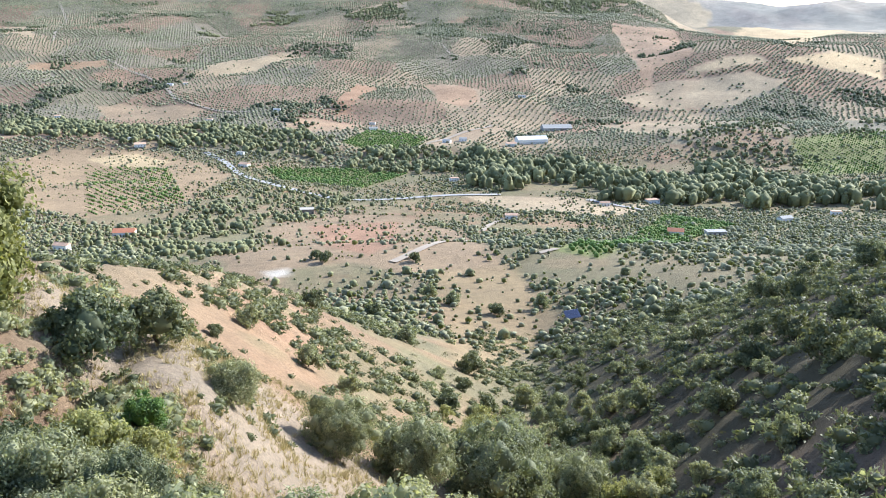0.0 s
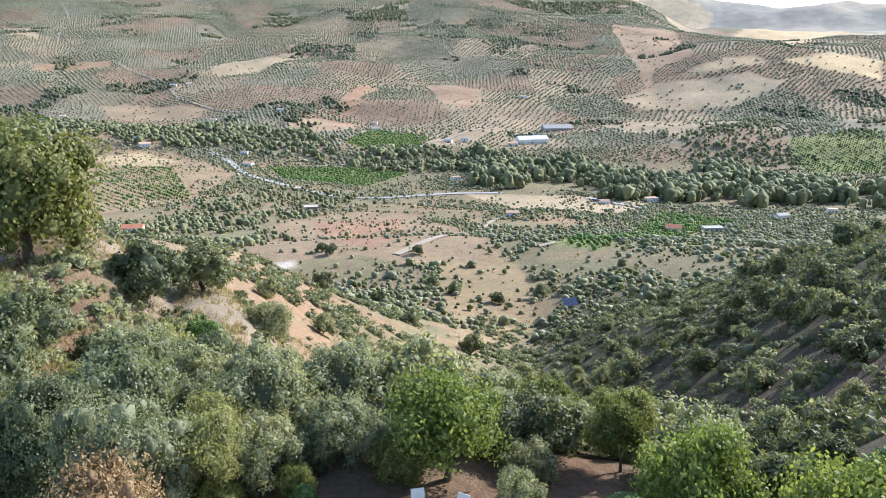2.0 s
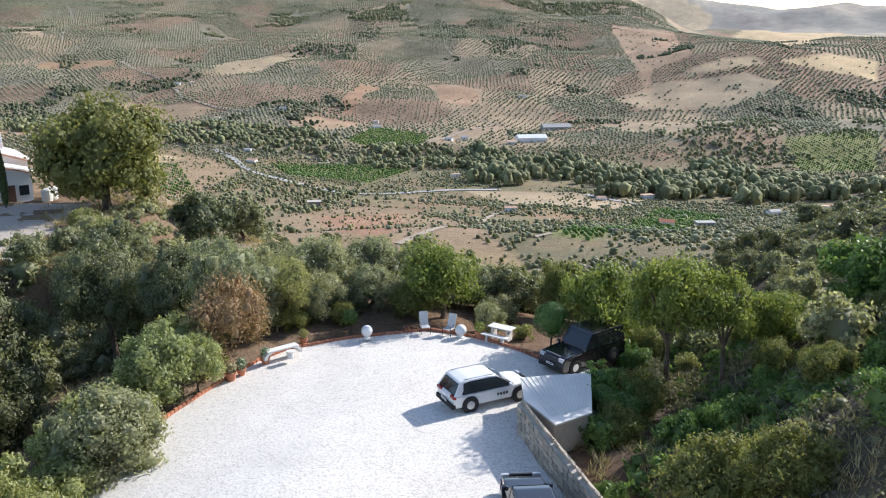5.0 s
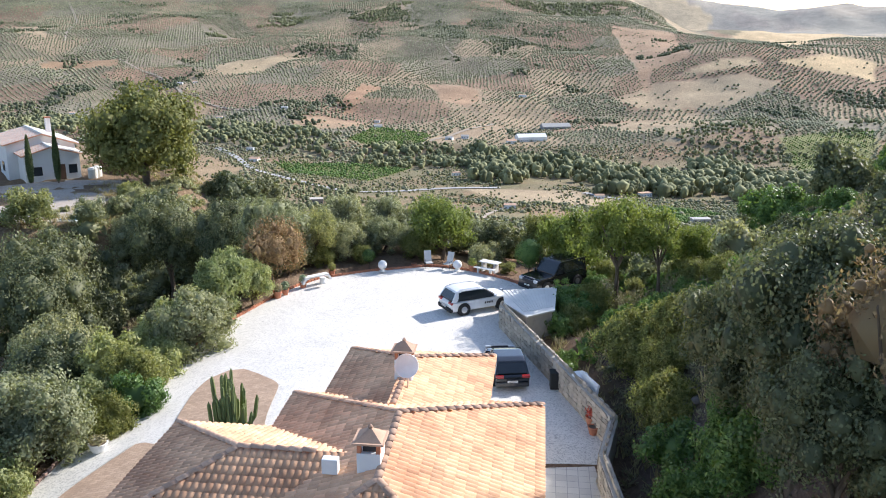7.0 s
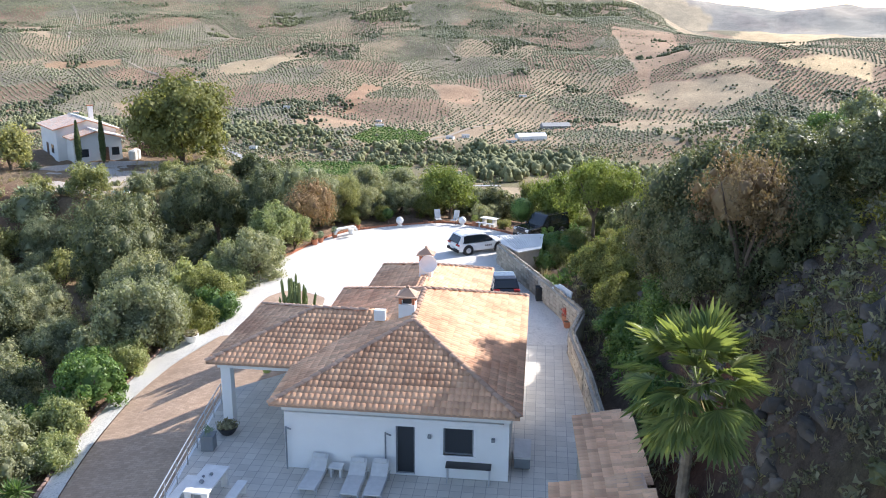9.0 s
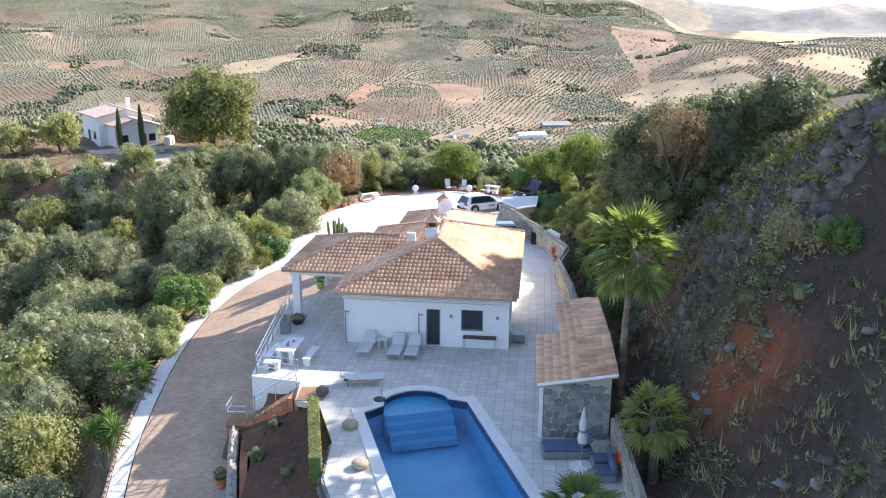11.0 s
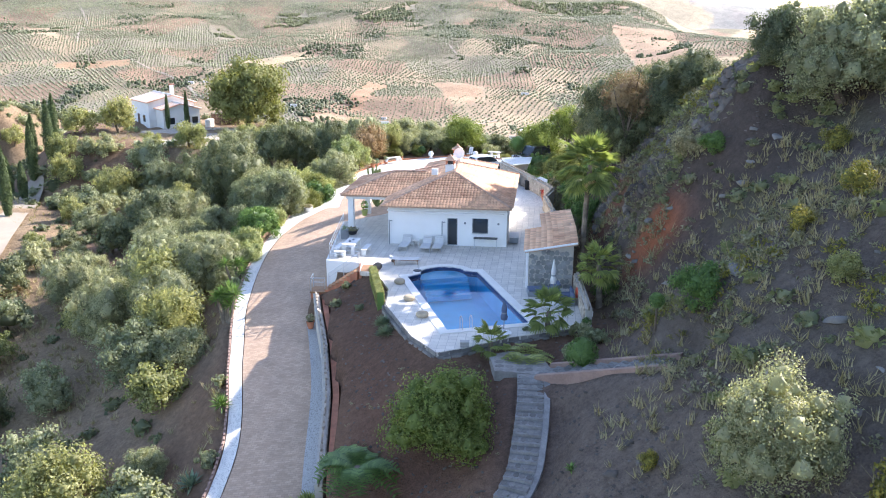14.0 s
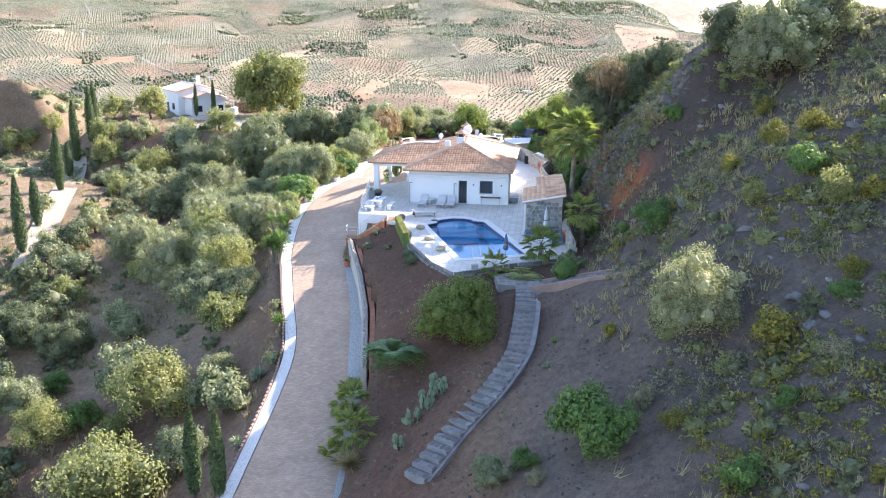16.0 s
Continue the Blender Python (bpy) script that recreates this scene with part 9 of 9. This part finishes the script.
for x, y, h, w in ((-47.5, 38.8, 9.0, 0.8), (-50.2, 47.9, 6.6, 0.75), (-55.7, 65.8, 9.4, 0.8), (-60.7, 79.5, 5.8, 0.75), (-62.3, 86.0, 9.3, 0.9), (-60.6, 88.4, 9.4, 0.9), (-61.5, 92.4, 8.4, 0.85), (-64.6, 83.0, 6.5, 0.8),
                   (-48.6, 106.6, 6.2, 0.45), (-45.4, 106.9, 6.6, 0.45), (-13.6, -8.8, 5.4, 0.5), (-11.9, -9.8, 5.2, 0.45), (-67.0, 96.0, 7.5, 0.8)):
    cypress(x, y, h, w)
palm(9.45, 16.2, 7.6, 2.0, 34, 19, (0.25, 0.1), "tall fan palm behind the pool shed")
palm(9.7, 10.4, 2.6, 1.35, 24, 15, (-0.1, 0.1), "young fan palm with a ringed trunk")
palm(6.25, 6.1, 1.2, 1.30, 24, 15, (0.05, 0.05), "sunlit fan palm at the pool corner", None, 0.13)
palm(3.1, 3.6, 0.7, 1.05, 18, 13, (0, 0), "small fan palm in the rock bed", None, 0.12)
palm(-5.3, -5.2, 2.3, 1.15, 22, 14, (-0.1, 0.2), "fan palm at the end of the drive wall", None, 0.15)
for x, y in ((-5.7, -1.6), (-5.7, -4.2), (-5.9, -7.2), (-4.9, -7.4)):
    palm(x, y, 0.7, 1.25, 22, 13, (0, 0), "low fan palm beside the drive", None, 0.12)
feather_palm(-3.1, -2.9, 2.0, 30, 0.5, "dark green sago palm on the bank", CAROB)
feather_palm(4.9, 2.9, 1.5, 14, 0.4, "young feather palm by the stair head")
feather_palm(4.0, 2.5, 0.6, 12, 0.2, "small palm in a paving gap")
rosette("agave_plant", "large blue-green agave beside the drive", "agave", -12.4, 1.8, 1.05, 34, 0.16, AGAVE, 5, 80)
rosette("yucca_plant", "green yucca tuft at the drive's edge", "yucca", -12.1, 6.9, 0.85, 60, 0.07, CAROB, -10, 85, 0.4)
rosette("yucca_plant", "tall many-headed yucca beside the drive", "yucca", -14.6, 17.4, 0.95, 46, 0.08, CAROB, -30, 85, 2.2, 7, 0, 0.9)
rosette("yucca_plant", "many-headed yucca under the trees", "yucca", -15.8, 24.5, 0.85, 40, 0.08, CAROB, -30, 85, 1.6, 4, 0, 0.7)
rosette("yucca_plant", "small yucca beside the drive", "yucca", -12.0, -5.6, 0.7, 40, 0.06, AGAVE, -10, 85, 0.3)
rosette("fountain_grass", "pale fountain grass on the bank", "grass", -4.9, -9.2, 1.15, 220, 0.03, DRYGRASS, 5, 85)
rosette("fountain_grass", "grey-blue grass tuft on the terrace bank", "grass", -2.85, 8.2, 0.75, 160, 0.03, AGAVE, 0, 85)
rosette("fountain_grass", "grey-blue grass tuft on the terrace bank", "grass", -2.6, 6.9, 0.75, 160, 0.03, AGAVE, 0, 85)
rosette("agave_plant", "small agave in the stair bed", "agave", 3.4, -6.6, 0.4, 20, 0.08, CAROB, 0, 80)
rosette("agave_plant", "small agave on the slope", "agave", 5.4, -9.0, 0.45, 20, 0.08, AGAVE, 0, 80)
rosette("agave_plant", "small agave on the slope", "agave", 5.9, -7.3, 0.4, 20, 0.08, CAROB, 0, 80)
for x, y in ((-40.5, 84.5), (-42.0, 83.0), (-46, 86), (-52.5, 101)):
    rosette("agave_plant", "pale spiky agave clump on the knoll", "agave", x, y, 1.3, 40, 0.14, AGAVE, 5, 85, 0.3, 3, 0, 0.8)
prickly_pear(-1.7, -8.4, 9, 0.75)
prickly_pear(-0.3, -6.6, 10, 0.8)
prickly_pear(-2.2, -10.2, 7, 0.65)
prickly_pear(-0.9, -7.4, 8, 0.75)
tall_cactus(-6.2, 38.4, -0.30, 3.7)
topiary(10.6, 0.2, 1.25, 0.36)
topiary(8.2, 62.9, 1.15, 1.0, 0.0, "large clipped topiary ball beside the off-road car")
topiary(-3.3, 66.3, 0.75, 0.48, z_at(-3.3, 66.3), "small clipped topiary ball in the court bed")
topiary(7.35, 0.6, 0.35, 0.78, None, "grey-green clipped ball on a crooked stem")
plant("bush", (-6.55, 14.3, 0.48), (-6.0, 16.0, 0.38), (-4.7, 11.9, 0.35), (8.7, 4.4, 0.7), (5.2, 6.0, 0.4), (-4.2, 15.9, 0.3))


def clipped_hedge(a, b, w, h):
    """A clipped hedge along a line."""
    a, b = Vector(a), Vector(b)
    d = (b - a)
    L = d.length
    ob = thing("clipped_hedge", "clipped yellow-green hedge along the terrace edge", "hedge", Matrix.Translation((a.x, a.y, -0.35)) @ Matrix.Rotation(math.atan2(d.y, d.x), 4, "Z"))
    rnd = np.random.RandomState(3)
    n = 5200
    p = np.stack([rnd.uniform(0, L, n), rnd.uniform(-w / 2, w / 2, n), rnd.uniform(0, h, n)], 1)
    f = rnd.randint(0, 3, n)
    p[f == 0, 2] = h
    p[f == 1, 1] = -w / 2
    p[f == 2, 1] = w / 2
    nr = np.zeros((n, 3))
    nr[f == 0, 2], nr[f == 1, 1], nr[f == 2, 1] = 1, -1, 1
    part("foliage", quads_mesh("foliage", leaf_quads(rnd, p + rnd.normal(0, 0.02, (n, 3)), nr + rnd.normal(0, 0.5, (n, 3)), 0.11, 0.06), None, YELLOWGREEN), None, ob)
    part("core", box(0.02, L - 0.02, -w / 2 + 0.02, w / 2 - 0.02, -0.3, h - 0.02), CAROB, ob)


clipped_hedge((-4.25, 15.9), (-3.22, 10.4), 0.42, 0.95)


# ---- ground cover of the near slopes ----
def tuft_shape(seed, n, L, w, spread):
    """A tuft of blades as triangles."""
    rnd = np.random.RandomState(seed)
    V = []
    for k in range(n):
        a, el = rnd.uniform(0, 6.28), rnd.uniform(0.5, 1.35)
        d = np.array([math.cos(a) * math.cos(el), math.sin(a) * math.cos(el), math.sin(el)])
        o = np.array([rnd.normal(0, spread), rnd.normal(0, spread), 0])
        s = np.array([-math.sin(a), math.cos(a), 0]) * w
        V += [o - s, o + s, o + d * L * rnd.uniform(0.6, 1.1)]
    return np.array(V), np.arange(len(V)).reshape(-1, 3)


def leafy_shape(seed, n, leaf):
    """A small leafy bush of radius one."""
    rnd = np.random.RandomState(seed)
    e = rnd.normal(0, 1, (n, 3))
    e /= np.linalg.norm(e, axis=1, keepdims=True)
    e[:, 2] = np.abs(e[:, 2]) * 0.9 - 0.15
    p = e * rnd.uniform(0.75, 1.05, (n, 1))
    v = leaf_quads(rnd, p, e + rnd.normal(0, 0.5, (n, 3)), leaf, leaf * 0.5)
    q = np.arange(len(v)).reshape(-1, 4)
    t = np.concatenate([q[:, [0, 1, 2]], q[:, [0, 2, 3]]])
    b = blob(6, 2, seed)
    return np.concatenate([v, b[0] * 0.68]), np.concatenate([t, b[1] + len(v)])


def rock_shape(seed):
    """An angular, layered block."""
    rnd = np.random.RandomState(seed + 50)
    v = np.array([(x, y, z) for z in (-0.5, 0.15, 0.45) for x, y in ((-1, -0.7), (0.1, -0.9), (1, -0.6), (0.9, 0.7), (-0.1, 0.9), (-1, 0.6))])
    v[12:, :2] *= 0.72
    v = v * (1 + 0.28 * rnd.uniform(-1, 1, v.shape)) * np.array([1, 0.85, 0.75])
    f = [(k * 6 + i, k * 6 + (i + 1) % 6, (k + 1) * 6 + i) for k in (0, 1) for i in range(6)]
    f += [(k * 6 + (i + 1) % 6, (k + 1) * 6 + (i + 1) % 6, (k + 1) * 6 + i) for k in (0, 1) for i in range(6)]
    f += [(12, 12 + i, 13 + i) for i in range(1, 5)]
    t = rnd.uniform(-0.35, 0.35)
    return np.stack([v[:, 0], v[:, 1], v[:, 2] + t * v[:, 0]], 1), np.array(f)


BARE = [(-31, 113), (-37, 139), (-24, 150), (-3.4, 131), (-8, 112), (-12.5, 96), (-17, 107), (-27, 109)]      # dry open slope


def spread_on(n, x0, x1, y0, y1, test, seed):
    rnd = np.random.RandomState(seed)
    x, y = rnd.uniform(x0, x1, n), rnd.uniform(y0, y1, n)
    u = x - curve(y, YD, XD)
    ok = (poly_dist(x, y, TERRACE) > 0.7) & (poly_dist(x, y, COURT) > 0.8) & ~((u > -0.5) & (u < 6.5) & (y < 45)) & (np.abs(x - curve(y, SY, SX)) > 1.1) & test(x, y, rnd)
    x, y = x[ok], y[ok]
    return np.stack([x, y, ground(x, y)], 1), rnd


def herb_shape(seed, n):
    """A loose herb of fine upright sprigs, of radius one."""
    rnd = np.random.RandomState(seed + 200)
    a, el = rnd.uniform(0, 6.28, n), rnd.uniform(0.35, 1.45, n)
    d = np.stack([np.cos(a) * np.cos(el), np.sin(a) * np.cos(el), np.sin(el)], 1)
    v = leaf_quads(rnd, d * rnd.uniform(0.3, 1.0, (n, 1)), d + rnd.normal(0, 0.6, (n, 3)), 0.42, 0.15)
    q = np.arange(len(v)).reshape(-1, 4)
    return v, np.concatenate([q[:, [0, 1, 2]], q[:, [0, 2, 3]]])


FINE = [leafy_shape(k + 30, 74, 0.34) for k in range(4)]
HERBS = [herb_shape(k, 30) for k in range(4)]
BUSHY = [leafy_shape(k, 44, 0.5) for k in range(4)]
LOOSE = [leafy_shape(k + 9, 32, 0.58) for k in range(4)]
TUFTS = [tuft_shape(k, 14, 0.5, 0.02, 0.07) for k in range(4)]
ROCKS = [rock_shape(k) for k in range(6)]


def uneven(p, rnd, lo, hi, flat=1.0):
    s = rnd.uniform(lo, hi, len(p)) ** 1.0
    return np.stack([s, s, s * flat], 1)


hill = lambda x, y, r: (x > 9.5 + 1.5 * r.rand(len(x))) & (rough(x, y, 5, 71) + r.normal(0, 0.4, len(x)) > 0.1)
p, r = spread_on(19000, 8, 34, -46, 60, hill, 1)
strew("slope_scrub", HERBS, p, uneven(p, r, 0.15, 0.60, 1.0), SCRUB, "low grey scrub over the stony hillside", "scrub", 31)
p, r = spread_on(7000, 8, 34, -46, 40, lambda x, y, r: ((x > 14.5) | ((y < 3) & (x > 10))) & (rough(x, y, 7, 72) > 0.05), 2)
strew("slope_flowers", HERBS, p, uneven(p, r, 0.15, 0.5, 1.1), GORSE, "yellow-flowered herbs over the hillside", "herbs", 32)
p, r = spread_on(11000, 7, 34, -46, 60, lambda x, y, r: rough(x, y, 6, 73) + r.normal(0, 0.3, len(x)) > 0.15, 3)
strew("dry_grass", TUFTS, p, uneven(p, r, 0.6, 1.6), DRYGRASS, "dry grass tufts on the hillside", "grass", 33)
p, r = spread_on(1500, 10, 34, -42, 60, lambda x, y, r: (x > 11) & (rough(x, y, 6, 78) + r.normal(0, 0.3, len(x)) > 0.1), 8)
strew("slope_bushes", BUSHY, p, uneven(p, r, 0.2, 0.7, 0.85), HOLM, "dark low bushes over the stony hillside", "bushes", 38)
p, r = spread_on(1300, 9, 34, -46, 45, lambda x, y, r: ((x > 14.5) | ((y < 3) & (x > 10.5))) & (rough(x, y, 5, 87) + r.normal(0, 0.3, len(x)) > 0.15), 17)
strew("pale_slope_shrubs", FINE, p, uneven(p, r, 0.2, 0.75, 0.9), YELLOWGREEN, "pale dry shrubs over the stony hillside", "shrubs", 47)
p, r = spread_on(900, 9, 34, -46, 45, lambda x, y, r: (x > 11) & (rough(x, y, 4, 88) + r.normal(0, 0.2, len(x)) > 0.25), 18)
strew("hillside_boulders", ROCKS, p, uneven(p, r, 0.12, 0.42, 0.9), STONE, "grey boulders in groups on the hillside", "rocks", 48)
p, r = spread_on(9000, -60, -12, -40, 100, lambda x, y, r: rough(x, y, 9, 74) + r.normal(0, 0.3, len(x)) > 0.0, 4)
strew("dry_grass", TUFTS, p, uneven(p, r, 0.7, 1.7), DRYGRASS, "dry grass on the bank below the drive", "grass", 34)
p, r = spread_on(1500, -75, -13, -40, 125, lambda x, y, r: (rough(x, y, 11, 75) + r.normal(0, 0.3, len(x)) > 0.1) & (np.hypot(x + 45, y - 102) > 17), 5)
strew("bank_bushes", BUSHY, p, uneven(p, r, 0.3, 1.1, 0.9), HOLM, "dark bushes on the bank below the drive", "bushes", 35)
p, r = spread_on(15000, 4, 32, -46, 50, lambda x, y, r: (x > 10.5 - 0.5 * np.maximum(-y, 0)) & (rough(x, y, 4, 76) + r.normal(0, 0.4, len(x)) > 0.1), 6)
strew("loose_rocks", ROCKS, p, uneven(p, r, 0.02, 0.09) * (1 + 2.5 * (r.rand(len(p), 1) > 0.97)), ROCK, "loose grey rocks on the hillside", "rocks", 36)
p, r = spread_on(2200, 11.5, 20, 9, 34, lambda x, y, r: (rough(x, y, 3.5, 77) + r.normal(0, 0.15, len(x)) > 0.12) & (np.abs(y - 19 - 0.4 * (x - 14)) < 8), 7)
strew("rock_outcrop", ROCKS, p - np.array([0, 0, 0.12]), uneven(p, r, 0.10, 0.50, 1.5), ROCK, "layered grey rock outcrop above the yard", "rocks", 37)
p, r = spread_on(5200, -7, 10, -40, 18, lambda x, y, r: r.rand(len(x)) > 0.2, 8)
strew("garden_stones", ROCKS, p, uneven(p, r, 0.02, 0.10), ROCK, "small stones in the red garden soil", "stones", 38)
p, r = spread_on(8000, -110, 150, 74, 330, lambda x, y, r: ~in_poly(x, y, BARE) & (np.abs(x) < 0.62 * (y + 70)) & (rough(x, y, 24, 78) + r.normal(0, 0.35, len(x)) > np.where(x < 8, 0.15, -0.6)) & (np.hypot(x + 45, y - 104) > 22), 9)
strew("gully_bushes", FINE, p, uneven(p, r, 0.5, 2.1, 0.85), HOLM, "dark green bushes over the gully slopes", "bushes", 39)
p, r = spread_on(5200, -110, 150, 74, 330, lambda x, y, r: ~in_poly(x, y, BARE) & (np.abs(x) < 0.62 * (y + 70)) & (rough(x, y, 18, 79) + r.normal(0, 0.35, len(x)) > 0.05) & (np.hypot(x + 45, y - 104) > 22), 10)
strew("gully_scrub", HERBS, p, uneven(p, r, 0.3, 1.3, 0.8), SCRUB, "pale scrub over the gully slopes", "scrub", 40)
p, r = spread_on(2600, -110, 150, 74, 330, lambda x, y, r: ~in_poly(x, y, BARE) & (np.abs(x) < 0.62 * (y + 70)) & (rough(x, y, 20, 80) > 0.1) & (np.hypot(x + 45, y - 104) > 22), 11)
strew("gully_olives", FINE, p, uneven(p, r, 0.6, 1.9, 0.9), OLIVE, "grey-green bushes over the gully slopes", "bushes", 41)

p, r = spread_on(2200, 10, 150, 74, 300, lambda x, y, r: (x > 16 + 0.05 * y) & (x < 0.62 * (y + 70)) & (rough(x, y, 14, 83) + r.normal(0, 0.3, len(x)) > 0.1), 12)
strew("gully_herbs", HERBS, p, uneven(p, r, 0.2, 0.6, 0.9), GORSE, "yellow-flowered herbs on the shaded spur", "herbs", 42)
p, r = spread_on(14000, -42, 4, 85, 152, lambda x, y, r: rough(x, y, 7, 84) + r.normal(0, 0.4, len(x)) > 0.1, 13)
strew("dry_grass", TUFTS, p, uneven(p, r, 0.8, 1.8), DRYGRASS, "dry grass on the pale open slope", "grass", 43)
p, r = spread_on(1500, -37, -12, 74, 128, lambda x, y, r: ~in_poly(x, y, BARE) & ((x > -34) | (y < 85)) & (rough(x, y, 8, 85) + r.normal(0, 0.3, len(x)) > -0.1), 14)
strew("bank_scrub", BUSHY, p, uneven(p, r, 0.3, 1.0, 0.9), OLIVE, "grey-green scrub on the banks round the knoll", "scrub", 44)
p, r = spread_on(900, 10, 26, 48, 70, lambda x, y, r: r.rand(len(x)) > 0.3, 15)
strew("yard_undergrowth", LOOSE, p, uneven(p, r, 0.2, 0.7, 0.9), CAROB, "green undergrowth beneath the yard trees", "undergrowth", 45)
p, r = spread_on(700, -6, 4, -30, 3, lambda x, y, r: rough(x, y, 3, 86) + r.normal(0, 0.4, len(x)) > 0.25, 16)
strew("garden_herbs", HERBS, p, uneven(p, r, 0.06, 0.2, 0.9), SCRUB, "low dry herbs in the red garden soil", "herbs", 46)


# ---- roof tiles, piece by piece ----
def tile_geometry(w, l):
    """A barrel tile: arched across, lipped at its lower end."""
    n = 5
    v = [(-w / 2 + w * i / (n - 1), -l / 2, 0.026 + 0.048 * math.sin(math.pi * i / (n - 1)) ** 0.8) for i in range(n)]
    v += [(-w / 2 + w * i / (n - 1), l / 2, 0.0 + 0.044 * math.sin(math.pi * i / (n - 1)) ** 0.8) for i in range(n)]
    v += [(a, b, c - 0.035) for a, b, c in v[:n]]
    f = []
    for i in range(n - 1):
        f += [(i, i + 1, n + i + 1), (i, n + i + 1, n + i), (2 * n + i, 2 * n + i + 1, i + 1), (2 * n + i, i + 1, i)]
    return np.array(v), np.array(f)


TW, TL, ROW = 0.235, 0.44, 0.37
TV, TF = tile_geometry(TW, TL)
TILE_MESH = tri_mesh("tile", TV, TF, ROOFTILE)
CV, CF = tile_geometry(0.26, 0.46)
CV[:, 2] = CV[:, 2] * 1.5
CAP_MESH = tri_mesh("ridge_tile", CV, CF, RIDGE)


def frame_of(pts):
    """Axes of a roof plane: along the eave, up the slope, out of the face."""
    p = [Vector(q) for q in pts]
    ex = (p[1] - p[0]).normalized()
    n = (p[1] - p[0]).cross(p[2] - p[0]).normalized()
    if n.z < 0:
        n = -n
    up = n.cross(ex).normalized()
    if up.z < 0:
        up, ex = -up, -ex
    return p[0], ex, up, n


def lay_tiles(roof, pts, singles):
    o, ex, up, n = frame_of(pts)
    flat = [((Vector(q) - o).dot(ex), (Vector(q) - o).dot(up)) for q in pts]
    us, vs = [q[0] for q in flat], [q[1] for q in flat]
    nu, nv = int((max(us) - min(us)) / TW) + 1, int((max(vs) - min(vs)) / ROW) + 1
    u, v = np.meshgrid(min(us) + (np.arange(nu) + 0.5) * TW, min(vs) + (np.arange(nv) + 0.42) * ROW)
    u, v = u.ravel(), v.ravel()
    ok = poly_dist(u, v, flat) < 0.03
    u, v = u[ok], v[ok]
    order = np.argsort(v)
    u, v = u[order], v[order]
    rnd = np.random.RandomState(len(u))
    turn = Matrix((ex, up, n)).transposed()
    rest = []
    for k in range(len(u)):
        c = o + ex * float(u[k]) + up * float(v[k]) + n * 0.012
        if k < singles:
            t = part("tile", TILE_MESH, None, roof)
            t.matrix_basis = Matrix.Translation(c) @ turn.to_4x4() @ Matrix.Rotation(rnd.uniform(-0.02, 0.02), 4, "Z")
        else:
            rest.append(c)
    if rest:
        T = np.array(turn)
        C = np.array([tuple(c) for c in rest])
        V = (TV @ T.T)[None] + C[:, None, :] + rnd.normal(0, 0.004, (len(C), 1, 3))
        F = TF[None] + (np.arange(len(C)) * len(TV))[:, None, None]
        tagged(part("tile_course", tri_mesh("tile_course", V.reshape(-1, 3), F.reshape(-1, 3), ROOFTILE), None, roof), kind="stuff")


def cap_line(parent, a, b):
    """Ridge tiles laid along a hip or ridge."""
    a, b = Vector(a), Vector(b)
    d = (b - a).normalized()
    sd = d.cross(Vector((0, 0, 1))).normalized()
    n = sd.cross(d).normalized()
    m = Matrix((sd, d, n)).transposed().to_4x4()
    k = max(1, int((b - a).length / 0.40))
    for i in range(k):
        t = part("ridge_tile", CAP_MESH, None, parent)
        t.matrix_basis = Matrix.Translation(a.lerp(b, (i + 0.5) / k) + Vector((0, 0, 0.05))) @ m


for i, (roof, pts) in enumerate(ROOFS):
    lay_tiles(roof, pts, (130, 60, 30, 80, 0, 0, 0, 0, 0, 0, 120, 60)[i])
R0 = ROOFS[0][0]
for a, b in ((MAIN_FRONT[0], HIP), (MAIN_FRONT[1], HIP), (HIP, BACKHIP), (BACKHIP, MAIN_RIGHT[1]), (BACKHIP, CORNER)):
    cap_line(R0, a, b)
R3 = ROOFS[3][0]
for a, b in ((PORCH_FRONT[0], PORCH_APEX), (PORCH_LEFT[0], PORCH_APEX), (PORCH_APEX, (2.0, 6.9, 4.25))):
    cap_line(R3, a, b)
R6 = ROOFS[6][0]
for a, b in ((WING_TOP, WING_HIP), (WING_HIP, WING_RIGHT[1]), (WING_HIP, WING_LEFT[0])):
    cap_line(R6, a, b)
